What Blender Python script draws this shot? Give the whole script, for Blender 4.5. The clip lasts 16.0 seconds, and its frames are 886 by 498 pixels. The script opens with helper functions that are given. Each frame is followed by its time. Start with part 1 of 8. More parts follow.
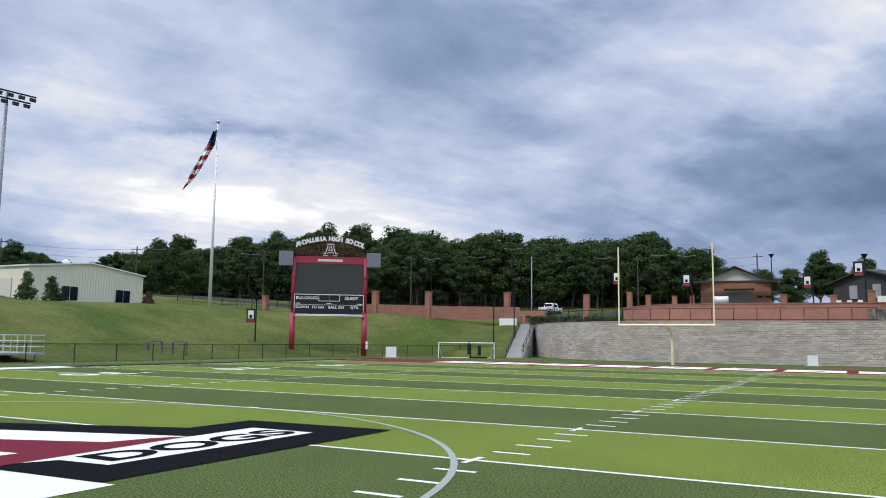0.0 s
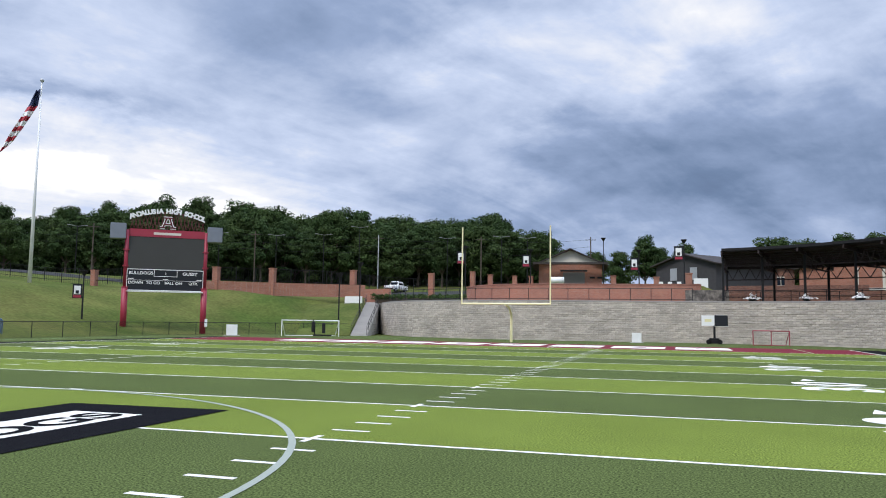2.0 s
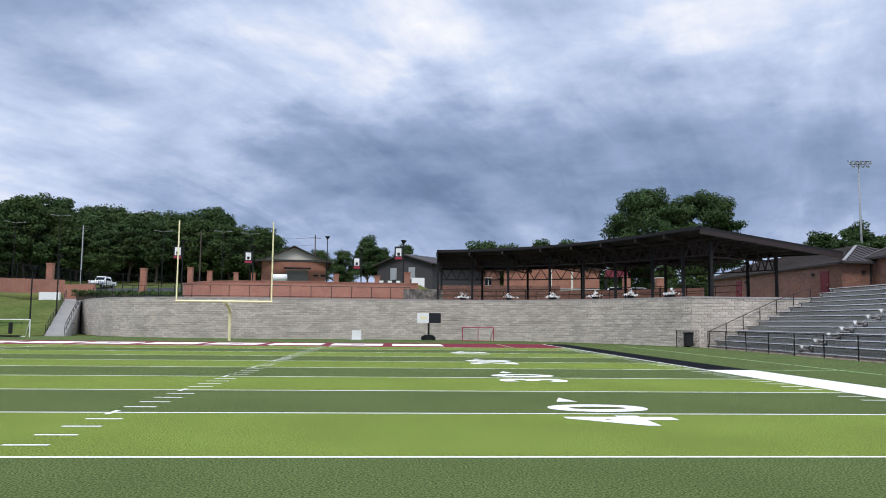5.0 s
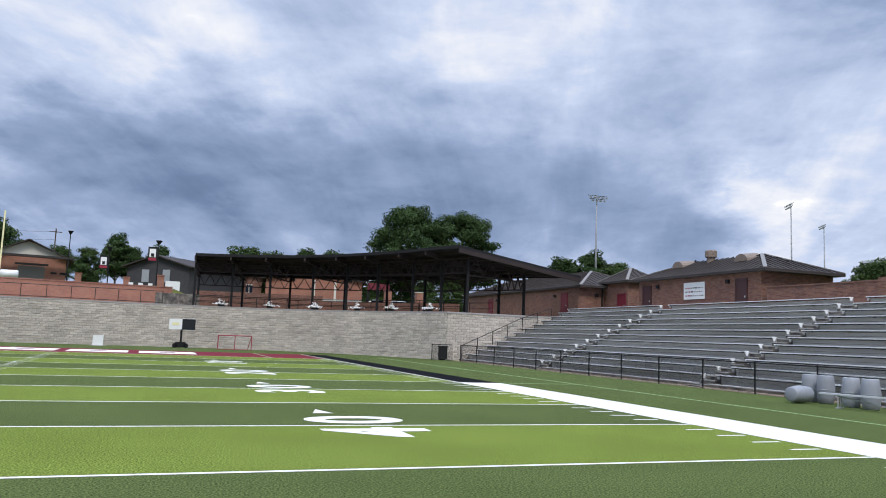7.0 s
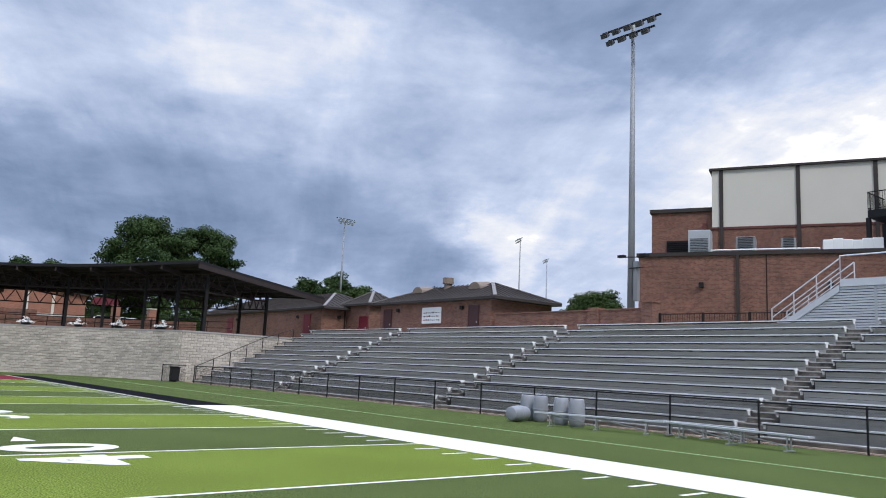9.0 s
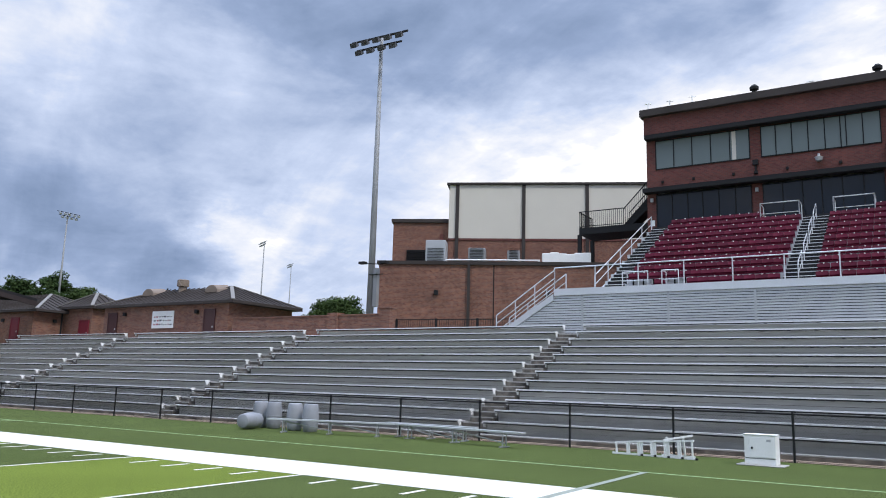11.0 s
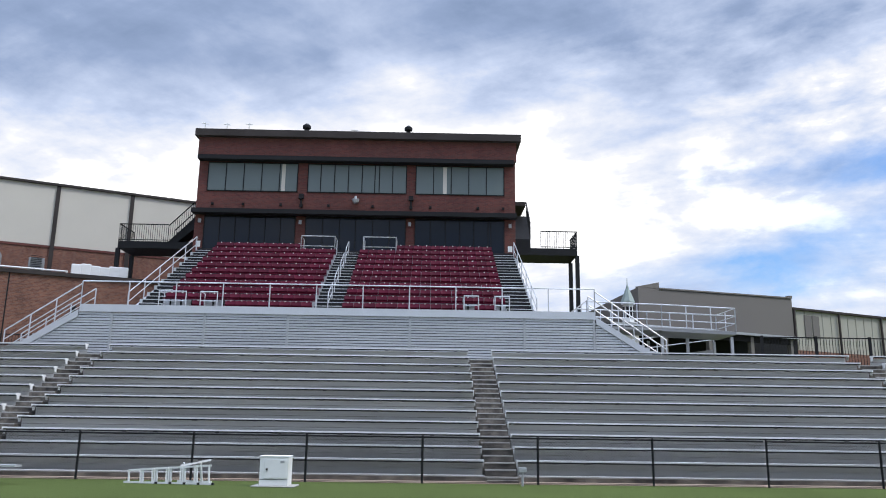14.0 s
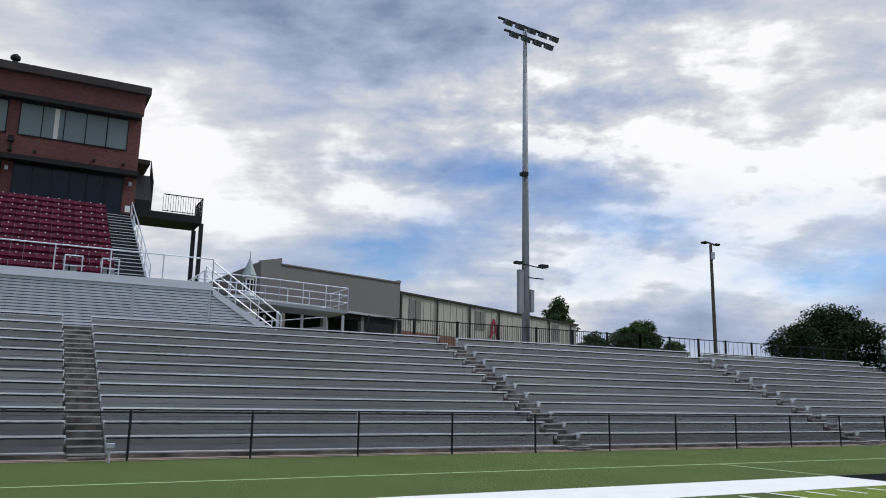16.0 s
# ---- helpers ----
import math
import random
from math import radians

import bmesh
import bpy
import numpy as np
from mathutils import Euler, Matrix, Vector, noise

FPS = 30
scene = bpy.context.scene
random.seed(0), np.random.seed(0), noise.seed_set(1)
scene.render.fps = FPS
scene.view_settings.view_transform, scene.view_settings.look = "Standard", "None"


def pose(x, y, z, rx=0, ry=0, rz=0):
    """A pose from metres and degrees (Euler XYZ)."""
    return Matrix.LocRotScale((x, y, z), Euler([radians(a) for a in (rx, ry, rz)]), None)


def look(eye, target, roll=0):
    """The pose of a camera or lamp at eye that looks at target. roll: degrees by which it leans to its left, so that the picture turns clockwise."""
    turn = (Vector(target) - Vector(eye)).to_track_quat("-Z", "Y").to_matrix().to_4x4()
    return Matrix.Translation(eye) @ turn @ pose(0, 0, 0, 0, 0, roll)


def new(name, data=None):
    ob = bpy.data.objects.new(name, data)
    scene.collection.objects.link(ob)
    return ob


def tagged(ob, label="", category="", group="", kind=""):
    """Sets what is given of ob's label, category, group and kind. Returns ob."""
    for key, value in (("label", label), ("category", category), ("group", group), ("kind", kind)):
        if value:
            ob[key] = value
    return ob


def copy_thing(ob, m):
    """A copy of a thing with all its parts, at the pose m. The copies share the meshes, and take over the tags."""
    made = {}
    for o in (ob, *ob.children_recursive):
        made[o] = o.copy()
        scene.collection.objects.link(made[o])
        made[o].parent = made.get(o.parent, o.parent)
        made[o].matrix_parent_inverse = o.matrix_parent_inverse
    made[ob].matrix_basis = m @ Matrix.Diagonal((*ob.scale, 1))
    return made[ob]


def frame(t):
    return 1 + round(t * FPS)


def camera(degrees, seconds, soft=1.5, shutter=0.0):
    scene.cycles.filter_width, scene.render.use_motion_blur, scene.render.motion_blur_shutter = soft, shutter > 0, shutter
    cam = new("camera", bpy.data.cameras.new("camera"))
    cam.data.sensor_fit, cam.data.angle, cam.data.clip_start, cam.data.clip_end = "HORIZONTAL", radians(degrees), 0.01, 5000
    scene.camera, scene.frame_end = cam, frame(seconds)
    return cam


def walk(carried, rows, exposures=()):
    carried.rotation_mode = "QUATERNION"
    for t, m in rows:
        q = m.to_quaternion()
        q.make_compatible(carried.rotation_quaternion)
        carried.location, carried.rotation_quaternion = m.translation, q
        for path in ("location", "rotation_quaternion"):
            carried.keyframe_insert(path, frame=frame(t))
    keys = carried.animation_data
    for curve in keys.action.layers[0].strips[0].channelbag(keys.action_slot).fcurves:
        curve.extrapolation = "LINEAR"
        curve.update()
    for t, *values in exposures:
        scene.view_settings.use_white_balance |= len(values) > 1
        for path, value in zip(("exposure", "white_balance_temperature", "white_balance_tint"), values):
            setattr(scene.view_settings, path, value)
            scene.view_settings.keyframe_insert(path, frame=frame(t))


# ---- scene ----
cam = camera(59.4, 16.0, soft=1.0)
EXPOSURES = [(0, -0.28), (2, -0.12), (5.5, -0.1), (8.5, -0.17), (11, -0.08), (13.5, -0.08), (15, -0.27), (16, -0.58)]
PATH = [
    (0, (12.979, -5.462, 1.651), (12.043, -3.711, 1.886), 0.7),
    (0.5, (12.958, -5.465, 1.65), (12.072, -3.685, 1.871), 0.7),
    (1, (12.951, -5.46, 1.649), (12.143, -3.642, 1.854), 0.7),
    (1.5, (12.97, -5.44, 1.651), (12.269, -3.576, 1.842), 0.8),
    (2, (13.008, -5.405, 1.653), (12.432, -3.499, 1.837), 0.8),
    (2.5, (13.052, -5.363, 1.654), (12.602, -3.422, 1.834), 0.8),
    (3, (13.087, -5.321, 1.654), (12.754, -3.357, 1.829), 0.7),
    (5.5, (13.147, -5.12, 1.658), (13.393, -3.144, 1.848), 0.8),
    (6, (13.151, -5.08, 1.659), (13.541, -3.128, 1.859), 1.2),
    (6.5, (13.149, -5.042, 1.659), (13.691, -3.128, 1.871), 1.7),
    (7, (13.152, -5.011, 1.657), (13.851, -3.151, 1.885), 2.2),
    (7.5, (13.166, -4.987, 1.655), (14.015, -3.194, 1.905), 2.5),
    (8, (13.195, -4.979, 1.652), (14.185, -3.263, 1.925), 2.6),
    (8.5, (13.235, -4.986, 1.65), (14.357, -3.357, 1.944), 2.7),
    (11, (13.47, -5.102, 1.627), (15.14, -4.058, 1.975), 1.6),
    (11.5, (13.523, -5.136, 1.624), (15.273, -4.237, 1.986), 1.2),
    (12, (13.577, -5.173, 1.622), (15.397, -4.436, 1.999), 0.9),
    (12.5, (13.625, -5.202, 1.621), (15.506, -4.646, 2.014), 0.8),
    (13, (13.67, -5.223, 1.623), (15.593, -4.859, 2.031), 0.7),
    (13.5, (13.71, -5.241, 1.625), (15.658, -5.075, 2.047), 0.7),
    (14, (13.749, -5.269, 1.627), (15.702, -5.303, 2.057), 0.8),
    (14.5, (13.788, -5.322, 1.629), (15.726, -5.56, 2.059), 0.9),
    (15, (13.823, -5.402, 1.632), (15.725, -5.857, 2.052), 1.1),
    (15.5, (13.852, -5.5, 1.633), (15.688, -6.184, 2.035), 1.1),
    (16, (13.877, -5.605, 1.633), (15.605, -6.537, 2.012), 1.0),
]
walk(cam, [(r[0], look(*r[1:])) for r in PATH], EXPOSURES)


# ---------------------------------------------------------------- world and light
SUN_AZ, SUN_EL = 196.0, 50.0


def make_world():
    w = bpy.data.worlds.new("overcast_sky")
    scene.world = w
    w.use_nodes = True
    nt = w.node_tree
    nt.nodes.clear()

    def n(kind, **kw):
        nd = nt.nodes.new(kind)
        for k, v in kw.items():
            nd.inputs[int(k[1:])].default_value = v
        return nd

    def math_(op, a, b=None, c=None):
        nd = nt.nodes.new("ShaderNodeMath")
        nd.operation = op
        for i, v in enumerate((a, b, c)):
            if v is None:
                continue
            if isinstance(v, (int, float)):
                nd.inputs[i].default_value = v
            else:
                nt.links.new(v, nd.inputs[i])
        return nd.outputs[0]

    def noise_(vec, scale, detail, rough, dist=0.0):
        nd = nt.nodes.new("ShaderNodeTexNoise")
        nt.links.new(vec, nd.inputs["Vector"])
        nd.inputs["Scale"].default_value = scale
        nd.inputs["Detail"].default_value = detail
        nd.inputs["Roughness"].default_value = rough
        nd.inputs["Distortion"].default_value = dist
        return nd.outputs["Fac"]

    def ramp(fac, stops):
        nd = nt.nodes.new("ShaderNodeValToRGB")
        el = nd.color_ramp.elements
        el[0].position, el[0].color = stops[0][0], (*stops[0][1], 1)
        el[1].position, el[1].color = stops[-1][0], (*stops[-1][1], 1)
        for p, c in stops[1:-1]:
            e = el.new(p)
            e.color = (*c, 1)
        nt.links.new(fac, nd.inputs[0])
        return nd.outputs["Color"]

    tc = nt.nodes.new("ShaderNodeTexCoord")
    norm = nt.nodes.new("ShaderNodeVectorMath")
    norm.operation = "NORMALIZE"
    nt.links.new(tc.outputs["Generated"], norm.inputs[0])
    d = norm.outputs[0]
    sep = nt.nodes.new("ShaderNodeSeparateXYZ")
    nt.links.new(d, sep.inputs[0])
    up = math_("MAXIMUM", sep.outputs[2], 0.0)
    den = math_("ADD", up, 0.22)
    comb = nt.nodes.new("ShaderNodeCombineXYZ")
    nt.links.new(math_("DIVIDE", sep.outputs[0], den), comb.inputs[0])
    nt.links.new(math_("DIVIDE", sep.outputs[1], den), comb.inputs[1])
    uv = comb.outputs[0]

    sky = nt.nodes.new("ShaderNodeTexSky")
    sky.sky_type = "NISHITA"
    sky.sun_disc = False
    sky.sun_elevation = radians(SUN_EL)
    sky.sun_rotation = radians(SUN_AZ)
    clear = nt.nodes.new("ShaderNodeVectorMath")
    clear.operation = "MULTIPLY"
    nt.links.new(sky.outputs[0], clear.inputs[0])
    clear.inputs[1].default_value = (0.10, 0.145, 0.20)

    # bearing (degrees left of north) and height of the view, stirred so that the banks' edges are ragged
    dome = nt.nodes.new("ShaderNodeVectorMath")
    dome.operation = "MULTIPLY"
    nt.links.new(d, dome.inputs[0])
    dome.inputs[1].default_value = (1.0, 1.0, 2.3)
    shift_v = nt.nodes.new("ShaderNodeVectorMath")
    shift_v.operation = "ADD"
    nt.links.new(dome.outputs[0], shift_v.inputs[0])
    shift_v.inputs[1].default_value = (7.3, 2.1, 5.7)
    stir_a = noise_(dome.outputs[0], 4.0, 7.0, 0.6)
    stir_e = noise_(shift_v.outputs[0], 5.0, 7.0, 0.6)
    bearing = math_("MULTIPLY", math_("ARCTAN2", math_("MULTIPLY", sep.outputs[0], -1.0), sep.outputs[1]), 180 / math.pi)
    bearing = math_("ADD", bearing, math_("MULTIPLY_ADD", stir_a, 26.0, -13.0))
    height = math_("MULTIPLY", math_("ARCSINE", sep.outputs[2]), 180 / math.pi)
    height = math_("ADD", height, math_("MULTIPLY_ADD", stir_e, 11.0, -5.5))

    def bank(az, el, wide, tall):
        """A soft mass of the layer at a bearing and height, in degrees: 1 at its heart, 0 outside."""
        a = math_("POWER", math_("ABSOLUTE", math_("MULTIPLY_ADD", bearing, 1 / wide, -az / wide)), 2.0)
        e = math_("POWER", math_("ABSOLUTE", math_("MULTIPLY_ADD", height, 1 / tall, -el / tall)), 2.0)
        return math_("EXPONENT", math_("MULTIPLY", math_("ADD", a, e), -1.0))

    # wind-drawn streaks on the flat layer, running to the north-east
    turn = nt.nodes.new("ShaderNodeVectorRotate")
    turn.rotation_type = "Z_AXIS"
    turn.inputs["Angle"].default_value = radians(-62)
    nt.links.new(uv, turn.inputs["Vector"])
    drawn = nt.nodes.new("ShaderNodeVectorMath")
    drawn.operation = "MULTIPLY"
    nt.links.new(turn.outputs[0], drawn.inputs[0])
    drawn.inputs[1].default_value = (0.35, 1.5, 1.0)
    streak = noise_(drawn.outputs[0], 2.2, 9.0, 0.56, 0.6)
    puff = noise_(shift_v.outputs[0], 5.5, 12.0, 0.56, 0.3)
    big = noise_(uv, 0.7, 4.0, 0.5, 0.4)
    fine = noise_(uv, 5.0, 12.0, 0.62, 0.4)
    b = math_("MULTIPLY_ADD", big, 0.22, 0.200)
    b = math_("MULTIPLY_ADD", puff, 0.40, b)
    b = math_("MULTIPLY_ADD", streak, 0.34, b)
    b = math_("MULTIPLY_ADD", fine, 0.12, b)

    def add_bank(b, k, az, el, wide, tall):
        return math_("MULTIPLY_ADD", bank(az, el, wide, tall), k, b)

    # north-west: a bright gap low down under thin dark wisps
    b = add_bank(b, 0.26, 38, 8.5, 18, 4.5)
    b = add_bank(b, -0.16, 47, 15, 9, 1.2)
    b = add_bank(b, -0.10, 58, 7, 6, 3)
    b = add_bank(b, 0.08, 56, 21, 10, 6)
    # north: grey overhead, a pale window, then the darkest bank
    b = add_bank(b, -0.10, 24, 22, 12, 5)
    b = add_bank(b, 0.13, 13, 16, 6, 5)
    b = add_bank(b, -0.25, -1, 11, 13, 5)
    b = add_bank(b, 0.13, -2, 21, 10, 3.5)
    b = add_bank(b, -0.11, 13, 8.5, 9, 2)
    # north-east: a long slate-blue bank near the horizon
    b = add_bank(b, -0.12, -27, 13, 16, 5)
    b = add_bank(b, -0.08, -25, 8, 18, 2.5)
    b = add_bank(b, 0.08, -42, 22, 10, 4)
    b = add_bank(b, 0.26, -46, 9, 5, 3)
    b = add_bank(b, -0.17, -47, 25, 11, 5)
    b = add_bank(b, 0.11, -27, 22, 8, 5)
    # east: bright thin cloud behind the stands
    b = add_bank(b, 0.32, -67, 15, 14, 5.5)
    b = add_bank(b, 0.20, -88, 20, 9, 6)
    b = add_bank(b, -0.08, -70, 26, 16, 4)
    b = add_bank(b, 0.24, -104, 14, 14, 8)
    b = add_bank(b, -0.14, -104, 28, 12, 3.5)
    # south-east: broken white cloud
    b = add_bank(b, 0.12, -119, 20, 10, 5)
    b = add_bank(b, 0.25, -142, 20, 13, 10)
    b = add_bank(b, 0.16, -143, 11, 11, 4)
    b = add_bank(b, 0.13, -130, 9, 14, 3)
    tatter = noise_(shift_v.outputs[0], 6.5, 13.0, 0.57, 0.15)
    b = math_("MULTIPLY_ADD", math_("MULTIPLY_ADD", tatter, 1.25, -0.625), bank(-128, 18, 26, 14), b)
    b = math_("MINIMUM", b, 1.0)
    cloud = ramp(b, [(0.28, (0.115, 0.165, 0.285)), (0.48, (0.188, 0.270, 0.440)), (0.64, (0.348, 0.450, 0.678)), (0.80, (0.64, 0.74, 0.97)), (0.92, (0.98, 1.0, 1.07)), (1.0, (1.45, 1.45, 1.47))])
    # an overcast layer is brightest overhead
    lift = nt.nodes.new("ShaderNodeVectorMath")
    lift.operation = "SCALE"
    nt.links.new(cloud, lift.inputs[0])
    high = math_("MULTIPLY_ADD", up, 2.2, -1.1)
    nt.links.new(math_("MULTIPLY_ADD", math_("MINIMUM", math_("MAXIMUM", high, 0.0), 1.0), 3.0, 1.0), lift.inputs["Scale"])
    cloud = lift.outputs[0]
    # rifts of blue, low in the south-east
    south = math_("ADD", bank(-130, 12, 16, 2.2), math_("ADD", bank(-113, 9.5, 8, 2.0), math_("ADD", bank(-121, 16, 8, 2.0), bank(-146, 9, 8, 2.0))))
    rift = math_("MULTIPLY_ADD", noise_(uv, 1.7, 9.0, 0.6, 0.4), 2.6, -0.75)
    rift = math_("MULTIPLY", math_("MINIMUM", math_("MAXIMUM", rift, 0.0), 1.0), south)
    rift = math_("MINIMUM", rift, 0.9)
    mix = nt.nodes.new("ShaderNodeMix")
    mix.data_type = "RGBA"
    nt.links.new(rift, mix.inputs[0])
    nt.links.new(cloud, mix.inputs[6])
    nt.links.new(clear.outputs[0], mix.inputs[7])
    bg = nt.nodes.new("ShaderNodeBackground")
    bg.inputs["Strength"].default_value = 1.0
    nt.links.new(mix.outputs[2], bg.inputs["Color"])
    out = nt.nodes.new("ShaderNodeOutputWorld")
    nt.links.new(bg.outputs[0], out.inputs["Surface"])


make_world()
sun_data = bpy.data.lights.new("sun", "SUN")
sun_data.energy, sun_data.angle, sun_data.color = 2.1, radians(14), (1.0, 0.95, 0.88)
sun = new("sun", sun_data)
_a, _e = radians(SUN_AZ), radians(SUN_EL)
sun.matrix_world = look((60 * math.sin(_a), 60 * math.cos(_a), 70), (60 * math.sin(_a) - math.sin(_a) * math.cos(_e), 60 * math.cos(_a) - math.cos(_a) * math.cos(_e), 70 - math.sin(_e)))


# ---------------------------------------------------------------- materials
def material(name, color, rough=0.6, metal=0.0, var=0.25, scale=3.0, fine=40.0, fine_var=0.15, bump=0.0, bump_scale=60.0, hue=None, per="", spec=0.5, stretch=(1, 1, 1), per_var=0.25):
    """A noise-broken surface: two scales of colour change, and fine relief. per: 'object' or 'island' adds a shift from piece to piece."""
    m = bpy.data.materials.new(name)
    m.use_nodes = True
    nt = m.node_tree
    bs = nt.nodes["Principled BSDF"]
    geo = nt.nodes.new("ShaderNodeNewGeometry")
    mp = nt.nodes.new("ShaderNodeMapping")
    mp.inputs["Scale"].default_value = stretch
    nt.links.new(geo.outputs["Position"], mp.inputs["Vector"])

    def tex(s, detail):
        t = nt.nodes.new("ShaderNodeTexNoise")
        t.inputs["Scale"].default_value = s
        t.inputs["Detail"].default_value = detail
        nt.links.new(mp.outputs[0], t.inputs["Vector"])
        return t.outputs["Fac"]

    def mth(op, a, b, c=0.0):
        t = nt.nodes.new("ShaderNodeMath")
        t.operation = op
        for i, v in enumerate((a, b, c)):
            if isinstance(v, (int, float)):
                t.inputs[i].default_value = v
            else:
                nt.links.new(v, t.inputs[i])
        return t.outputs[0]

    f = mth("MULTIPLY_ADD", tex(scale, 5.0), 2 * var, 1 - var)
    f = mth("MULTIPLY", f, mth("MULTIPLY_ADD", tex(fine, 3.0), 2 * fine_var, 1 - fine_var))
    if per:
        rnd = nt.nodes.new("ShaderNodeObjectInfo").outputs["Random"] if per == "object" else geo.outputs["Random Per Island"]
        f = mth("MULTIPLY", f, mth("MULTIPLY_ADD", rnd, 2 * per_var, 1 - per_var))
    mx = nt.nodes.new("ShaderNodeMix")
    mx.data_type = "RGBA"
    mx.blend_type = "MULTIPLY"
    mx.inputs[0].default_value = 1.0
    if hue:
        m2 = nt.nodes.new("ShaderNodeMix")
        m2.data_type = "RGBA"
        m2.inputs[6].default_value, m2.inputs[7].default_value = (*color, 1), (*hue, 1)
        nt.links.new(mth("MULTIPLY_ADD", tex(scale * 0.6, 4.0), 3.0, -1.0), m2.inputs[0])
        m2.clamp_factor = True
        nt.links.new(m2.outputs[2], mx.inputs[6])
    else:
        mx.inputs[6].default_value = (*color, 1)
    nt.links.new(f, mx.inputs[7])
    nt.links.new(mx.outputs[2], bs.inputs["Base Color"])
    nt.links.new(mth("MULTIPLY_ADD", tex(scale * 2, 3.0), 0.2, rough - 0.1), bs.inputs["Roughness"])
    bs.inputs["Metallic"].default_value = metal
    bs.inputs["Specular IOR Level"].default_value = spec
    if bump:
        bp = nt.nodes.new("ShaderNodeBump")
        bp.inputs["Strength"].default_value = min(1.0, bump)
        bp.inputs["Distance"].default_value = 0.02 * max(1.0, bump)
        nt.links.new(tex(bump_scale, 4.0), bp.inputs["Height"])
        nt.links.new(bp.outputs[0], bs.inputs["Normal"])
    return m


def brick_material(name, c1, c2, mortar, bw=0.21, bh=0.075, rough=0.85):
    """Brickwork too far off for its joints to be built: courses follow the height, bricks run along the wall."""
    m = bpy.data.materials.new(name)
    m.use_nodes = True
    nt = m.node_tree
    bs = nt.nodes["Principled BSDF"]
    geo = nt.nodes.new("ShaderNodeNewGeometry")
    sp = nt.nodes.new("ShaderNodeSeparateXYZ")
    nt.links.new(geo.outputs["Position"], sp.inputs[0])
    sub = nt.nodes.new("ShaderNodeMath")
    sub.operation = "SUBTRACT"
    nt.links.new(sp.outputs[0], sub.inputs[0])
    nt.links.new(sp.outputs[1], sub.inputs[1])
    cb = nt.nodes.new("ShaderNodeCombineXYZ")
    nt.links.new(sub.outputs[0], cb.inputs[0])
    nt.links.new(sp.outputs[2], cb.inputs[1])
    br = nt.nodes.new("ShaderNodeTexBrick")
    nt.links.new(cb.outputs[0], br.inputs["Vector"])
    br.inputs["Color1"].default_value, br.inputs["Color2"].default_value, br.inputs["Mortar"].default_value = (*c1, 1), (*c2, 1), (*mortar, 1)
    br.inputs["Scale"].default_value = 1.0
    br.inputs["Mortar Size"].default_value = 0.006
    br.inputs["Brick Width"].default_value, br.inputs["Row Height"].default_value = bw, bh
    no = nt.nodes.new("ShaderNodeTexNoise")
    no.inputs["Scale"].default_value, no.inputs["Detail"].default_value = 0.7, 6.0
    nt.links.new(geo.outputs["Position"], no.inputs["Vector"])
    mx = nt.nodes.new("ShaderNodeMix")
    mx.data_type, mx.blend_type = "RGBA", "MULTIPLY"
    mx.inputs[0].default_value = 0.7
    nt.links.new(br.outputs["Color"], mx.inputs[6])
    rp = nt.nodes.new("ShaderNodeValToRGB")
    rp.color_ramp.elements[0].position, rp.color_ramp.elements[0].color = 0.3, (0.76, 0.75, 0.76, 1)
    rp.color_ramp.elements[1].position, rp.color_ramp.elements[1].color = 0.7, (1.15, 1.12, 1.1, 1)
    nt.links.new(no.outputs["Fac"], rp.inputs[0])
    nt.links.new(rp.outputs[0], mx.inputs[7])
    nt.links.new(mx.outputs[2], bs.inputs["Base Color"])
    bs.inputs["Roughness"].default_value = rough
    bp = nt.nodes.new("ShaderNodeBump")
    bp.inputs["Strength"].default_value, bp.inputs["Distance"].default_value = 0.6, 0.01
    bp.invert = True
    nt.links.new(br.outputs["Fac"], bp.inputs["Height"])
    nt.links.new(bp.outputs[0], bs.inputs["Normal"])
    return m


def glass_material(name, tint, rough=0.05):
    m = bpy.data.materials.new(name)
    m.use_nodes = True
    bs = m.node_tree.nodes["Principled BSDF"]
    bs.inputs["Base Color"].default_value = (*tint, 1)
    bs.inputs["Roughness"].default_value = rough
    bs.inputs["Specular IOR Level"].default_value = 0.35
    bs.inputs["IOR"].default_value = 1.45
    return m


TURF_L = material("turf_light", (0.149, 0.190, 0.036), 0.95, var=0.22, scale=0.45, fine=38, fine_var=2.0, bump=0.65, bump_scale=75, spec=0.03)
TURF_D = material("turf_dark", (0.083, 0.107, 0.034), 0.95, var=0.22, scale=0.45, fine=38, fine_var=2.0, bump=0.65, bump_scale=75, spec=0.03)
TURF_WHITE = material("turf_white", (0.78, 0.75, 0.665), 0.9, var=0.08, scale=2, fine=60, fine_var=0.16, bump=0.8, bump_scale=90, spec=0.03)
TURF_GREY = material("turf_grey_line", (0.34, 0.37, 0.31), 0.9, var=0.08, fine=60, fine_var=0.2, bump=0.8, bump_scale=90, spec=0.1)
TURF_BLACK = material("turf_black", (0.0095, 0.0095, 0.011), 0.95, var=0.25, fine=50, fine_var=0.6, bump=0.5, bump_scale=110, spec=0.02)
TURF_RED = material("turf_maroon", (0.165, 0.020, 0.032), 0.9, var=0.1, fine=50, fine_var=0.3, bump=0.8, bump_scale=90, spec=0.1)
TURF_THIN = material("turf_pale_green_line", (0.34, 0.47, 0.24), 0.9, var=0.08, fine=60, fine_var=0.2, spec=0.1)
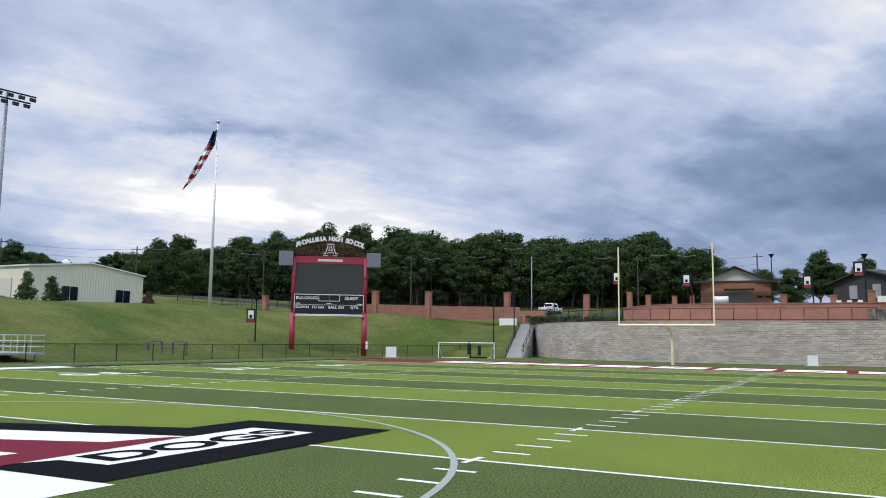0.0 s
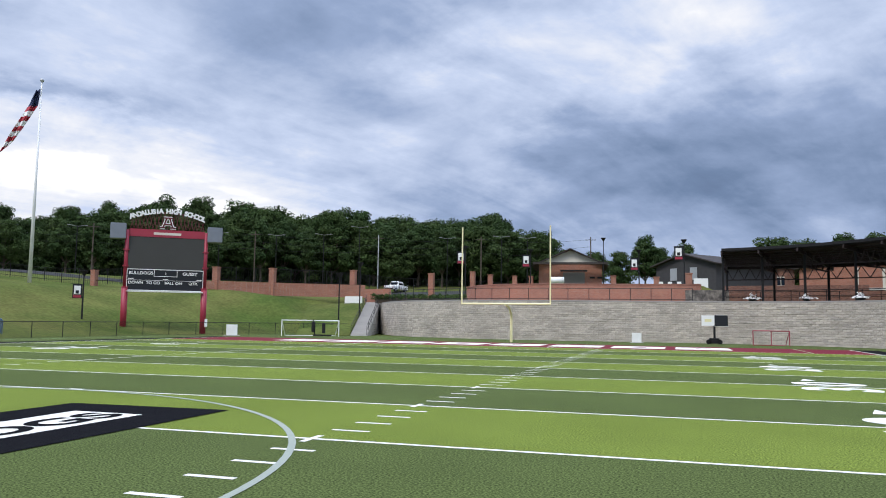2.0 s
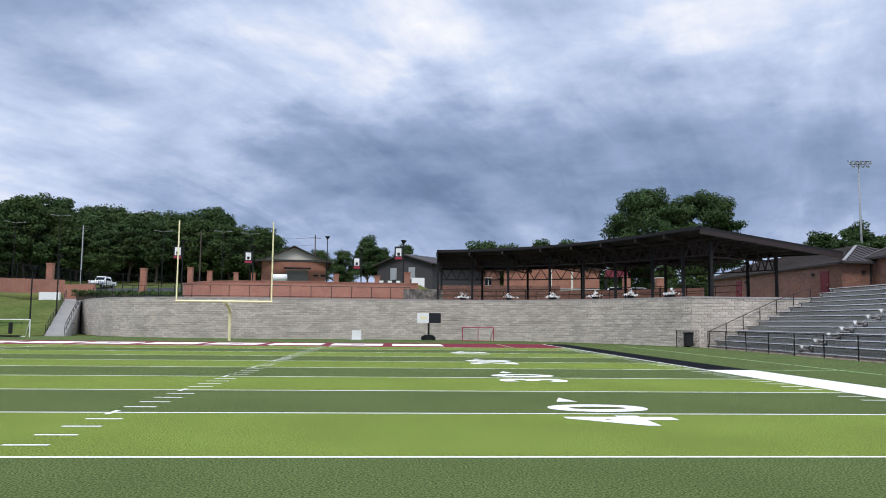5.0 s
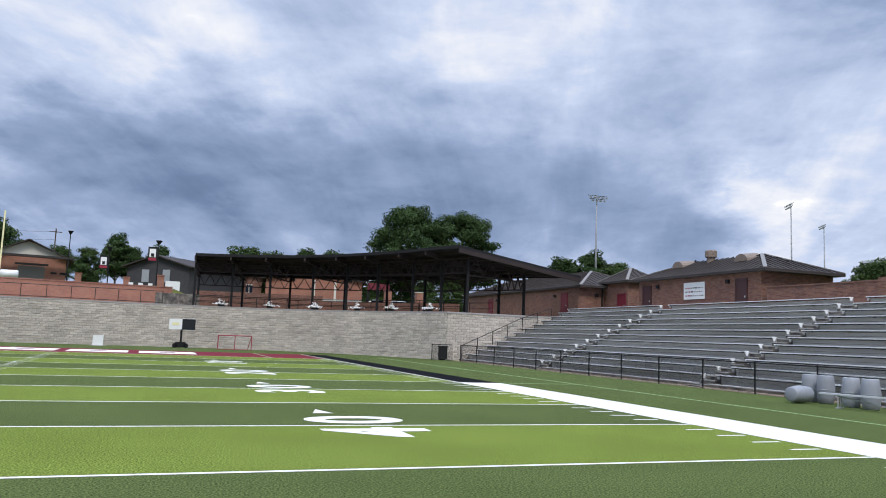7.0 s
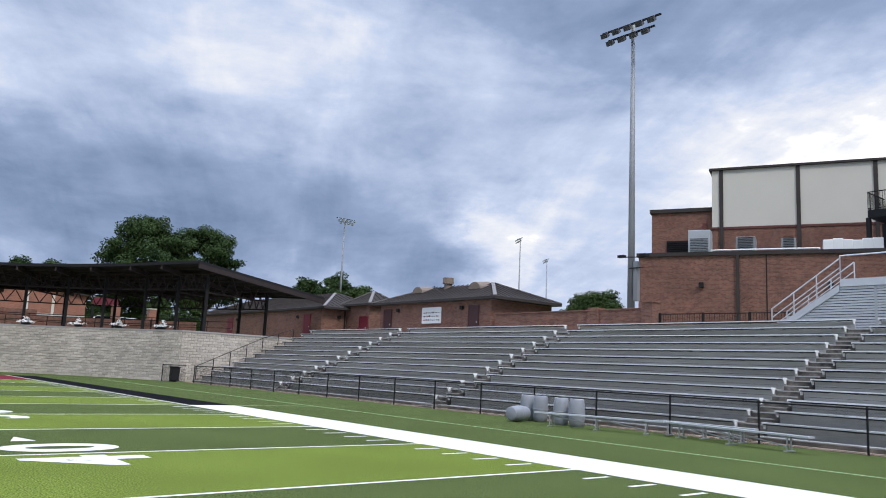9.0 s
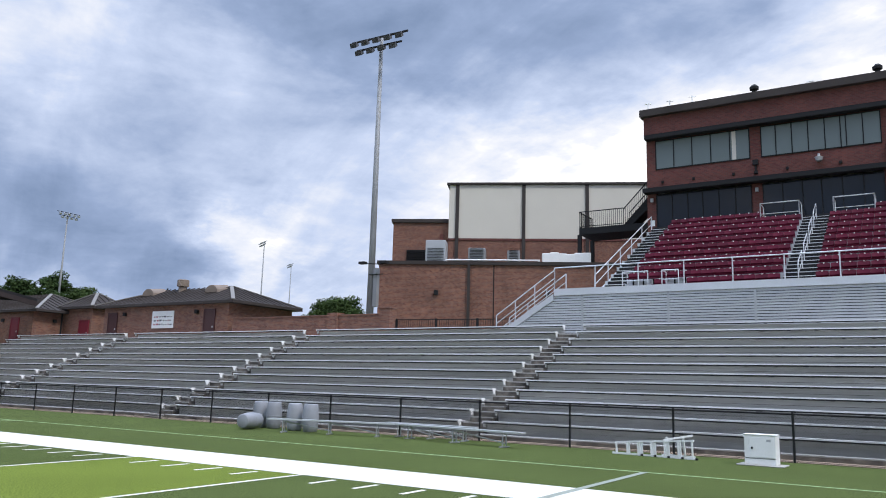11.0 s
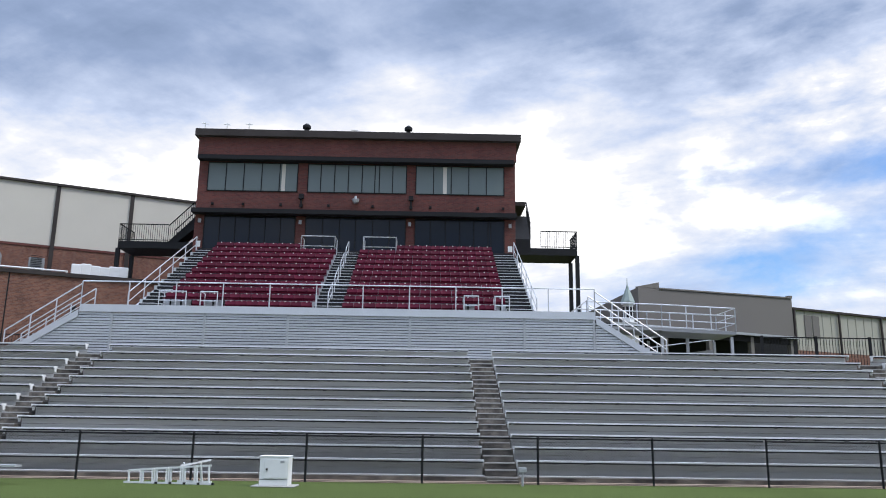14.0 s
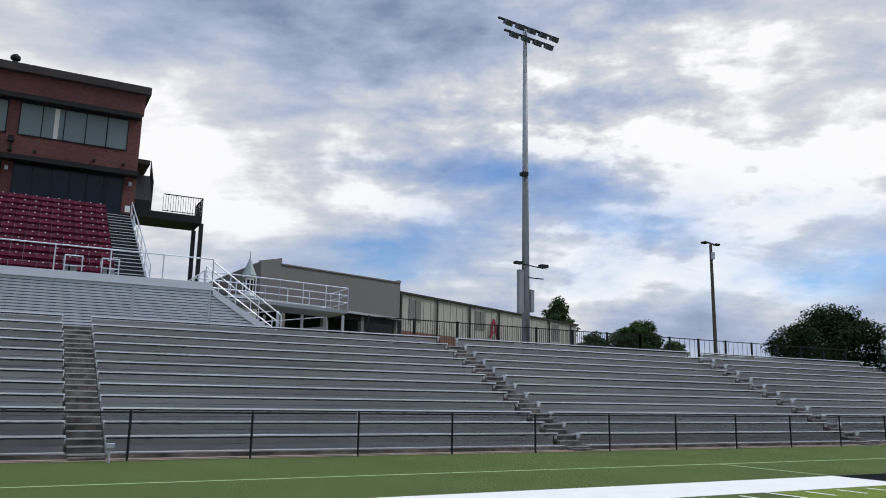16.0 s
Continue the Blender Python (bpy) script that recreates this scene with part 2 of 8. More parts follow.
GRASS = material("meadow_grass", (0.060, 0.088, 0.020), 0.95, var=0.45, scale=0.22, fine=2.6, fine_var=0.5, bump=1.0, bump_scale=5, hue=(0.116, 0.120, 0.036), spec=0.03)
DIRT = material("bare_sandy_soil", (0.33, 0.24, 0.17), 0.95, var=0.3, scale=1.5, fine=25, bump=0.6, bump_scale=30)
CONCRETE = material("concrete", (0.40, 0.385, 0.36), 0.85, var=0.22, scale=0.8, fine=22, bump=0.4, bump_scale=40)
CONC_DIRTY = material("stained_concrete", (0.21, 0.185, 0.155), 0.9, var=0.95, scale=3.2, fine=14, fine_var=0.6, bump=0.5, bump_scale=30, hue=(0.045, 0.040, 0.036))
ASPHALT = material("asphalt", (0.05, 0.05, 0.05), 0.95, var=0.2, fine=60, bump=0.4, spec=0.05)
BLOCK = material("split_face_block", (0.465, 0.415, 0.355), 0.9, var=0.3, scale=0.35, fine=16, fine_var=0.5, bump=1.0, bump_scale=22, per="island", per_var=0.16)
BLOCK_JOINT = material("block_joint", (0.27, 0.25, 0.225), 0.95, var=0.2)
CAPSTONE = material("cap_stone", (0.33, 0.31, 0.29), 0.9, var=0.2, fine=20, bump=0.4)
ALU = material("weathered_aluminium", (0.76, 0.76, 0.755), 0.34, metal=0.35, var=0.25, scale=0.9, fine=30, fine_var=0.06, stretch=(1, 0.15, 1))
ALU_BOARD = material("aluminium_riser_board", (0.50, 0.515, 0.53), 0.5, metal=0.25, var=0.4, scale=0.7, fine=18, fine_var=0.08, stretch=(1, 0.12, 1))
ALU_RISER = material("dull_aluminium_board", (0.475, 0.468, 0.448), 0.5, metal=0.25, var=0.55, scale=0.9, fine=14, fine_var=0.22, stretch=(1, 0.10, 2.5))
ALU_BRIGHT = material("bright_aluminium_rail", (0.62, 0.63, 0.65), 0.38, metal=0.5, var=0.06)
SEAT_RED = material("maroon_plastic", (0.098, 0.005, 0.021), 0.45, var=0.14, scale=2.0, per="object", per_var=0.2, spec=0.22)
BRICK = brick_material("red_brick", (0.245, 0.112, 0.070), (0.128, 0.052, 0.037), (0.22, 0.17, 0.145))
BRICK_PLAZA = brick_material("orange_brick", (0.36, 0.150, 0.095), (0.29, 0.110, 0.072), (0.35, 0.24, 0.19))
BRICK_BOX = brick_material("dark_red_brick", (0.158, 0.047, 0.036), (0.104, 0.031, 0.026), (0.11, 0.070, 0.060))
HIP_PALE = material("pale_bronze_flashing", (0.20, 0.185, 0.17), 0.6, var=0.15)
HOOD = material("brown_roof_hood", (0.21, 0.16, 0.125), 0.7, var=0.2)
ROOF_METAL = material("dark_bronze_metal_roof", (0.052, 0.044, 0.041), 0.68, var=0.4, scale=0.6, fine=10, spec=0.12)
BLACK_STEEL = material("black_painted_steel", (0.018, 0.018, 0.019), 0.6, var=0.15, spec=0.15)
DARK_STEEL = material("dark_canopy_steel", (0.021, 0.019, 0.020), 0.7, var=0.5, scale=1.2, spec=0.12)
CANOPY_BROWN = material("brown_painted_canopy_steel", (0.036, 0.027, 0.026), 0.65, var=0.25, scale=1.5, spec=0.2)
STUCCO = material("pale_stucco", (0.60, 0.565, 0.49), 0.9, var=0.06, scale=0.5, fine=30, fine_var=0.05)
BEIGE = material("beige_metal_siding", (0.40, 0.385, 0.32), 0.6, var=0.06, scale=0.4)
CREAM = material("cream_metal_siding", (0.74, 0.71, 0.57), 0.55, var=0.05, scale=0.4)
GREYWALL = material("taupe_metal_siding", (0.17, 0.155, 0.14), 0.7, var=0.08, scale=0.4)
GALV = material("galvanised_steel", (0.42, 0.43, 0.44), 0.5, metal=0.4, var=0.12, scale=1.0)
MAST_GREY = material("weathered_galvanised_pole", (0.25, 0.255, 0.26), 0.6, metal=0.2, var=0.2, scale=0.5)
LEAF_OAK = material("live_oak_leaves", (0.015, 0.027, 0.011), 0.85, var=0.35, scale=0.35, fine=3.0, fine_var=0.25, hue=(0.022, 0.036, 0.013), per="island", per_var=0.4, spec=0.05)
GLASS = glass_material("tinted_glass", (0.007, 0.012, 0.020))
GLASS_UP = glass_material("blind_backed_glass", (0.15, 0.18, 0.175), 0.12)
WHITE = material("white_paint", (0.78, 0.78, 0.76), 0.5, var=0.06)
YELLOW = material("yellow_goal_paint", (0.78, 0.72, 0.40), 0.45, var=0.05)
RED_PAINT = material("maroon_red_paint", (0.30, 0.022, 0.045), 0.45, var=0.08)
SIGN_BLACK = material("scoreboard_black", (0.018, 0.020, 0.024), 0.6, var=0.1, spec=0.2)
SCREEN = material("dark_led_screen", (0.038, 0.038, 0.034), 0.7, var=0.04, scale=0.3)
DOOR_RED = material("maroon_door", (0.14, 0.012, 0.022), 0.5, var=0.1)
DOOR_DARK = material("dark_brown_door", (0.055, 0.020, 0.020), 0.5, var=0.1)
BARREL = material("grey_plastic", (0.25, 0.26, 0.28), 0.5, var=0.08, per="object", per_var=0.1)
BARK = material("bark", (0.085, 0.066, 0.050), 0.95, var=0.4, scale=2.0, fine=12, bump=0.8)
LEAF = material("tree_leaves", (0.034, 0.060, 0.020), 0.8, var=0.35, scale=0.35, fine=3.0, fine_var=0.25, hue=(0.052, 0.078, 0.025), per="island", per_var=0.4, spec=0.06)
LEAF2 = material("broadleaf_leaves", (0.032, 0.058, 0.020), 0.8, var=0.35, scale=0.35, fine=3.0, fine_var=0.25, hue=(0.048, 0.074, 0.026), per="island", per_var=0.4, spec=0.06)


# ---------------------------------------------------------------- building helpers
class Geo:
    """Collects vertices and faces for one mesh."""

    def __init__(self):
        self.v, self.f = [], []

    def add(self, verts, faces):
        o = len(self.v)
        self.v.extend(tuple(p) for p in verts)
        self.f.extend(tuple(i + o for i in q) for q in faces)
        return self

    def box(self, x0, y0, z0, x1, y1, z1):
        return self.add([(x0, y0, z0), (x1, y0, z0), (x1, y1, z0), (x0, y1, z0), (x0, y0, z1), (x1, y0, z1), (x1, y1, z1), (x0, y1, z1)],
                        [(0, 3, 2, 1), (4, 5, 6, 7), (0, 1, 5, 4), (1, 2, 6, 5), (2, 3, 7, 6), (3, 0, 4, 7)])

    def slab(self, p, q, depth, z0, z1, side=1):
        """An upright slab from p to q in plan, depth to its left (side=1) or right."""
        d = (Vector((q[0] - p[0], q[1] - p[1]))).normalized()
        n = Vector((-d.y, d.x)) * depth * side
        pts = [p, q, (q[0] + n.x, q[1] + n.y), (p[0] + n.x, p[1] + n.y)]
        return self.prism(pts if side > 0 else pts[::-1], z0, z1)

    def prism(self, pts, z0, z1):
        k = len(pts)
        lo = z0 if isinstance(z0, (list, tuple)) else [z0] * k
        hi = z1 if isinstance(z1, (list, tuple)) else [z1] * k
        return self.add([(p[0], p[1], z) for p, z in zip(pts, lo)] + [(p[0], p[1], z) for p, z in zip(pts, hi)],
                        [tuple(range(k))[::-1], tuple(range(k, 2 * k))] + [(i, (i + 1) % k, k + (i + 1) % k, k + i) for i in range(k)])

    def tube(self, a, b, r, seg=8, r2=None):
        a, b = Vector(a), Vector(b)
        r2 = r if r2 is None else r2
        w = (b - a).normalized()
        u = w.orthogonal().normalized()
        s = w.cross(u)
        vs = []
        for c, rr in ((a, r), (b, r2)):
            for i in range(seg):
                t = 2 * math.pi * i / seg
                vs.append(c + (u * math.cos(t) + s * math.sin(t)) * rr)
        return self.add(vs, [(i, (i + 1) % seg, seg + (i + 1) % seg, seg + i) for i in range(seg)] + [tuple(range(seg))[::-1], tuple(range(seg, 2 * seg))])

    def path(self, pts, r, seg=8):
        """One bent tube through the points, mitred at the bends."""
        p = [Vector(q) for q in pts]
        d = [(b - a).normalized() for a, b in zip(p, p[1:])]
        u = d[0].orthogonal().normalized()
        vs = []
        for i, c in enumerate(p):
            if i:
                u = (u - d[i - 1] * u.dot(d[i - 1])).normalized()
            e = d[max(0, i - 1)]
            w = e.cross(u)
            m = (d[i - 1] + d[i]).normalized() if 0 < i < len(d) else e
            for k in range(seg):
                t = 2 * math.pi * k / seg
                o = (u * math.cos(t) + w * math.sin(t)) * r
                vs.append(c + o - e * (o.dot(m) / max(0.3, e.dot(m))))
            if 0 < i < len(d):
                u = d[i - 1].rotation_difference(d[i]) @ u
        n = len(p)
        fs = [(q * seg + k, q * seg + (k + 1) % seg, (q + 1) * seg + (k + 1) % seg, (q + 1) * seg + k) for q in range(n - 1) for k in range(seg)]
        return self.add(vs, fs + [tuple(range(seg))[::-1], tuple(range((n - 1) * seg, n * seg))])

    def bar(self, a, b, w, h):
        """A square bar from a to b: w across in plan, h in the upright plane."""
        a, b = Vector(a), Vector(b)
        d = (b - a).normalized()
        s = d.cross(Vector((0, 0, 1)))
        s = s.normalized() if s.length > 1e-4 else Vector((1, 0, 0))
        u = s.cross(d).normalized()
        vs = [c + s * (i * w / 2) + u * (j * h / 2) for c in (a, b) for i, j in ((-1, -1), (1, -1), (1, 1), (-1, 1))]
        return self.add(vs, [(0, 3, 2, 1), (4, 5, 6, 7), (0, 1, 5, 4), (1, 2, 6, 5), (2, 3, 7, 6), (3, 0, 4, 7)])

    def flat(self, pts, z):
        return self.add([(x, y, z) for x, y in pts], [tuple(range(len(pts)))])

    def lathe(self, prof, c=(0, 0, 0), seg=20):
        vs = [(c[0] + r * math.cos(2 * math.pi * i / seg), c[1] + r * math.sin(2 * math.pi * i / seg), c[2] + z) for r, z in prof for i in range(seg)]
        fs = [(k * seg + i, k * seg + (i + 1) % seg, (k + 1) * seg + (i + 1) % seg, (k + 1) * seg + i) for k in range(len(prof) - 1) for i in range(seg)]
        n = len(prof)
        fs += [tuple(range(seg))[::-1], tuple(range((n - 1) * seg, n * seg))]
        return self.add(vs, fs)

    def mesh(self, name, mat, smooth=False):
        me = bpy.data.meshes.new(name)
        me.from_pydata(self.v, [], self.f)
        me.materials.append(mat)
        if smooth:
            me.polygons.foreach_set("use_smooth", [True] * len(me.polygons))
        me.update()
        return me


def shift(ob, dy):
    ob.matrix_basis = Matrix.Translation((0, dy, 0)) @ ob.matrix_basis
    return ob


def wm(ob):
    return ob.matrix_basis.copy() if ob.type == "EMPTY" else Matrix()


def part(name, geo, mat, parent, label="", bevel=0.0, smooth=False, kind=""):
    me = geo if isinstance(geo, bpy.types.Mesh) else geo.mesh(name, mat, smooth)
    ob = new(name, me)
    if parent is not None:
        ob.parent = parent
        ob.matrix_parent_inverse = wm(parent).inverted()
    if bevel:
        bv = ob.modifiers.new("bevel", "BEVEL")
        bv.width, bv.segments, bv.limit_method = bevel, 2, "ANGLE"
    return tagged(ob, label, kind=kind)


def piece(name, mesh, parent, m):
    """One of many alike pieces, on a shared mesh, at the pose m."""
    ob = new(name, mesh)
    ob.parent = parent
    ob.matrix_parent_inverse = wm(parent).inverted()
    ob.matrix_basis = m
    return ob


def thing(name, label, category, at=(0, 0, 0), group="", kind=""):
    e = new(name)
    e.empty_display_size = 0.3
    e.location = at
    e.matrix_basis = Matrix.Translation(at)
    return tagged(e, label, category, group, kind)


def single(name, geo, mat, label, category, kind="", group="", bevel=0.0, smooth=False):
    return tagged(part(name, geo, mat, None, bevel=bevel, smooth=smooth), label, category, group, kind)


def words(text, size, m, extrude=0.0, bold=0.035):
    """The letters of a text as a mesh, set by the pose m, centred."""
    cu = bpy.data.curves.new("letters", "FONT")
    cu.body, cu.size, cu.extrude, cu.align_x, cu.align_y = text, size, extrude, "CENTER", "CENTER"
    cu.offset = size * bold
    tmp = new("letters", cu)
    dg = bpy.context.evaluated_depsgraph_get()
    me = bpy.data.meshes.new_from_object(tmp.evaluated_get(dg))
    bpy.data.objects.remove(tmp)
    me.transform(m)
    return me


def spline(pts, step=0.5):
    """Points along a smooth line through pts, about step apart."""
    out = []
    p = [Vector(a) for a in pts]
    p = [2 * p[0] - p[1]] + p + [2 * p[-1] - p[-2]]
    for i in range(1, len(p) - 2):
        n = max(2, int((p[i + 1] - p[i]).length / 0.15))
        for k in range(n):
            t = k / n
            out.append(0.5 * (2 * p[i] + (p[i + 1] - p[i - 1]) * t + (2 * p[i - 1] - 5 * p[i] + 4 * p[i + 1] - p[i + 2]) * t * t + (3 * p[i] - p[i - 1] - 3 * p[i + 1] + p[i + 2]) * t ** 3))
    out.append(p[-2])
    res, acc = [out[0]], 0.0
    for a, b in zip(out, out[1:]):
        acc += (b - a).length
        if acc >= step:
            res.append(b)
            acc = 0.0
    if (res[-1] - out[-1]).length > 0.02:
        res.append(out[-1])
    return [(q[0], q[1]) for q in res]


def offset(line, d):
    """The plan line moved d to its left."""
    res = []
    for i, p in enumerate(line):
        a, b = Vector(line[max(0, i - 1)]), Vector(line[min(len(line) - 1, i + 1)])
        t = (b - a).normalized()
        res.append((p[0] - t.y * d, p[1] + t.x * d))
    return res


def ribbon(g, line, d0, d1, z0, z1):
    """A strip along a plan line between two offsets and heights, as a closed slab."""
    a, b = offset(line, d0), offset(line, d1)
    for i in range(len(line) - 1):
        g.prism([a[i], a[i + 1], b[i + 1], b[i]], z0, z1)
    return g


# ---------------------------------------------------------------- ground and field
YD = 0.9144
SIDE = 24.384
WALL = spline([(-24.0, 88.0), (-19.5, 79.0), (-15.0, 72.3), (-10.0, 68.2), (-5.0, 66.4), (1.0, 66.0), (8.0, 66.6), (14.0, 66.9), (20.0, 66.2), (25.0, 64.0), (29.0, 60.4), (32.2, 55.8), (34.7, 50.8)])
FENCE_W = spline([(-31.5, -60.0), (-31.5, 24.0), (-32.0, 40.0), (-32.3, 50.0), (-31.2, 58.0), (-28.0, 66.0), (-24.0, 71.0), (-18.5, 73.8)], 3.05)
WALL_TOP = 3.7
SPOT = (13.0, -5.3)


def polar(az, dist):
    """A plan point by bearing (degrees left of north) and distance from the spot on the field."""
    a = radians(az)
    return (SPOT[0] - math.sin(a) * dist, SPOT[1] + math.cos(a) * dist)


def smooth01(t):
    t = min(1.0, max(0.0, t))
    return t * t * (3 - 2 * t)


RIM = [(-31.5, -200.0)] + FENCE_W[:-1] + [(-21.5, 83.0)] + WALL[8:] + [(35.0, 51.0), (46.0, 51.0), (46.4, -200.0)]
RIM_A = np.array(RIM[:-1])
RIM_B = np.array(RIM[1:])
RIM_KIND = np.array([0] * (len(FENCE_W)) + [1] * (len(RIM) - 1 - len(FENCE_W)))


def rim_distance(x, y):
    """Distance outside the stadium's rim (negative inside), and whether the near rim is wall or open slope."""
    p = np.array((x, y))
    ab = RIM_B - RIM_A
    t = np.clip(((p - RIM_A) * ab).sum(1) / np.maximum((ab * ab).sum(1), 1e-9), 0, 1)
    q = RIM_A + ab * t[:, None]
    dd = np.hypot(*(p - q).T)
    i = int(dd.argmin())
    inside = False
    pts = RIM
    j = len(pts) - 1
    for k in range(len(pts)):
        (xi, yi), (xj, yj) = pts[k], pts[j]
        if (yi > y) != (yj > y) and x < (xj - xi) * (y - yi) / (yj - yi) + xi:
            inside = not inside
        j = k
    kinds = [dd[RIM_KIND == 0].min(), dd[RIM_KIND == 1].min()]
    w = smooth01(0.5 + (kinds[0] - kinds[1]) / 10.0)
    return (-dd[i] if inside else dd[i]), w


def ground_height(x, y):
    d, w = rim_distance(x, y)
    if d <= 0:
        return -0.03
    hill = 5.15 * smooth01((d - 2.5) / 22.0) + 0.25 * noise.noise((x * 0.08, y * 0.08, 0))* smooth01((d - 4) / 10)
    if x > 40 and y < 60:
        terrace = 3.8 if d > 2.5 else -0.03
    else:
        terrace = (3.6 if d > 2.5 else -0.03) + 2.0 * smooth01((d - 10.5) / 1.5) * smooth01((19.0 - x) / 3.0)
    h = hill * (1 - w) + terrace * w
    return h + (3.9 * (1 - w) + 3.4 * w) * smooth01((d - 30) / 42.0) * (1.0 if x < 30 else 0.35) + 3.0 * smooth01((d - 90) / 160.0)


def axis_values(lo, hi, fine_lo, fine_hi, fine, coarse):
    vals, v = [], fine_lo
    while v < fine_hi:
        vals.append(v)
        v += fine
    step, v = fine, fine_hi
    while v < hi:
        vals.append(v)
        step = min(coarse, step * 1.25)
        v += step
    vals.append(hi)
    step, v = fine, fine_lo
    while v > lo:
        step = min(coarse, step * 1.25)
        v -= step
        vals.insert(0, max(v, lo))
    return vals


def make_ground():
    xs, ys = axis_values(-1500, 1500, -66, 60, 1.6, 120), axis_values(-1500, 1800, 20, 112, 1.6, 120)
    g = Geo()
    nx = len(xs)
    g.v = [(x, y, ground_height(x, y)) for y in ys for x in xs]
    g.f = [(j * nx + i, j * nx + i + 1, (j + 1) * nx + i + 1, (j + 1) * nx + i) for j in range(len(ys) - 1) for i in range(nx - 1)]
    single("ground", g, GRASS, "green grassy ground rising to a bank", "ground", "structure", smooth=True)


make_ground()


def make_field():
    field = thing("field", "striped green artificial turf football field with white lines", "sports field", kind="structure")
    # turf strips, five yards each, light and dark by turns; the margins are dark
    edges = [-54.864] + [YD * 5 * k for k in range(-10, 11)] + [54.864]
    for k, (a, b) in enumerate(zip(edges, edges[1:])):
        end = k in (0, len(edges) - 2)
        mat = TURF_RED if end else (TURF_L if k % 2 == 0 else TURF_D)
        part("turf_strip" if not end else "end_zone", Geo().flat([(-SIDE, a), (SIDE, a), (SIDE, b), (-SIDE, b)], 0.0), mat, field)
    m = Geo()
    m.flat([(SIDE, -64), (35.0, -64), (35.0, 51.2), (34.7, 56), (SIDE, 66)], -0.001)
    m.flat([(-33, -64), (-SIDE, -64), (-SIDE, 66), (-27, 66), (-33, 56)], -0.001)
    m.flat([(-SIDE, 54.864), (SIDE, 54.864), (SIDE, 66), (21, 67.5), (-4, 67.2), (-12, 70), (-SIDE, 70)], -0.001)
    m.flat([(-SIDE, -64), (SIDE, -64), (SIDE, -54.864), (-SIDE, -54.864)], -0.001)
    part("turf_margin", m, TURF_D, field)
    # five-yard lines
    for k in range(-10, 11):
        y = YD * 5 * k
        if k == 0:
            continue
        part("yard_line", Geo().flat([(-SIDE, y - 0.05), (SIDE, y - 0.05), (SIDE, y + 0.05), (-SIDE, y + 0.05)], 0.004), TURF_WHITE, field)
    # hash marks and side ticks, every yard
    hm = Geo()
    for k in range(-49, 50):
        if k % 5 == 0:
            continue
        y = YD * k
        for cx in (-8.32, 8.32):
            hm.flat([(cx - 0.3, y - 0.05), (cx + 0.3, y - 0.05), (cx + 0.3, y + 0.05), (cx - 0.3, y + 0.05)], 0.004)
        for s in (-1, 1):
            x0, x1 = s * 23.55, s * 24.2
            hm.flat([(min(x0, x1), y - 0.05), (max(x0, x1), y - 0.05), (max(x0, x1), y + 0.05), (min(x0, x1), y + 0.05)], 0.004)
    for k in range(-9, 10):
        y = YD * 5 * k
        for cx in (-8.13, 8.13):
            hm.flat([(cx - 0.05, y - 0.3), (cx + 0.05, y - 0.3), (cx + 0.05, y + 0.3), (cx - 0.05, y + 0.3)], 0.006)
    part("hash_marks", hm, TURF_WHITE, field, kind="stuff")
    # side bands: white between the 25-yard lines, black beyond
    B = 22.86
    for s in (-1, 1):
        x0, x1 = (SIDE, 26.21) if s > 0 else (-26.21, -SIDE)
        part("side_band", Geo().flat([(x0, -B), (x1, -B), (x1, B), (x0, B)], 0.004), TURF_WHITE, field)
        for a, b in ((B, 55.0), (-55.0, -B)):
            part("side_band", Geo().flat([(x0, a), (x1, a), (x1, b), (x0, b)], 0.004), TURF_BLACK, field, "black turf band")
        e0, e1 = (SIDE - 0.0, SIDE + 0.12) if s > 0 else (-SIDE - 0.12, -SIDE)
        for a, b in ((B, 54.864), (-54.864, -B)):
            part("side_line", Geo().flat([(e0, a), (e1, a), (e1, b), (e0, b)], 0.008), TURF_WHITE, field)
        tx = s * 29.7
        part("touch_line", Geo().flat([(tx - 0.05, -52), (tx + 0.05, -52), (tx + 0.05, 52), (tx - 0.05, 52)], 0.004), TURF_THIN, field, "thin pale green line")
        w0, w1 = sorted((s * 26.21, s * 29.7))
        for yy in (-B, B):
            part("box_line", Geo().flat([(w0, yy - 0.05), (w1, yy - 0.05), (w1, yy + 0.05), (w0, yy + 0.05)], 0.004), TURF_THIN, field)
    part("halfway_line", Geo().flat([(9.2, -0.07), (29.7, -0.07), (29.7, 0.07), (9.2, 0.07)], 0.009), TURF_GREY, field, "pale grey halfway line")
    c = Geo()
    for i in range(120):
        a0, a1 = 2 * math.pi * i / 120, 2 * math.pi * (i + 1) / 120
        c.flat([(r * math.cos(a), r * math.sin(a)) for r, a in ((9.01, a0), (9.11, a0), (9.11, a1), (9.01, a1))], 0.009)
    part("centre_circle", c, TURF_GREY, field, "pale grey centre circle")
    for k in (-2, 2):
        part("centre_spot", Geo().flat([(-0.18, YD * 5 * k - 0.12), (0.18, YD * 5 * k - 0.12), (0.18, YD * 5 * k + 0.12), (-0.18, YD * 5 * k + 0.12)], 0.008), TURF_WHITE, field)
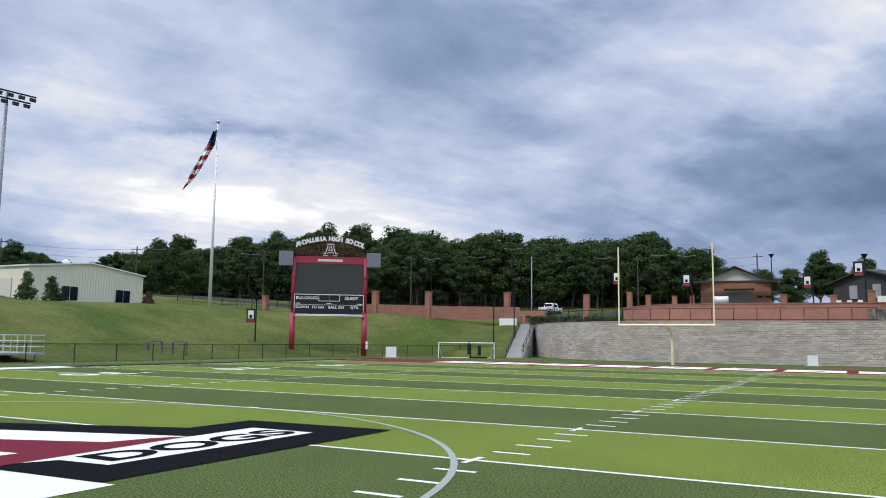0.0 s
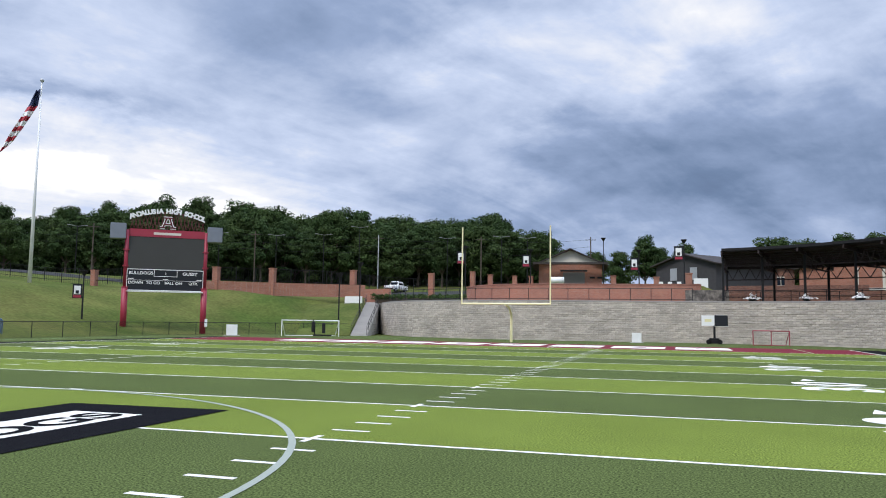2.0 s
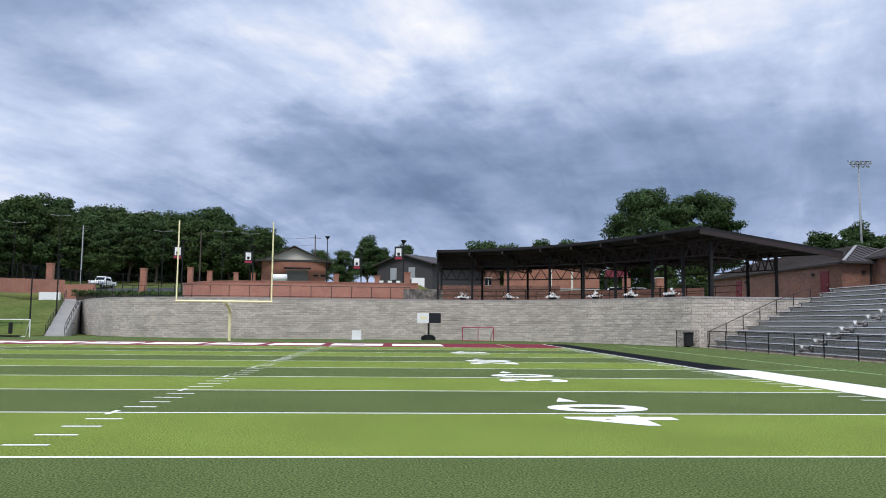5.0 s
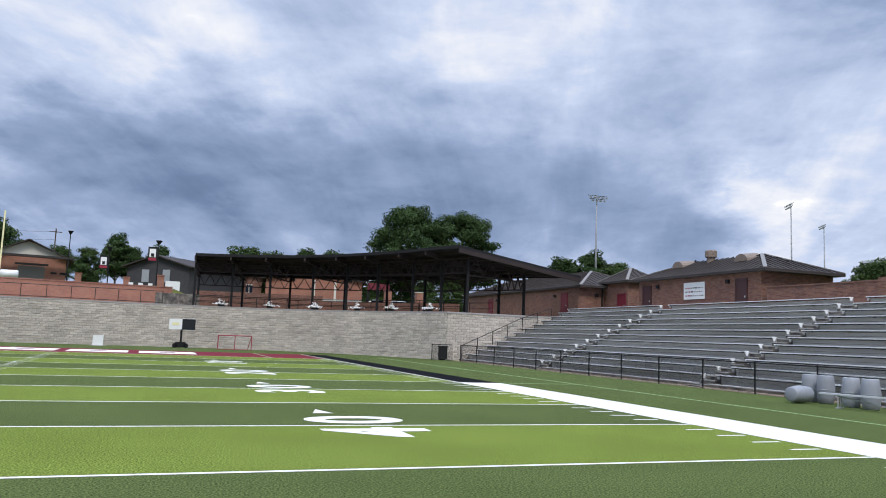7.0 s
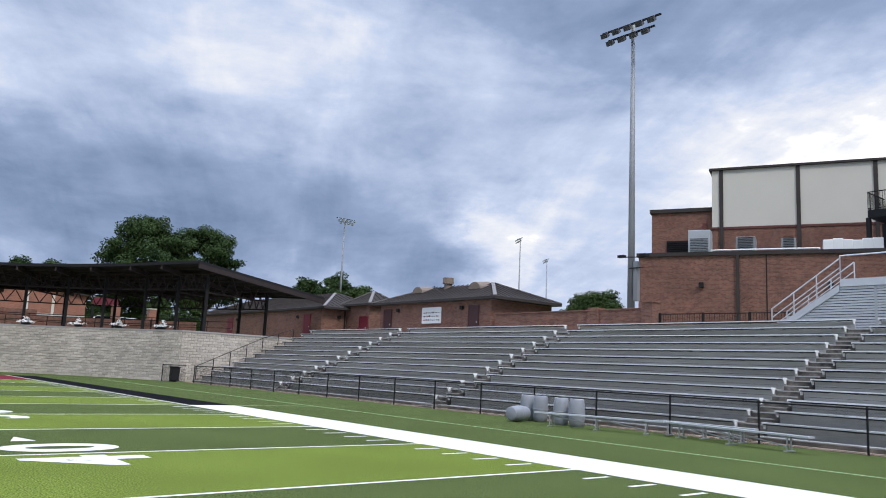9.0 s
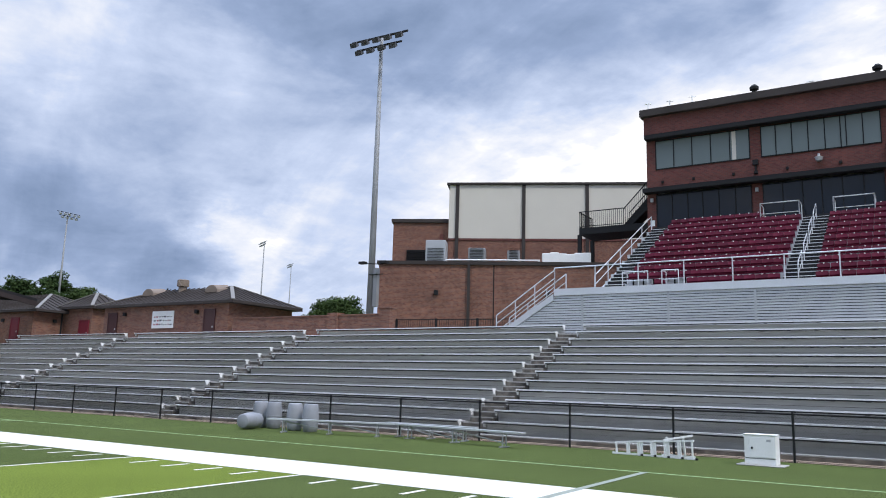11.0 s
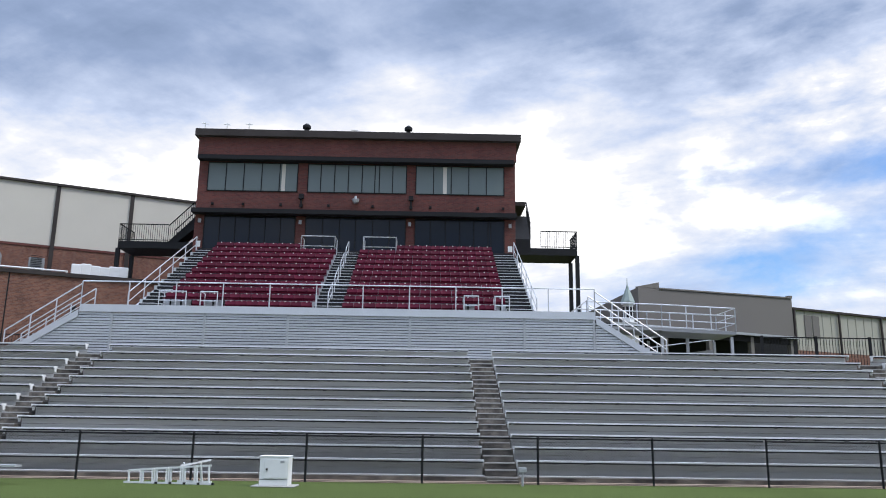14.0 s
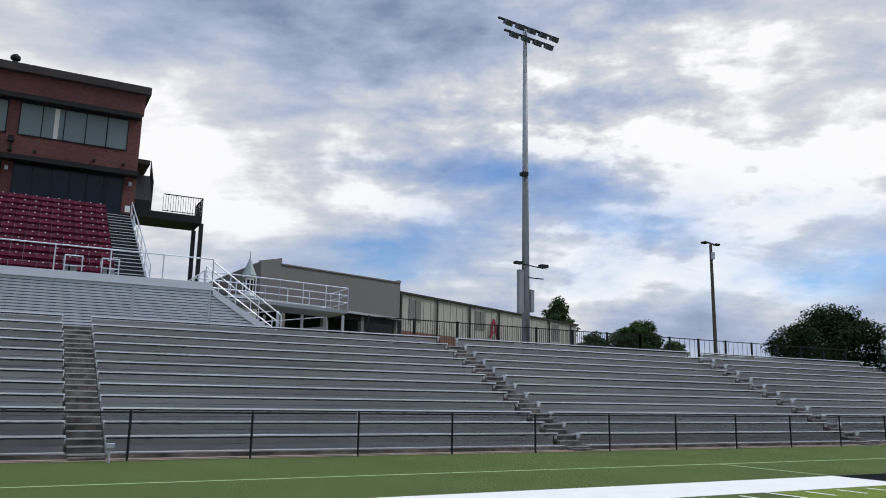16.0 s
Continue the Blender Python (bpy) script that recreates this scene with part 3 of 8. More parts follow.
    # numbers along both sides
    for k in (-4, -3, -2, -1, 0, 1, 2, 3, 4):
        tens = str(5 - abs(k))
        y = YD * 10 * k
        for s in (-1, 1):
            cx = s * 17.2
            rot = 90 if s > 0 else -90
            for ch, dy in ((tens, -0.95), ("0", 0.95)):
                yy = y + (dy if s > 0 else -dy)
                me = words(ch, 2.55, Matrix.Translation((cx, yy, 0.006)) @ Matrix.Rotation(radians(rot), 4, "Z") @ Matrix.Diagonal((1.0, 1.0, 1.0, 1)))
                me.materials.clear()
                me.materials.append(TURF_WHITE)
                part("field_number", me, TURF_WHITE, field)
            if k:
                d = 1 if k > 0 else -1
                ax = cx - s * 0.45
                tri = [(ax - 0.22, y + d * 2.15), (ax + 0.22, y + d * 2.15), (ax, y + d * 3.0)]
                part("arrow", Geo().flat(tri if d > 0 else tri[::-1], 0.006), TURF_WHITE, field)
    # the end zone's eight letters, too flat to read
    for k in range(8):
        w = 3.55
        x0 = -16.7 + k * 4.22
        for s in (-1, 1):
            y0, y1 = (48.2, 52.6) if s > 0 else (-52.6, -48.2)
            part("end_zone_letter", Geo().flat([(x0, y0), (x0 + w, y0), (x0 + w, y1), (x0, y1)], 0.004), TURF_WHITE, field)
            part("end_zone_letter", Geo().flat([(x0 + 1.3, y0 + 1.7), (x0 + 2.3, y0 + 1.7), (x0 + 2.3, y1 - 1.7), (x0 + 1.3, y1 - 1.7)], 0.008), TURF_RED, field)
    for x in (5.0, 20.8):
        part("goal_area_line", Geo().flat([(x - 0.05, 45.8), (x + 0.05, 45.8), (x + 0.05, 54.8), (x - 0.05, 54.8)], 0.006), TURF_THIN, field)
    # mid-field letter A, drawn from the outside in
    logo = thing("midfield_logo", "black-bordered maroon and white block letter painted on turf", "logo", (0, 0, 0.0), kind="structure")

    def layer(name, half, z, mat):
        g = Geo()
        for s in (1, -1):
            g.flat([(x, s * y) for x, y in (half if s > 0 else half[::-1])], z)
        part(name, g, mat, logo)

    layer("white_gap", [(5.55, 0.0), (5.55, 0.72), (3.2, 0.62), (3.2, 0.0)], 0.008, TURF_WHITE)
    layer("black_border", [(5.3, 0.7), (5.3, 7.0), (2.03, 6.85), (2.03, 5.2), (-4.0, 2.86), (-5.4, 3.4), (-5.4, 0.0), (3.2, 0.0), (3.2, 0.62)], 0.012, TURF_BLACK)
    layer("white_outline", [(4.38, 1.57), (4.38, 5.83), (3.0, 5.83), (3.05, 4.28), (-4.6, 1.75), (-4.6, 0.0), (2.9, 0.0), (3.5, 1.5)], 0.016, TURF_WHITE)
    layer("maroon_letter", [(3.35, 0.78), (3.04, 4.28), (2.72, 3.75), (2.53, 3.02), (0.89, 2.35), (-3.6, 0.6), (-3.6, 0.0), (2.1, 0.0), (2.2, 0.78)], 0.020, TURF_RED)
    layer("white_counter", [(2.15, 0.0), (2.15, 1.5), (2.55, 1.55), (2.55, 0.0)], 0.024, TURF_WHITE)
    for txt, yy in (("DOGS", 3.72), ("BULL", -3.72)):
        me = words(txt, 1.02, Matrix.Translation((3.86, yy, 0.022)) @ Matrix.Rotation(radians(90), 4, "Z") @ Matrix.Diagonal((1.42, 1.0, 1.0, 1)), 0.0, 0.03)
        me.materials.clear()
        me.materials.append(TURF_BLACK)
        part("lettering", me, TURF_BLACK, logo)


make_field()


# ---------------------------------------------------------------- retaining wall of the north end
def make_north_wall():
    wall = thing("wall_north", "curved grey split-face concrete block retaining wall", "retaining wall", (8, 66.6, 0), kind="structure")
    core = Geo()
    ribbon(core, WALL, 0.03, 0.55, -0.3, WALL_TOP - 0.12)
    part("wall_core", core, BLOCK_JOINT, wall)
    cap = Geo()
    ribbon(cap, WALL, -0.05, 0.5, WALL_TOP - 0.12, WALL_TOP)
    part("wall_cap", cap, CAPSTONE, wall)
    fine = spline(WALL[:-3:6] + [WALL[-1]], 0.46)
    rng = random.Random(4)

    def blocks(line, z_lo, n):
        g = Geo()
        for c in range(n):
            z0, z1 = z_lo + c * 0.2, z_lo + c * 0.2 + 0.19
            sh = 0.5 if c % 2 else 0.0
            ks = list(range(len(line))) if not sh else [0] + [k + 0.5 for k in range(len(line) - 1)] + [len(line) - 1]
            at = [Vector(line[min(int(k), len(line) - 1)]).lerp(Vector(line[min(int(k) + 1, len(line) - 1)]), k - int(k)) for k in ks]
            for p, q in zip(at, at[1:]):
                t = (q - p).normalized()
                nrm = Vector((t.y, -t.x))
                o = rng.uniform(-0.012, 0.018)
                a, b = p + t * 0.006, q - t * 0.006
                f0, f1 = a + nrm * o, b + nrm * (o + rng.uniform(-0.01, 0.01))
                m0, m1 = a + t * 0.03 + nrm * (o + 0.03), b - t * 0.03 + nrm * (o + 0.03)
                vs = [(f0.x, f0.y, z0), (f1.x, f1.y, z0), (f1.x, f1.y, z1), (f0.x, f0.y, z1), (m0.x, m0.y, z0 + 0.02), (m1.x, m1.y, z0 + 0.02), (m1.x, m1.y, z1 - 0.02), (m0.x, m0.y, z1 - 0.02)]
                g.add(vs, [(4, 5, 6, 7), (0, 1, 5, 4), (1, 2, 6, 5), (2, 3, 7, 6), (3, 0, 4, 7)])
        return g

    part("wall_blocks", blocks(fine, -0.02, 18), BLOCK, wall, kind="stuff")
    # the straight return beside the stands
    ret = [(34.7 + 0.46 * i, 50.8) for i in range(25)]
    back = Geo().prism([(34.75, 50.83), (46.0, 50.83), (46.0, 51.3), (34.75, 51.3)], -0.3, WALL_TOP - 0.12)
    w2 = thing("wall_return", "grey split-face concrete block wall beside the bleachers", "retaining wall", (40, 51, 0), kind="structure")
    part("wall_core", back, BLOCK_JOINT, w2)
    part("wall_cap", Geo().box(34.65, 50.72, WALL_TOP - 0.12, 46.0, 51.3, WALL_TOP), CAPSTONE, w2)
    part("wall_blocks", blocks(ret, -0.02, 18), BLOCK, w2, kind="stuff")
    plaza = Geo()
    ribbon(plaza, WALL, 0.5, 10.8, WALL_TOP - 0.25, WALL_TOP - 0.02)
    plaza.prism([(34.9, 51.3), (46.0, 51.3), (47.5, 60.0), (40.0, 66.0), (34, 60)], WALL_TOP - 0.25, WALL_TOP - 0.03)
    single("plaza_floor", plaza, CONCRETE, "pale concrete plaza behind the retaining wall", "pavement", "structure")


make_north_wall()


# ---------------------------------------------------------------- lower bleachers
ROW_X, ROW_Z, RUN, RISE, ROWS = 36.2, 0.55, 0.80, 0.35, 12
AISLES = [(38.35, 37.4), (23.3, 22.4), (8.32, 7.42), (-6.9, -7.8), (-22.3, -23.25), (-37.9, -38.85)]
SECTIONS = [(50.5, 38.35), (37.4, 23.3), (22.4, 8.32), (7.42, -6.9), (-7.8, -22.3), (-23.25, -37.9), (-38.85, -53.0)]


def make_bleachers():
    base = Geo()
    for i in range(ROWS):
        t = ROW_Z - 0.43 + RISE * i
        x0, x1 = ROW_X - 0.5 + RUN * i, (ROW_X - 0.5 + RUN * (i + 1) if i < ROWS - 1 else 46.6)
        base.box(x0, -54.0, -0.2, x1 + (0.0 if i == ROWS - 1 else 0.0), 50.65, t)
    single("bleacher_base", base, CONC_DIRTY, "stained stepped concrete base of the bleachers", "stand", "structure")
    rng = random.Random(3)
    for a, b in SECTIONS:
        sec = thing("bleacher_section", "weathered silver aluminium bleacher benches on stepped concrete", "bleachers", (ROW_X, (a + b) / 2, 0), "lower bleacher sections")
        clamps = Geo()
        for i in range(ROWS):
            x, z = ROW_X + RUN * i, ROW_Z + RISE * i
            lo, hi = b + 0.04, a - 0.04
            plank = Geo().box(x, lo, z - 0.042, x + 0.245, hi, z)
            # black strip standing in for the shadow line under the plank's front edge
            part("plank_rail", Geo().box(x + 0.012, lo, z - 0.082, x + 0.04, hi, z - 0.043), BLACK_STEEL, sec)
            part("bench_plank", plank, ALU, sec)
            part("riser_board", Geo().box(x + 0.262, lo, z - 0.42, x + 0.288, hi, z - 0.255), ALU_RISER, sec)
            part("riser_board", Geo().box(x + 0.258, lo, z - 0.245, x + 0.284, hi, z - 0.09), ALU_RISER, sec)
            part("foot_board", Geo().box(x - 0.485, lo, z - 0.424, x - 0.10, hi, z - 0.395), ALU_RISER, sec)
            y = lo + 0.5
            while y < hi - 0.2:
                clamps.box(x - 0.02, y - 0.06, z - 0.095, x + 0.02, y + 0.06 + rng.uniform(-0.02, 0.05), z - 0.05)
                y += 0.92 * rng.choice((1, 1, 1, 1, 2))
            part("end_cap", Geo().box(x - 0.012, lo - 0.025, z - 0.06, x + 0.257, lo, z + 0.006).add([(q, yy, zz) for yy in (lo - 0.025, lo) for q, zz in ((x + 0.04, z - 0.061), (x + 0.21, z - 0.061), (x + 0.17, z - 0.2), (x + 0.08, z - 0.2))], [(0, 1, 2, 3), (7, 6, 5, 4), (0, 4, 5, 1), (1, 5, 6, 2), (2, 6, 7, 3), (3, 7, 4, 0)]), WHITE, sec, "white plastic end cap")
            part("end_cap", Geo().box(x - 0.012, hi, z - 0.06, x + 0.257, hi + 0.025, z + 0.006).add([(q, yy, zz) for yy in (hi, hi + 0.025) for q, zz in ((x + 0.04, z - 0.061), (x + 0.21, z - 0.061), (x + 0.17, z - 0.2), (x + 0.08, z - 0.2))], [(0, 1, 2, 3), (7, 6, 5, 4), (0, 4, 5, 1), (1, 5, 6, 2), (2, 6, 7, 3), (3, 7, 4, 0)]), WHITE, sec, "white plastic end cap")
        part("bench_bracket", clamps, BLACK_STEEL, sec, "dark bench brackets", kind="stuff")
    for k, (a, b) in enumerate(AISLES):
        aisle = thing("aisle_steps", "stained concrete aisle steps between bleacher sections", "steps", (ROW_X, (a + b) / 2, 0), "bleacher aisles")
        for i in range(ROWS):
            t = ROW_Z - 0.43 + RISE * i
            x0 = ROW_X - 0.5 + RUN * i
            if i:
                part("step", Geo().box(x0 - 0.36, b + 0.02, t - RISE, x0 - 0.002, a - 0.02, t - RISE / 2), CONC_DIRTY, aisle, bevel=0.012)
                part("nosing", Geo().box(x0 - 0.37, b + 0.02, t - RISE / 2 - 0.03, x0 - 0.32, a - 0.02, t - RISE / 2 + 0.006), CONCRETE, aisle)
            part("nosing", Geo().box(x0 - 0.02, b + 0.02, t - 0.03, x0 + 0.06, a - 0.02, t + 0.006), CONCRETE, aisle)
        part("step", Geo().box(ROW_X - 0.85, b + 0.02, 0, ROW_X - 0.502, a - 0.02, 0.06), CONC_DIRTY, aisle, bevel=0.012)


make_bleachers()
single("upper_walkway", Geo().box(46.6, -54.0, 3.5, 50.5, 51.0, 3.9), CONCRETE, "pale concrete walkway behind the bleachers", "pavement", "structure")
single("soil_strip", Geo().box(34.98, -54, -0.05, 35.7, 50.6, 0.012), DIRT, "bare sandy soil strip under the fence", "ground", "structure")


# ---------------------------------------------------------------- upper stand
DECK, FRONT, BOXX = 6.0, 47.5, 58.0
SROWS, SRUN, SRISE = 11, 0.86, 0.463
ST_N, ST_S = 9.6, -12.8


def rail(g, pts, h, r=0.028, mids=(0.5,), post=2.2, seg=6):
    """A tube railing along points in space: posts, top rail and lower rails."""
    for a, b in zip(pts, pts[1:]):
        a, b = Vector(a), Vector(b)
        n = max(1, round((b - a).length / post))
        up = Vector((0, 0, h))
        g.tube(a + up, b + up, r, seg)
        for m in mids:
            g.tube(a + up * m, b + up * m, r * 0.8, seg)
        for i in range(n + 1):
            p = a.lerp(b, i / n)
            g.tube(p, p + up, r, seg)
    return g


def make_stand():
    stand = thing("grandstand", "raised aluminium grandstand with ribbed silver front panels", "grandstand", (52, -1.5, 4))
    for y0, y1 in [(12.4, 8.2), (8.2, 4.2), (4.2, 0.6), (0.6, -4.7), (-4.7, -9.7), (-9.7, -12.8), (-12.8, -15.6)]:
        slats = []
        n = 18
        back = Geo()
        for k in range(n):
            z0 = 3.9 + k * (DECK - 3.9) / n
            z1 = z0 + (DECK - 3.9) / n - 0.03
            a, b = y0, y1
            for zz in (z1,):
                if y0 > 12:
                    a = min(a, 9.6 + (DECK - zz) * 2.0)
                if y1 < -15:
                    b = max(b, -12.8 - (DECK - zz) * 2.0)
            if a - b < 0.1:
                continue
            slats.append((b + 0.02, z0, a - 0.02, z1))
        (b0, _, a0, _), (b1, _, a1, _) = slats[0], slats[-1]
        xs = (FRONT + 0.062, FRONT + 0.08)
        back.add([(x, y, z) for x in xs for y, z in ((b0, 3.9), (a0, 3.9), (a1, DECK - 0.03), (b1, DECK - 0.03))], [(0, 1, 2, 3), (4, 7, 6, 5), (0, 4, 5, 1), (1, 5, 6, 2), (2, 6, 7, 3), (3, 7, 4, 0)])
        fp = part("front_panel", back, BLACK_STEEL, stand, "ribbed silver aluminium panel")
        for b, z0, a, z1 in slats:
            part("slat", Geo().box(FRONT, b, z0, FRONT + 0.06, a, z1), ALU_BOARD, fp)
    for y in (8.2, 4.2, 0.6, -4.7, -9.7, -12.75):
        part("panel_joint", Geo().box(FRONT - 0.025, y - 0.05, 4.0, FRONT - 0.002, y + 0.05, DECK), GALV, stand)
    part("fascia", Geo().box(FRONT - 0.06, ST_S, DECK + 0.004, FRONT + 0.1, ST_N, DECK + 0.33), ALU_BRIGHT, stand, "pale aluminium fascia board")
    part("walkway", Geo().box(FRONT + 0.1, ST_S, DECK - 0.1, 48.7, ST_N, DECK), ALU, stand)
    for i in range(SROWS):
        x0, z = 48.3 + SRUN * (i - 0.0), DECK + SRISE * i
        if i:
            part("deck_tread", Geo().box(x0 - 0.3, -10.4, z - SRISE + 0.01, x0 + SRUN - 0.3, 7.9, z), ALU_BOARD, stand)
    part("back_deck", Geo().box(48.3 + SRUN * 10.6, -10.6, DECK + 4.4, BOXX, 8.1, DECK + SRISE * 10.2), ALU_BOARD, stand)
    part("side_wall", Geo().prism([(48.3, 7.92), (57.6, 7.92), (57.6, 8.0), (48.3, 8.0)], [3.9] * 4, [DECK, 10.6, 10.6, DECK]), ALU_BOARD, stand)
    part("side_wall", Geo().prism([(48.3, -10.5), (57.6, -10.5), (57.6, -10.42), (48.3, -10.42)], [3.9] * 4, [DECK, 10.6, 10.6, DECK]), ALU_BOARD, stand)
    # stairs: middle, north edge, south edge
    for y0, y1 in ((-1.55, -0.25), (6.75, 7.75), (-10.3, -9.1)):
        for i in range(2 * SROWS):
            x, z = 48.1 + SRUN / 2 * i, DECK + SRISE / 2 * i
            part("stair_tread", Geo().box(x - 0.03, y0, z - 0.085, x + 0.28, y1, z), ALU, stand)
            part("stair_riser", Geo().box(x + 0.29, y0, z, x + 0.30, y1, z + SRISE / 2 - 0.045), BLACK_STEEL, stand)
    fr = Geo()
    rail(fr, [(FRONT, ST_S, DECK + 0.05), (FRONT, ST_N, DECK + 0.05)], 1.3, mids=(), post=2.05)
    part("front_railing", fr, ALU_BRIGHT, stand, "silver tube railing")
    for yy in (7.85, -10.35):
        sr = Geo()
        rail(sr, [(48.2, yy, DECK), (57.4, yy, DECK + 4.7)], 1.0, mids=(0.55,), post=1.9)
        part("stair_railing", sr, ALU_BRIGHT, stand, "silver tube railing")
    for i in range(4):
        sr = Geo()
        x, z = 49.0 + 2.2 * i, DECK + 0.35 + 2.2 * i * SRISE / SRUN
        e = (1.4, 1.4 * SRISE / SRUN)
        sr.path([(x, -0.9, z - 0.2), (x, -0.9, z + 0.75), (x + 0.15, -0.9, z + 0.95), (x + e[0], -0.9, z + e[1] + 0.85), (x + e[0], -0.9, z + e[1] - 0.1)], 0.022, 6)
        sr.tube((x, -0.9, z + 0.4), (x + e[0], -0.9, z + e[1] + 0.4), 0.02, 6)
        part("stair_railing", sr, ALU_BRIGHT, stand, "silver tube railing")
    # short guard frames in the seating
    for y0, y1, x, z in ((6.6, 5.4, 48.5, DECK), (4.75, 4.0, 48.5, DECK), (-7.1, -7.75, 48.5, DECK), (-8.5, -9.15, 48.5, DECK)):
        g = Geo()
        g.path([(x, y0, z), (x, y0, z + 1.12), (x, y1, z + 1.12), (x, y1, z)], 0.026, 6)
        g.tube((x, y0, z + 0.7), (x, y1, z + 0.7), 0.022, 6)
        g.path([(x, y0, z + 1.12), (x + 0.7, y0, z + 1.12), (x + 0.7, y0, z)], 0.022, 6)
        part("guard_frame", g, ALU_BRIGHT, stand)
    for y0, y1 in ((1.75, -0.15), (-1.75, -3.6)):
        g = Geo()
        z = DECK + SRISE * 10 - 0.1
        rail(g, [(57.6, y0, z), (56.6, y0, z), (56.6, y1, z), (57.6, y1, z)], 1.15, mids=(0.5,), post=1.9)
        part("guard_frame", g, ALU_BRIGHT, stand)
        part("platform", Geo().box(56.5, y1, z - 0.06, 57.6, y0, z + 0.08), ALU_BRIGHT, stand)
    # outer stairs at both ends, running down along the front
    for s, y0 in ((1, ST_N), (-1, ST_S)):
        g = Geo()
        n = 11
        for i in range(n):
            y, z = y0 + s * 0.28 * (i + 0.5), DECK - 0.19 * (i + 1)
            part("outer_step", Geo().box(47.6, y - 0.14, z - 0.04, 48.9, y + 0.14, z), ALU, stand)
        part("stringer", Geo().prism([(FRONT - 0.05, y0 + s * 0.05), (FRONT + 0.05, y0 + s * 0.05), (FRONT + 0.05, y0 + s * 3.1), (FRONT - 0.05, y0 + s * 3.1)][:: s], [DECK - 0.2, DECK - 0.2, 3.9, 3.9][:: s], [DECK + 0.1, DECK + 0.1, 4.2, 4.2][:: s]), ALU_BRIGHT, stand)
        for xx in (FRONT, 48.9):
            g = Geo()
            rail(g, [(xx, y0, DECK), (xx, y0 + s * 3.1, DECK - 2.1)], 1.25, mids=(0.35, 0.68), post=1.1)
            part("stair_railing", g, ALU_BRIGHT, stand, "silver tube railing")
    # ramp platform beyond the south stair
    g = Geo()
    rail(g, [(49.2, -12.8, DECK), (50.0, -16.5, 6.03), (50.0, -20.0, 5.9), (52.5, -20.0, 5.9)], 1.07, mids=(0.33, 0.66), post=1.3)
    rail(g, [(51.6, -12.8, DECK), (52.5, -16.5, 6.03), (52.5, -20.0, 5.9)], 1.07, mids=(0.33, 0.66), post=1.3)
    rail(g, [(49.2, ST_S, DECK), (57.0, ST_S, DECK)], 1.1, mids=(0.5,), post=1.3)
    part("ramp_railing", g, ALU_BRIGHT, stand, "silver tube railing")
    part("ramp", Geo().prism([(49.2, -12.8), (51.6, -12.8), (52.5, -16.5), (50.0, -16.5)][::-1], [5.85, 5.85, 5.88, 5.88][::-1], [5.97, 5.97, 6.0, 6.0][::-1]), MAST_GREY, stand)
    part("ramp", Geo().prism([(50.0, -16.5), (52.5, -16.5), (52.5, -20.0), (50.0, -20.0)][::-1], [5.85, 5.85, 5.72, 5.72][::-1], [6.0, 6.0, 5.87, 5.87][::-1]), MAST_GREY, stand)
    for x, y in ((50.1, -13.5), (52, -13.5), (50.1, -16.5), (52.4, -16.5), (50.1, -19.8), (52.4, -19.8), (51, -18)):
        part("ramp_leg", Geo().box(x - 0.06, y - 0.06, 3.8, x + 0.06, y + 0.06, 5.62), GALV, stand)
    # lower flight of the ramp, doubling back under the platform
    g = Geo()
    rail(g, [(53.0, -20.0, 5.3), (53.0, -13.5, 4.4)], 1.0, mids=(0.5,), post=1.3)
    part("ramp_railing", g, ALU_BRIGHT, stand, "silver tube railing")
    part("ramp", Geo().prism([(52.9, -20.0), (54.6, -20.0), (54.6, -13.5), (52.9, -13.5)], [5.1, 5.1, 4.2, 4.2], [5.3, 5.3, 4.4, 4.4]), MAST_GREY, stand)
    part("side_deck", Geo().box(48.7, ST_S, DECK - 0.1, 58.0, -10.5, DECK), ALU, stand)
    part("side_deck", Geo().box(48.7, 8.0, DECK - 0.1, 52.0, ST_N, DECK), ALU, stand)
    return stand


STAND = shift(make_stand(), 0.24)


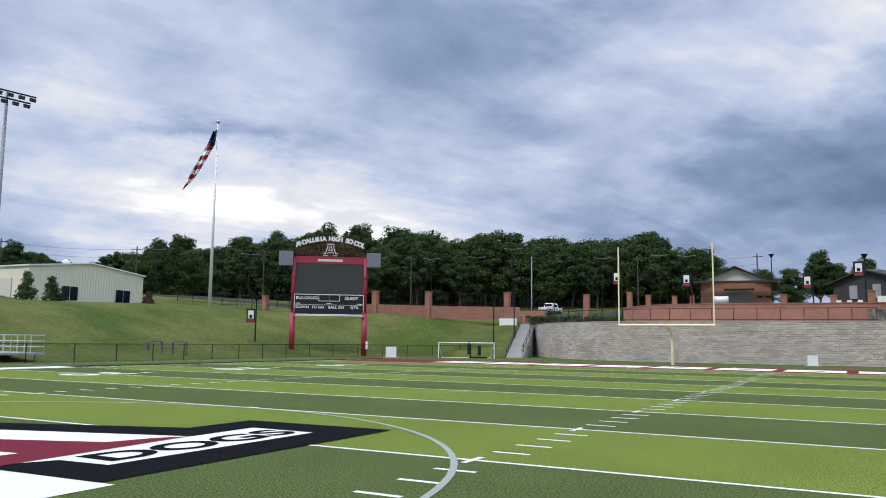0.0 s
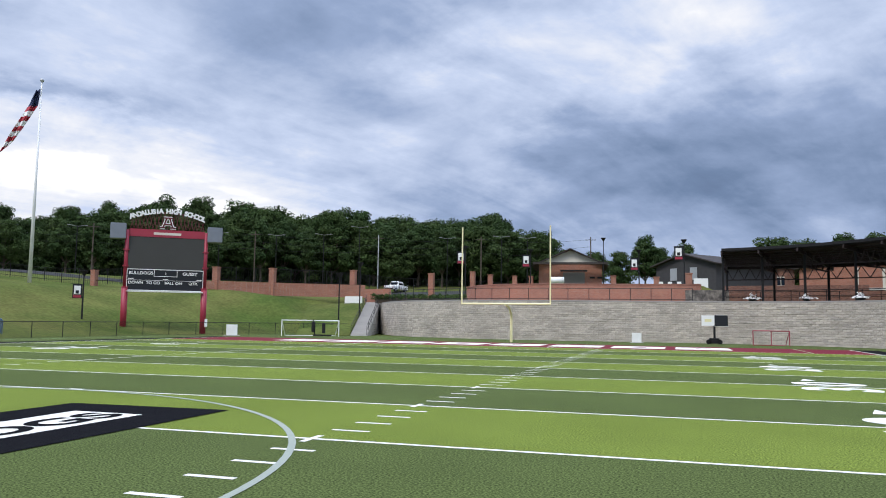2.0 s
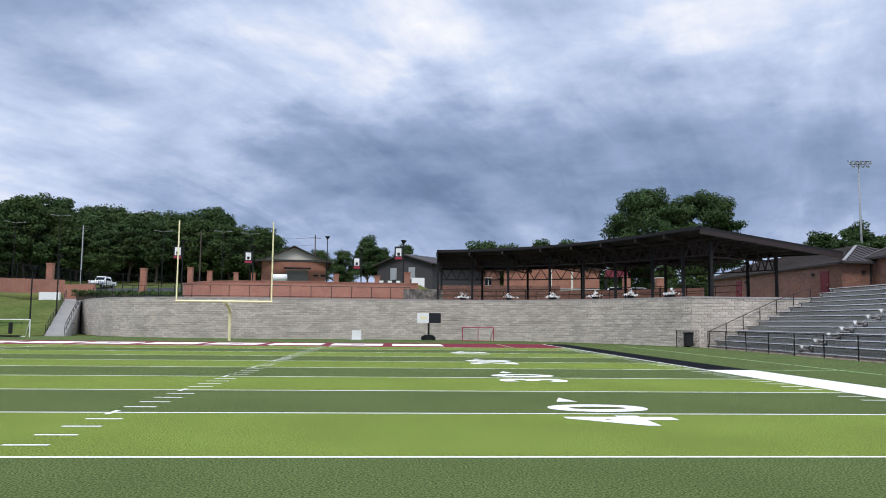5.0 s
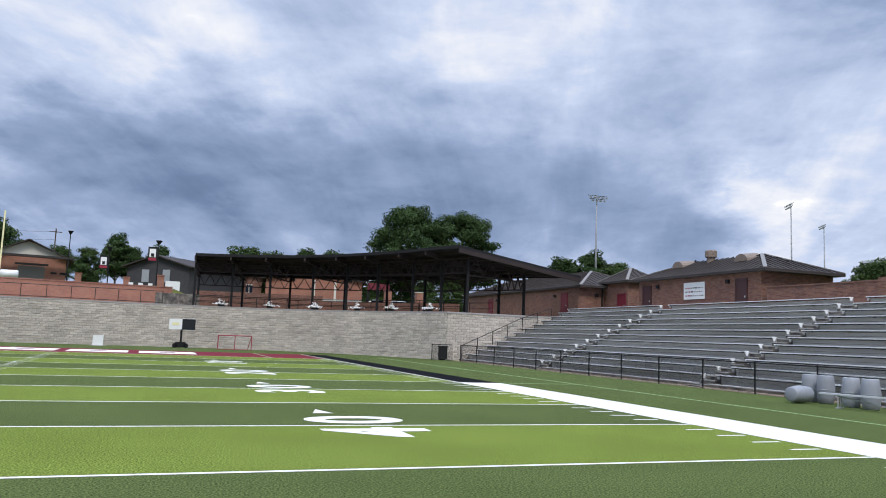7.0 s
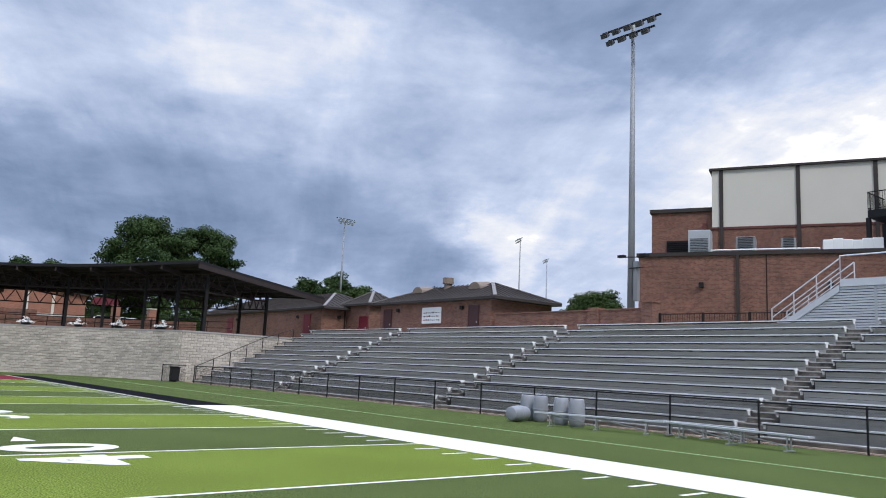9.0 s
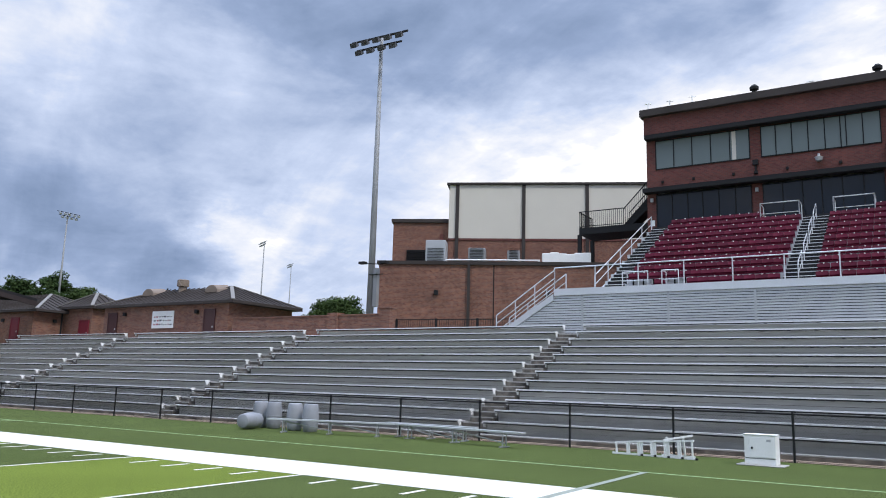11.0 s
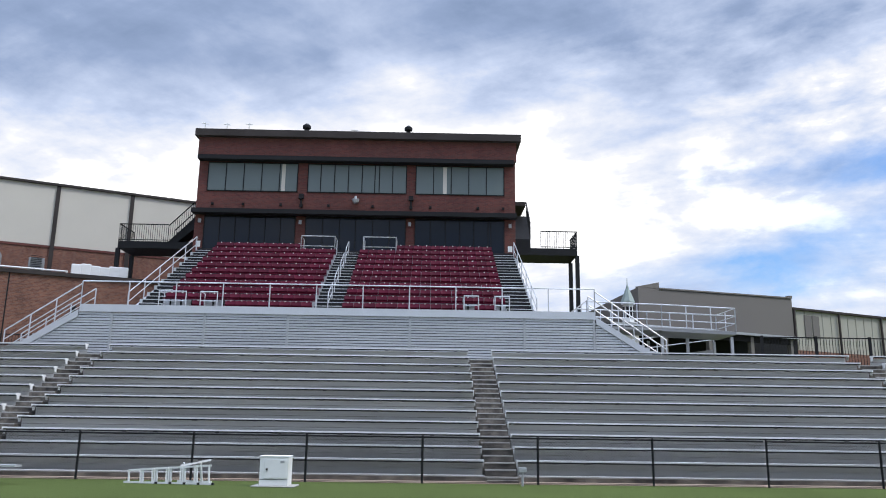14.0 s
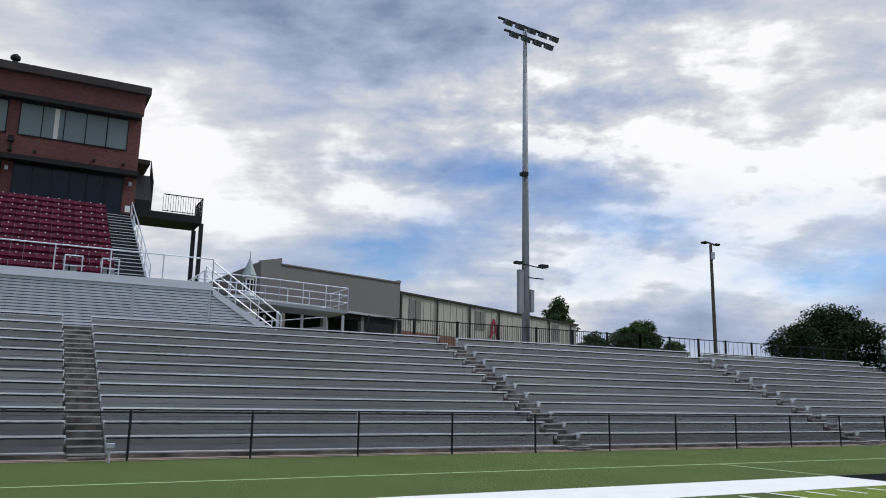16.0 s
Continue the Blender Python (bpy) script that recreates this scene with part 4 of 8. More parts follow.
def make_seats():
    pan, back, tag, foot = Geo(), Geo(), Geo(), Geo()
    w = 0.488
    pan.add([(-0.02, -w / 2, 0.40), (-0.02, w / 2, 0.40), (0.40, w / 2, 0.44), (0.40, -w / 2, 0.44), (-0.04, -w / 2, 0.455), (-0.04, w / 2, 0.455), (0.40, w / 2, 0.48), (0.40, -w / 2, 0.48)],
            [(0, 1, 2, 3)[::-1], (4, 5, 6, 7)[::-1], (0, 1, 5, 4)[::-1], (1, 2, 6, 5)[::-1], (2, 3, 7, 6)[::-1], (3, 0, 4, 7)[::-1]])
    cols = []
    for k in range(7):
        y = -w / 2 + w * k / 6
        bow = 0.42 + 0.05 * (1 - (2 * y / w) ** 2)
        top = 0.74 + 0.03 * (1 - abs(2 * y / w) ** 3)
        cols.append([(bow + 0.10, y, 0.45), (bow - 0.04, y, 0.585), (bow, y, top), (bow + 0.035, y, top), (bow + 0.14, y, 0.45)])
    back.add([p for c in cols for p in c], [(5 * k + a, 5 * k + b, 5 * k + 5 + b, 5 * k + 5 + a) for k in range(6) for a, b in ((0, 1), (1, 2), (2, 3), (3, 4), (4, 0))] + [(4, 3, 2, 1, 0), (30, 31, 32, 33, 34)])
    tag.box(0.445, -0.028, 0.738, 0.468, 0.028, 0.788)
    foot.box(0.30, -0.03, 0.0, 0.36, 0.03, 0.42)
    first = None
    rng = random.Random(7)
    blocks = [(6.90, 0.02), (-1.34, -8.84)]
    for i in range(SROWS):
        x, z = 48.35 + SRUN * i, DECK + SRISE * i + 0.012
        for hi, lo in blocks:
            n = round((hi - lo) / 0.50)
            pitch = (hi - lo) / n
            for k in range(n):
                y = hi - pitch * (k + 0.5) - 0.26
                if i == 10 and -3.6 < y < 1.8:
                    continue
                if i == 0 and (3.9 < y < 4.85 or 5.4 < y < 6.7 or -7.8 < y < -7.0 or y < -8.45):
                    continue
                m = pose(x + rng.uniform(-0.01, 0.01), y + 0.26, z, 0, 0, rng.uniform(-1.2, 1.2))
                if first is None:
                    first = thing("stadium_seat", "maroon plastic stadium seat with a white number tag", "seat", (0, 0, 0), "grandstand seats")
                    part("seat", pan, SEAT_RED, first)
                    part("backrest", back, SEAT_RED, first)
                    part("number_tag", tag, WHITE, first, "small white tag")
                    part("leg", foot, BLACK_STEEL, first)
                    first.matrix_basis = m
                else:
                    copy_thing(first, m)


make_seats()


# ---------------------------------------------------------------- press box
def window_row(parent, x, y_hi, y_lo, z0, z1, cuts, glass, frame_w=0.05):
    """A window facing the field: outer frame, mullions, and one pane between each pair."""
    win = part("window", Geo().box(x + 0.02, y_lo, z0, x + 0.06, y_hi, z1), BLACK_STEEL, parent, "dark framed window band")
    f = Geo()
    f.box(x - 0.05, y_lo, z0, x + 0.02, y_hi, z0 + frame_w)
    f.box(x - 0.05, y_lo, z1 - frame_w, x + 0.02, y_hi, z1)
    ys = [y_hi - (y_hi - y_lo) * c for c in cuts]
    for y in ys:
        f.box(x - 0.05, y - frame_w / 2, z0, x + 0.02, y + frame_w / 2, z1)
    part("window_frame", f, BLACK_STEEL, win)
    for a, b in zip(ys, ys[1:]):
        part("pane", Geo().box(x - 0.012, b + frame_w / 2, z0 + frame_w, x + 0.012, a - frame_w / 2, z1 - frame_w), glass, win)
    return win


def make_press_box():
    N, S, X, XB = 8.15, -10.62, BOXX, 66.0
    pb = thing("press_box", "two-storey dark red brick press box with tinted window bands", "press box", (BOXX + 4, -1.2, 3.9))
    piers = [(N, 7.60), (2.28, 1.70), (-4.17, -4.70), (-9.97, S)]
    for a, b in piers:
        part("pier", Geo().box(X, b, 3.9, X + 0.4, a, 17.9), BRICK_BOX, pb)
    for z0, z1 in ((13.35, 14.64), (16.40, 17.9)):
        part("brick_band", Geo().box(X + 0.004, -9.97, z0, X + 0.39, 7.6, z1), BRICK_BOX, pb)
    part("side_wall", Geo().box(X + 0.4, N - 0.3, 3.9, XB, N, 17.9), BRICK_BOX, pb)
    part("side_wall", Geo().box(X + 0.4, S, 3.9, XB, S + 0.3, 17.9), BRICK_BOX, pb)
    part("back_wall", Geo().box(XB, S, 3.9, XB + 0.3, N, 17.9), BRICK_BOX, pb)
    part("floor_slab", Geo().box(X + 0.4, S + 0.3, 13.4, XB, N - 0.3, 13.7), CONCRETE, pb)
    part("room_back", Geo().box(X + 3.4, S + 0.3, 10.5, X + 3.5, N - 0.3, 17.5), STUCCO, pb)
    part("parapet", Geo().box(X - 0.30, S - 0.05, 16.72, X - 0.002, N + 0.05, 17.86), BRICK_BOX, pb)
    part("roof_edge", Geo().box(X - 0.62, S - 0.30, 17.862, XB + 0.5, N + 0.22, 18.30), ROOF_METAL, pb, "dark bronze metal roof edge", bevel=0.02)
    part("upper_soffit", Geo().box(X - 0.55, S + 0.12, 16.46, X - 0.003, N - 0.02, 16.716), BLACK_STEEL, pb, "dark soffit ledge")
    part("lower_soffit", Geo().box(X - 0.62, S - 0.02, 13.18, X - 0.003, N + 0.08, 13.44), BLACK_STEEL, pb, "dark soffit ledge")
    window_row(pb, X, 7.58, 2.30, 14.64, 16.42, [0, 0.2, 0.4, 0.6, 0.8, 1], GLASS_UP)
    window_row(pb, X, 1.68, -4.15, 14.64, 16.42, [0, 0.13, 0.27, 0.41, 0.55, 0.68, 0.725, 0.86, 1], GLASS_UP)
    window_row(pb, X, -4.72, -9.95, 14.64, 16.42, [0, 0.2, 0.4, 0.6, 0.8, 1], GLASS_UP)
    window_row(pb, X, 7.58, 2.30, 10.6, 13.12, [0, 0.17, 0.34, 0.5, 0.67, 0.84, 1], GLASS)
    window_row(pb, X, 1.68, -4.15, 10.6, 13.12, [0, 0.17, 0.34, 0.5, 0.67, 0.84, 1], GLASS)
    window_row(pb, X, -4.72, -9.95, 10.6, 13.12, [0, 0.17, 0.34, 0.5, 0.66, 0.82, 0.85, 1], GLASS)
    for y in (3.13, -6.44):
        part("blind_strip", Geo().box(X - 0.022, y - 0.11, 14.7, X - 0.014, y + 0.11, 16.36), STUCCO, pb, "narrow pale blind behind glass")
    for y in (7.0, -5.0):
        part("room_light", Geo().box(X + 0.8, y - 1.2, 12.7, X + 0.95, y + 1.2, 12.75), WHITE, pb)
    # fixtures on the front
    for y in (2.0, -4.45):
        g = Geo().box(X - 0.22, y - 0.14, 14.22, X - 0.02, y + 0.14, 14.5)
        g.tube((X - 0.1, y, 14.25), (X - 0.1, y, 13.8), 0.05, 8)
        g.box(X - 0.18, y - 0.09, 13.72, X - 0.003, y + 0.09, 13.88)
        part("loudspeaker", g, BLACK_STEEL, pb, "small black loudspeaker")
    part("bullhorn", Geo().lathe([(0.05, -0.25), (0.16, -0.2), (0.22, 0.0), (0.08, 0.06), (0.06, 0.2)], (X - 0.25, -1.2, 14.2), 14), GALV, pb, "grey horn loudspeaker")
    for y in (7.2, 5.4, 3.2, 0.4, -2.2, -5.6, -8.4, -9.9):
        part("soffit_lamp", Geo().box(X - 0.1, y - 0.07, 13.78, X - 0.003, y + 0.07, 13.92), BLACK_STEEL, pb)
    for y in (7.85, 2.0, -4.4, -10.3):
        part("wall_lamp", Geo().box(X - 0.12, y - 0.08, 12.7, X - 0.003, y + 0.08, 12.92), GALV, pb)
    for y in (7.85, -10.3):
        part("notice", Geo().box(X - 0.02, y - 0.13, 11.25, X - 0.004, y + 0.13, 11.6), WHITE, pb, "small white notice")
    for y, s in ((7.9, 0.5), (6.6, 0.45), (5.3, 0.5), (-1.0, 0.2)):
        g = Geo().tube((X - 0.3, y, 18.3), (X - 0.3, y, 18.3 + s), 0.03, 6)
        g.tube((X - 0.3, y - 0.2, 18.3 + s * 0.8), (X - 0.3, y + 0.2, 18.3 + s * 0.9), 0.025, 6)
        part("antenna", g, WHITE, pb, "small white antenna")
    for y in (1.9, -4.2):
        part("roof_vent", Geo().lathe([(0.13, 0), (0.13, 0.25), (0.24, 0.3), (0.25, 0.45), (0.12, 0.58), (0.02, 0.6)], (X - 0.1, y, 18.3), 14), BLACK_STEEL, pb, "black turbine vent")
    part("rear_awning", Geo().box(60.2, S - 0.9, 14.7, 62.8, S, 14.95), ROOF_METAL, pb)
    part("rear_awning", Geo().box(60.2, N, 14.7, 62.8, N + 0.4, 14.95), ROOF_METAL, pb)
    # side balconies with open steel stairs
    for s, y0, y1 in ((-1, S, -14.5), (1, N, 12.75)):
        bal = thing("side_balcony", "black steel balcony with a barred railing and stair", "balcony", (60, (y0 + y1) / 2, 3.9))
        lo, hi = sorted((y0, y1))
        part("deck", Geo().box(58.9, lo, 11.3, 61.3, hi, 11.72), BLACK_STEEL, bal)
        bars = Geo()
        corners = [(58.9, y1, 11.72), (61.3, y1, 11.72)]
        inner = y0 + s * 1.7
        for a, b in (((58.95, inner, 11.72), (58.95, y1, 11.72)), ((58.95, y1, 11.72), (61.25, y1, 11.72))):
            a, b = Vector(a), Vector(b)
            n = int((b - a).length / 0.13)
            for i in range(n + 1):
                p = a.lerp(b, i / n)
                bars.bar(p, p + Vector((0, 0.0005, 1.05)), 0.02, 0.02)
            bars.bar(a + Vector((0, 0, 1.05)), b + Vector((0, 0, 1.05)), 0.05, 0.05)
            bars.bar(a + Vector((0, 0, 0.1)), b + Vector((0, 0, 0.1)), 0.04, 0.04)
        part("railing", bars, BLACK_STEEL, bal)
        for x in (59.0, 61.2):
            part("post", Geo().box(x - 0.11, y1 - 0.11, 3.9, x + 0.11, y1 + 0.11, 11.3), BLACK_STEEL, bal)
        # steep flight from the balcony up to the roof door
        if s < 0:
            st = Geo()
            a, b = sorted((y0 + s * 0.01, y0 + s * 1.1))
            st.add([(x, y, z) for y in (a, b) for x, z in ((59.05, 11.72), (61.4, 11.72), (61.4, 14.2), (60.9, 14.2), (59.05, 12.3))], [(0, 1, 2, 3, 4), (9, 8, 7, 6, 5)] + [(k, (k + 1) % 5, 5 + (k + 1) % 5, 5 + k) for k in range(5)])
            part("stair_flight", st, BLACK_STEEL, bal)
            for y in (a, b):
                g = Geo().bar((59.05, y, 13.3), (60.9, y, 15.1), 0.05, 0.05)
                for k in range(15):
                    x, z = 59.05 + 1.85 * k / 14, 12.3 + 1.85 * k / 14
                    g.bar((x, y, z), (x + 0.001, y, z + 1.0), 0.022, 0.022)
                part("stair_rail", g, BLACK_STEEL, bal, kind="stuff")
            shift(bal, 0.42)
            continue
        ya, yb, za, zb = y0 + s * 1.75, y0 + s * 0.03, 11.72, 13.5
        st = Geo()
        q = [(ya, za), (yb, zb), (yb, zb - 0.75), (ya - s * 0.55, za)]
        st.add([(x, y, z) for x in (59.05, 60.2) for y, z in q], [(0, 1, 2, 3), (7, 6, 5, 4), (0, 4, 5, 1), (1, 5, 6, 2), (2, 6, 7, 3), (3, 7, 4, 0)])
        part("stair_flight", st, BLACK_STEEL, bal)
        for k in range(8):
            t = (k + 0.5) / 8
            y, z = ya + (yb - ya) * t, za + (zb - za) * t
            part("stair_tread", Geo().box(59.0, min(y, y - s * 0.26), z + 0.02, 60.25, max(y, y - s * 0.26), z + 0.06), DARK_STEEL, bal)
        for x in (59.05, 60.2):
            g = Geo().bar((x, ya, za + 1.0), (x, yb, zb + 1.0), 0.05, 0.05)
            for k in range(15):
                t = k / 14
                y, z = ya + (yb - ya) * t, za + (zb - za) * t
                g.bar((x, y, z), (x, y + 0.001, z + 1.0), 0.022, 0.022)
            part("stair_rail", g, BLACK_STEEL, bal, kind="stuff")
        shift(bal, 0.42)
    shift(pb, 0.34)


make_press_box()


# ---------------------------------------------------------------- buildings behind the stands
def hip_roof(poly, z0, z1, over, shrink):
    """A standing-seam hip roof over a convex plan."""
    c = sum((Vector(p) for p in poly), Vector((0, 0))) / len(poly)
    out = [c + (Vector(p) - c) * (1 + over / (Vector(p) - c).length) for p in poly]
    top = [c + Vector(((p[0] - c.x) * sx, (p[1] - c.y) * sy)) for p, (sx, sy) in zip(poly, shrink)]
    k = len(poly)
    g = Geo()
    g.add([(p.x, p.y, z0 - 0.14) for p in out] + [(p.x, p.y, z0 + 0.04) for p in out] + [(p.x, p.y, z1) for p in top],
          [tuple(range(k))[::-1]] + [(i, (i + 1) % k, k + (i + 1) % k, k + i) for i in range(k)] + [(k + i, k + (i + 1) % k, 2 * k + (i + 1) % k, 2 * k + i) for i in range(k)] + [tuple(range(2 * k, 3 * k))])
    seams, hips = Geo(), []
    for i in range(k):
        a, b, ta, tb = out[i], out[(i + 1) % k], top[i], top[(i + 1) % k]
        n = int((b - a).length / 0.5)
        for j in range(1, n):
            t = j / n
            e = a.lerp(b, t)
            # run up the slope at right angles to the eave until the hip or ridge
            d = (b - a).normalized()
            inn = Vector((-d.y, d.x))
            if (c - e).dot(inn) < 0:
                inn = -inn
            run_top = (ta - a).dot(inn)
            la, lb = (e - a).dot(d), (b - e).dot(d)
            ha, hb = (ta - a).dot(d), (b - tb).dot(d)
            f = min(1.0, la / ha if ha > 0.01 else 1.0, lb / hb if hb > 0.01 else 1.0)
            q = e + inn * run_top * f
            seams.bar((e.x, e.y, z0 + 0.06), (q.x, q.y, z0 + 0.06 + (z1 - z0) * f), 0.035, 0.06)
        hips.append(Geo().bar((a.x, a.y, z0 + 0.07), (ta.x, ta.y, z1 + 0.05), 0.24, 0.06))
    return g, seams, hips


def brick_house(name, label, poly, z0, eave, ridge, over=0.6, shrink=None, mat=None):
    c = sum((Vector(p) for p in poly), Vector((0, 0))) / len(poly)
    h = thing(name, label, "building", (c.x, c.y, z0))
    n = len(poly)
    for i in range(n):
        a, b = poly[i], poly[(i + 1) % n]
        u = (Vector(b) - Vector(a)).normalized() * 0.301
        part("wall", Geo().slab((a[0] + u.x, a[1] + u.y), b, 0.3, z0, eave - 0.1), mat or BRICK, h)
    g, s, hp = hip_roof(poly, eave, ridge, over, shrink or [(0.35, 0.35)] * n)
    roof = part("roof", g, ROOF_METAL, h, "dark bronze standing-seam metal roof")
    part("roof_seams", s, ROOF_METAL, roof)
    for q in hp:
        part("hip_cap", q, HIP_PALE, roof, "pale bronze hip cap")
    return h


def wall_door(parent, x, y0, y1, z0, z1, mat, label):
    d = part("door", Geo().box(x - 0.06, y0, z0, x - 0.012, y1, z1), mat, parent, label)
    f = Geo().box(x - 0.09, y0 - 0.07, z0, x - 0.004, y0, z1 + 0.07).box(x - 0.09, y1, z0, x - 0.004, y1 + 0.07, z1 + 0.07).box(x - 0.09, y0, z1, x - 0.004, y1, z1 + 0.07)
    part("door_frame", f, mat, d)
    part("handle", Geo().box(x - 0.11, y0 + 0.07, z0 + 1.0, x - 0.062, y0 + 0.12, z0 + 1.12), GALV, d)


BASE_E = 3.9
conc = brick_house("concession_building", "low red brick concession building with a dark hip roof", [(48.0, 32.0), (53.8, 32.0), (53.8, 44.6), (48.0, 44.6)], BASE_E, 6.6, 7.95, 0.75, [(0.04, 0.54)] * 4)
wall_door(conc, 48.0, 33.2, 34.1, BASE_E, 6.05, DOOR_DARK, "dark maroon door")
wall_door(conc, 48.0, 43.1, 44.0, BASE_E, 6.05, DOOR_DARK, "dark maroon door")
for y in (31.95 + 2.9, 42.2):
    part("wall_lamp", Geo().box(47.82, y - 0.12, 5.85, 47.99, y + 0.12, 6.1), BLACK_STEEL, conc)
for y in (35.45, 42.0):
    g = Geo()
    arc = [(0.62 * math.cos(math.pi * k / 8), 0.5 * math.sin(math.pi * k / 8)) for k in range(9)]
    g.add([(49.5, y + a, 7.45 + h) for a, h in arc] + [(50.7, y + a, 7.6 + h) for a, h in arc], [tuple(range(9)), tuple(range(9, 18))[::-1], (0, 9, 17, 8)] + [(k, k + 1, k + 10, k + 9) for k in range(8)])
    part("roof_hood", g, HOOD, conc, "rounded brown roof vent hood")
part("flue", Geo().lathe([(0.3, 0.0), (0.3, 0.55), (0.42, 0.56), (0.42, 1.0), (0.33, 1.05)], (50.4, 39.4, 7.55), 12), HOOD, conc, "stubby brown roof flue")
part("vent_pipe", Geo().tube((53.0, 44.3, 6.6), (53.0, 44.3, 8.5), 0.06, 8), BLACK_STEEL, conc)
sign = thing("sponsor_board", "white board with rows of small dark marks on brick", "sign", (47.95, 38.1, 5.2))
part("panel", Geo().box(47.93, 37.1, 4.95, 47.985, 39.25, 6.1), WHITE, sign)
rngs = random.Random(5)
marks = [Geo(), Geo(), Geo()]
for r in range(3):
    y = 39.05
    while y > 37.35:
        w = rngs.uniform(0.07, 0.2)
        marks[rngs.randrange(3)].box(47.915, y - w, 5.15 + 0.26 * r, 47.928, y, 5.15 + 0.26 * r + rngs.uniform(0.06, 0.12))
        y -= w + rngs.uniform(0.08, 0.16)
for q, mt in zip(marks, (SIGN_BLACK, GREYWALL, RED_PAINT)):
    part("printed_mark", q, mt, sign, kind="stuff")

shift(conc, 0.35)
shift(sign, 0.35)
conc1 = brick_house("restroom_building", "red brick building with a long dark metal hip roof", [(48.0, 53.5), (56.0, 53.5), (56.0, 79.0), (48.0, 79.0)], 3.4, 6.65, 8.4, 0.7, [(0.03, 0.66)] * 4)
wall_door(conc1, 48.0, 55.4, 56.4, BASE_E, 6.0, DOOR_RED, "maroon door")
wall_door(conc1, 48.0, 71.4, 72.4, BASE_E, 6.0, DOOR_RED, "maroon door")
for y in (57.6, 70.2):
    part("wall_lamp", Geo().box(47.82, y - 0.12, 5.75, 47.99, y + 0.12, 6.0), BLACK_STEEL, conc1)
part("wall_lamp", Geo().box(49.6, 53.32, 5.75, 49.85, 53.49, 6.0), BLACK_STEEL, conc1)
part("downpipe", Geo().tube((50.3, 53.4, 3.9), (50.3, 53.4, 6.5), 0.06, 8), BLACK_STEEL, conc1)
tower = brick_house("ticket_tower", "square red brick tower with a pyramid roof", [(50.5, 49.8), (53.6, 49.8), (53.6, 53.45), (50.5, 53.45)], BASE_E, 7.0, 8.25, 0.6, [(0.05, 0.05)] * 4)
wall_door(tower, 50.5, 50.1, 51.2, BASE_E, 5.9, DOOR_RED, "maroon door")

shift(conc1, 0.35)
shift(tower, 0.35)
gw = thing("garden_wall", "red brick wall with a square end pier", "wall", (48.5, 25, BASE_E))
part("wall", Geo().box(48.0, 20.4, BASE_E, 48.3, 31.9, 5.42), BRICK, gw)
part("pier", Geo().box(47.85, 19.7, BASE_E, 48.55, 20.4, 5.75), BRICK, gw)
part("pier_cap", Geo().box(47.8, 19.65, 5.75, 48.6, 20.45, 5.83), BRICK, gw)
part("pier", Geo().box(47.85, 23.4, BASE_E, 48.55, 24.1, 5.6), BRICK, gw)
part("coping", Geo().box(47.96, 20.4, 5.421, 48.34, 31.9, 5.49), BRICK, gw)


def bar_fence(name, label, pts, h, z, step=0.13, post=2.4, double=False):
    """A black picket railing along plan points."""
    for a, b in zip(pts, pts[1:]):
        va, vb = Vector((*a, z)), Vector((*b, z))
        f = thing(name, label, "fence", tuple((va + vb) / 2), "black steel fences")
        n = max(1, round((vb - va).length / post))
        for i in range(n + 1):
            p = va.lerp(vb, i / n)
            part("post", Geo().box(p.x - 0.045, p.y - 0.045, z, p.x + 0.045, p.y + 0.045, z + h + 0.06), BLACK_STEEL, f)
        r = Geo()
        for hh in (h, 0.12) + ((h - 0.14,) if double else ()):
            r.bar(va + Vector((0, 0, hh)), vb + Vector((0, 0, hh)), 0.04, 0.045)
        part("rail", r, BLACK_STEEL, f)
        k = int((vb - va).length / step)
        pk = Geo()
        for i in range(k):
            p = va.lerp(vb, (i + 0.5) / k)
            pk.box(p.x - 0.008, p.y - 0.008, z + 0.1, p.x + 0.008, p.y + 0.008, z + h)
        part("picket_infill", pk, BLACK_STEEL, f, kind="stuff")


bar_fence("picket_fence", "black steel picket fence beside brick wall", [(48.4, 19.6), (49.5, 12.6)], 1.2, 3.95)
bar_fence("picket_fence", "black steel picket fence behind the bleachers", [(46.9, -19.6), (46.9, -36.0)], 1.35, 3.95)
bar_fence("picket_fence", "black steel picket fence behind the bleachers", [(46.9, -36.0), (46.9, -54.0)], 1.35, 3.95, step=0.4)


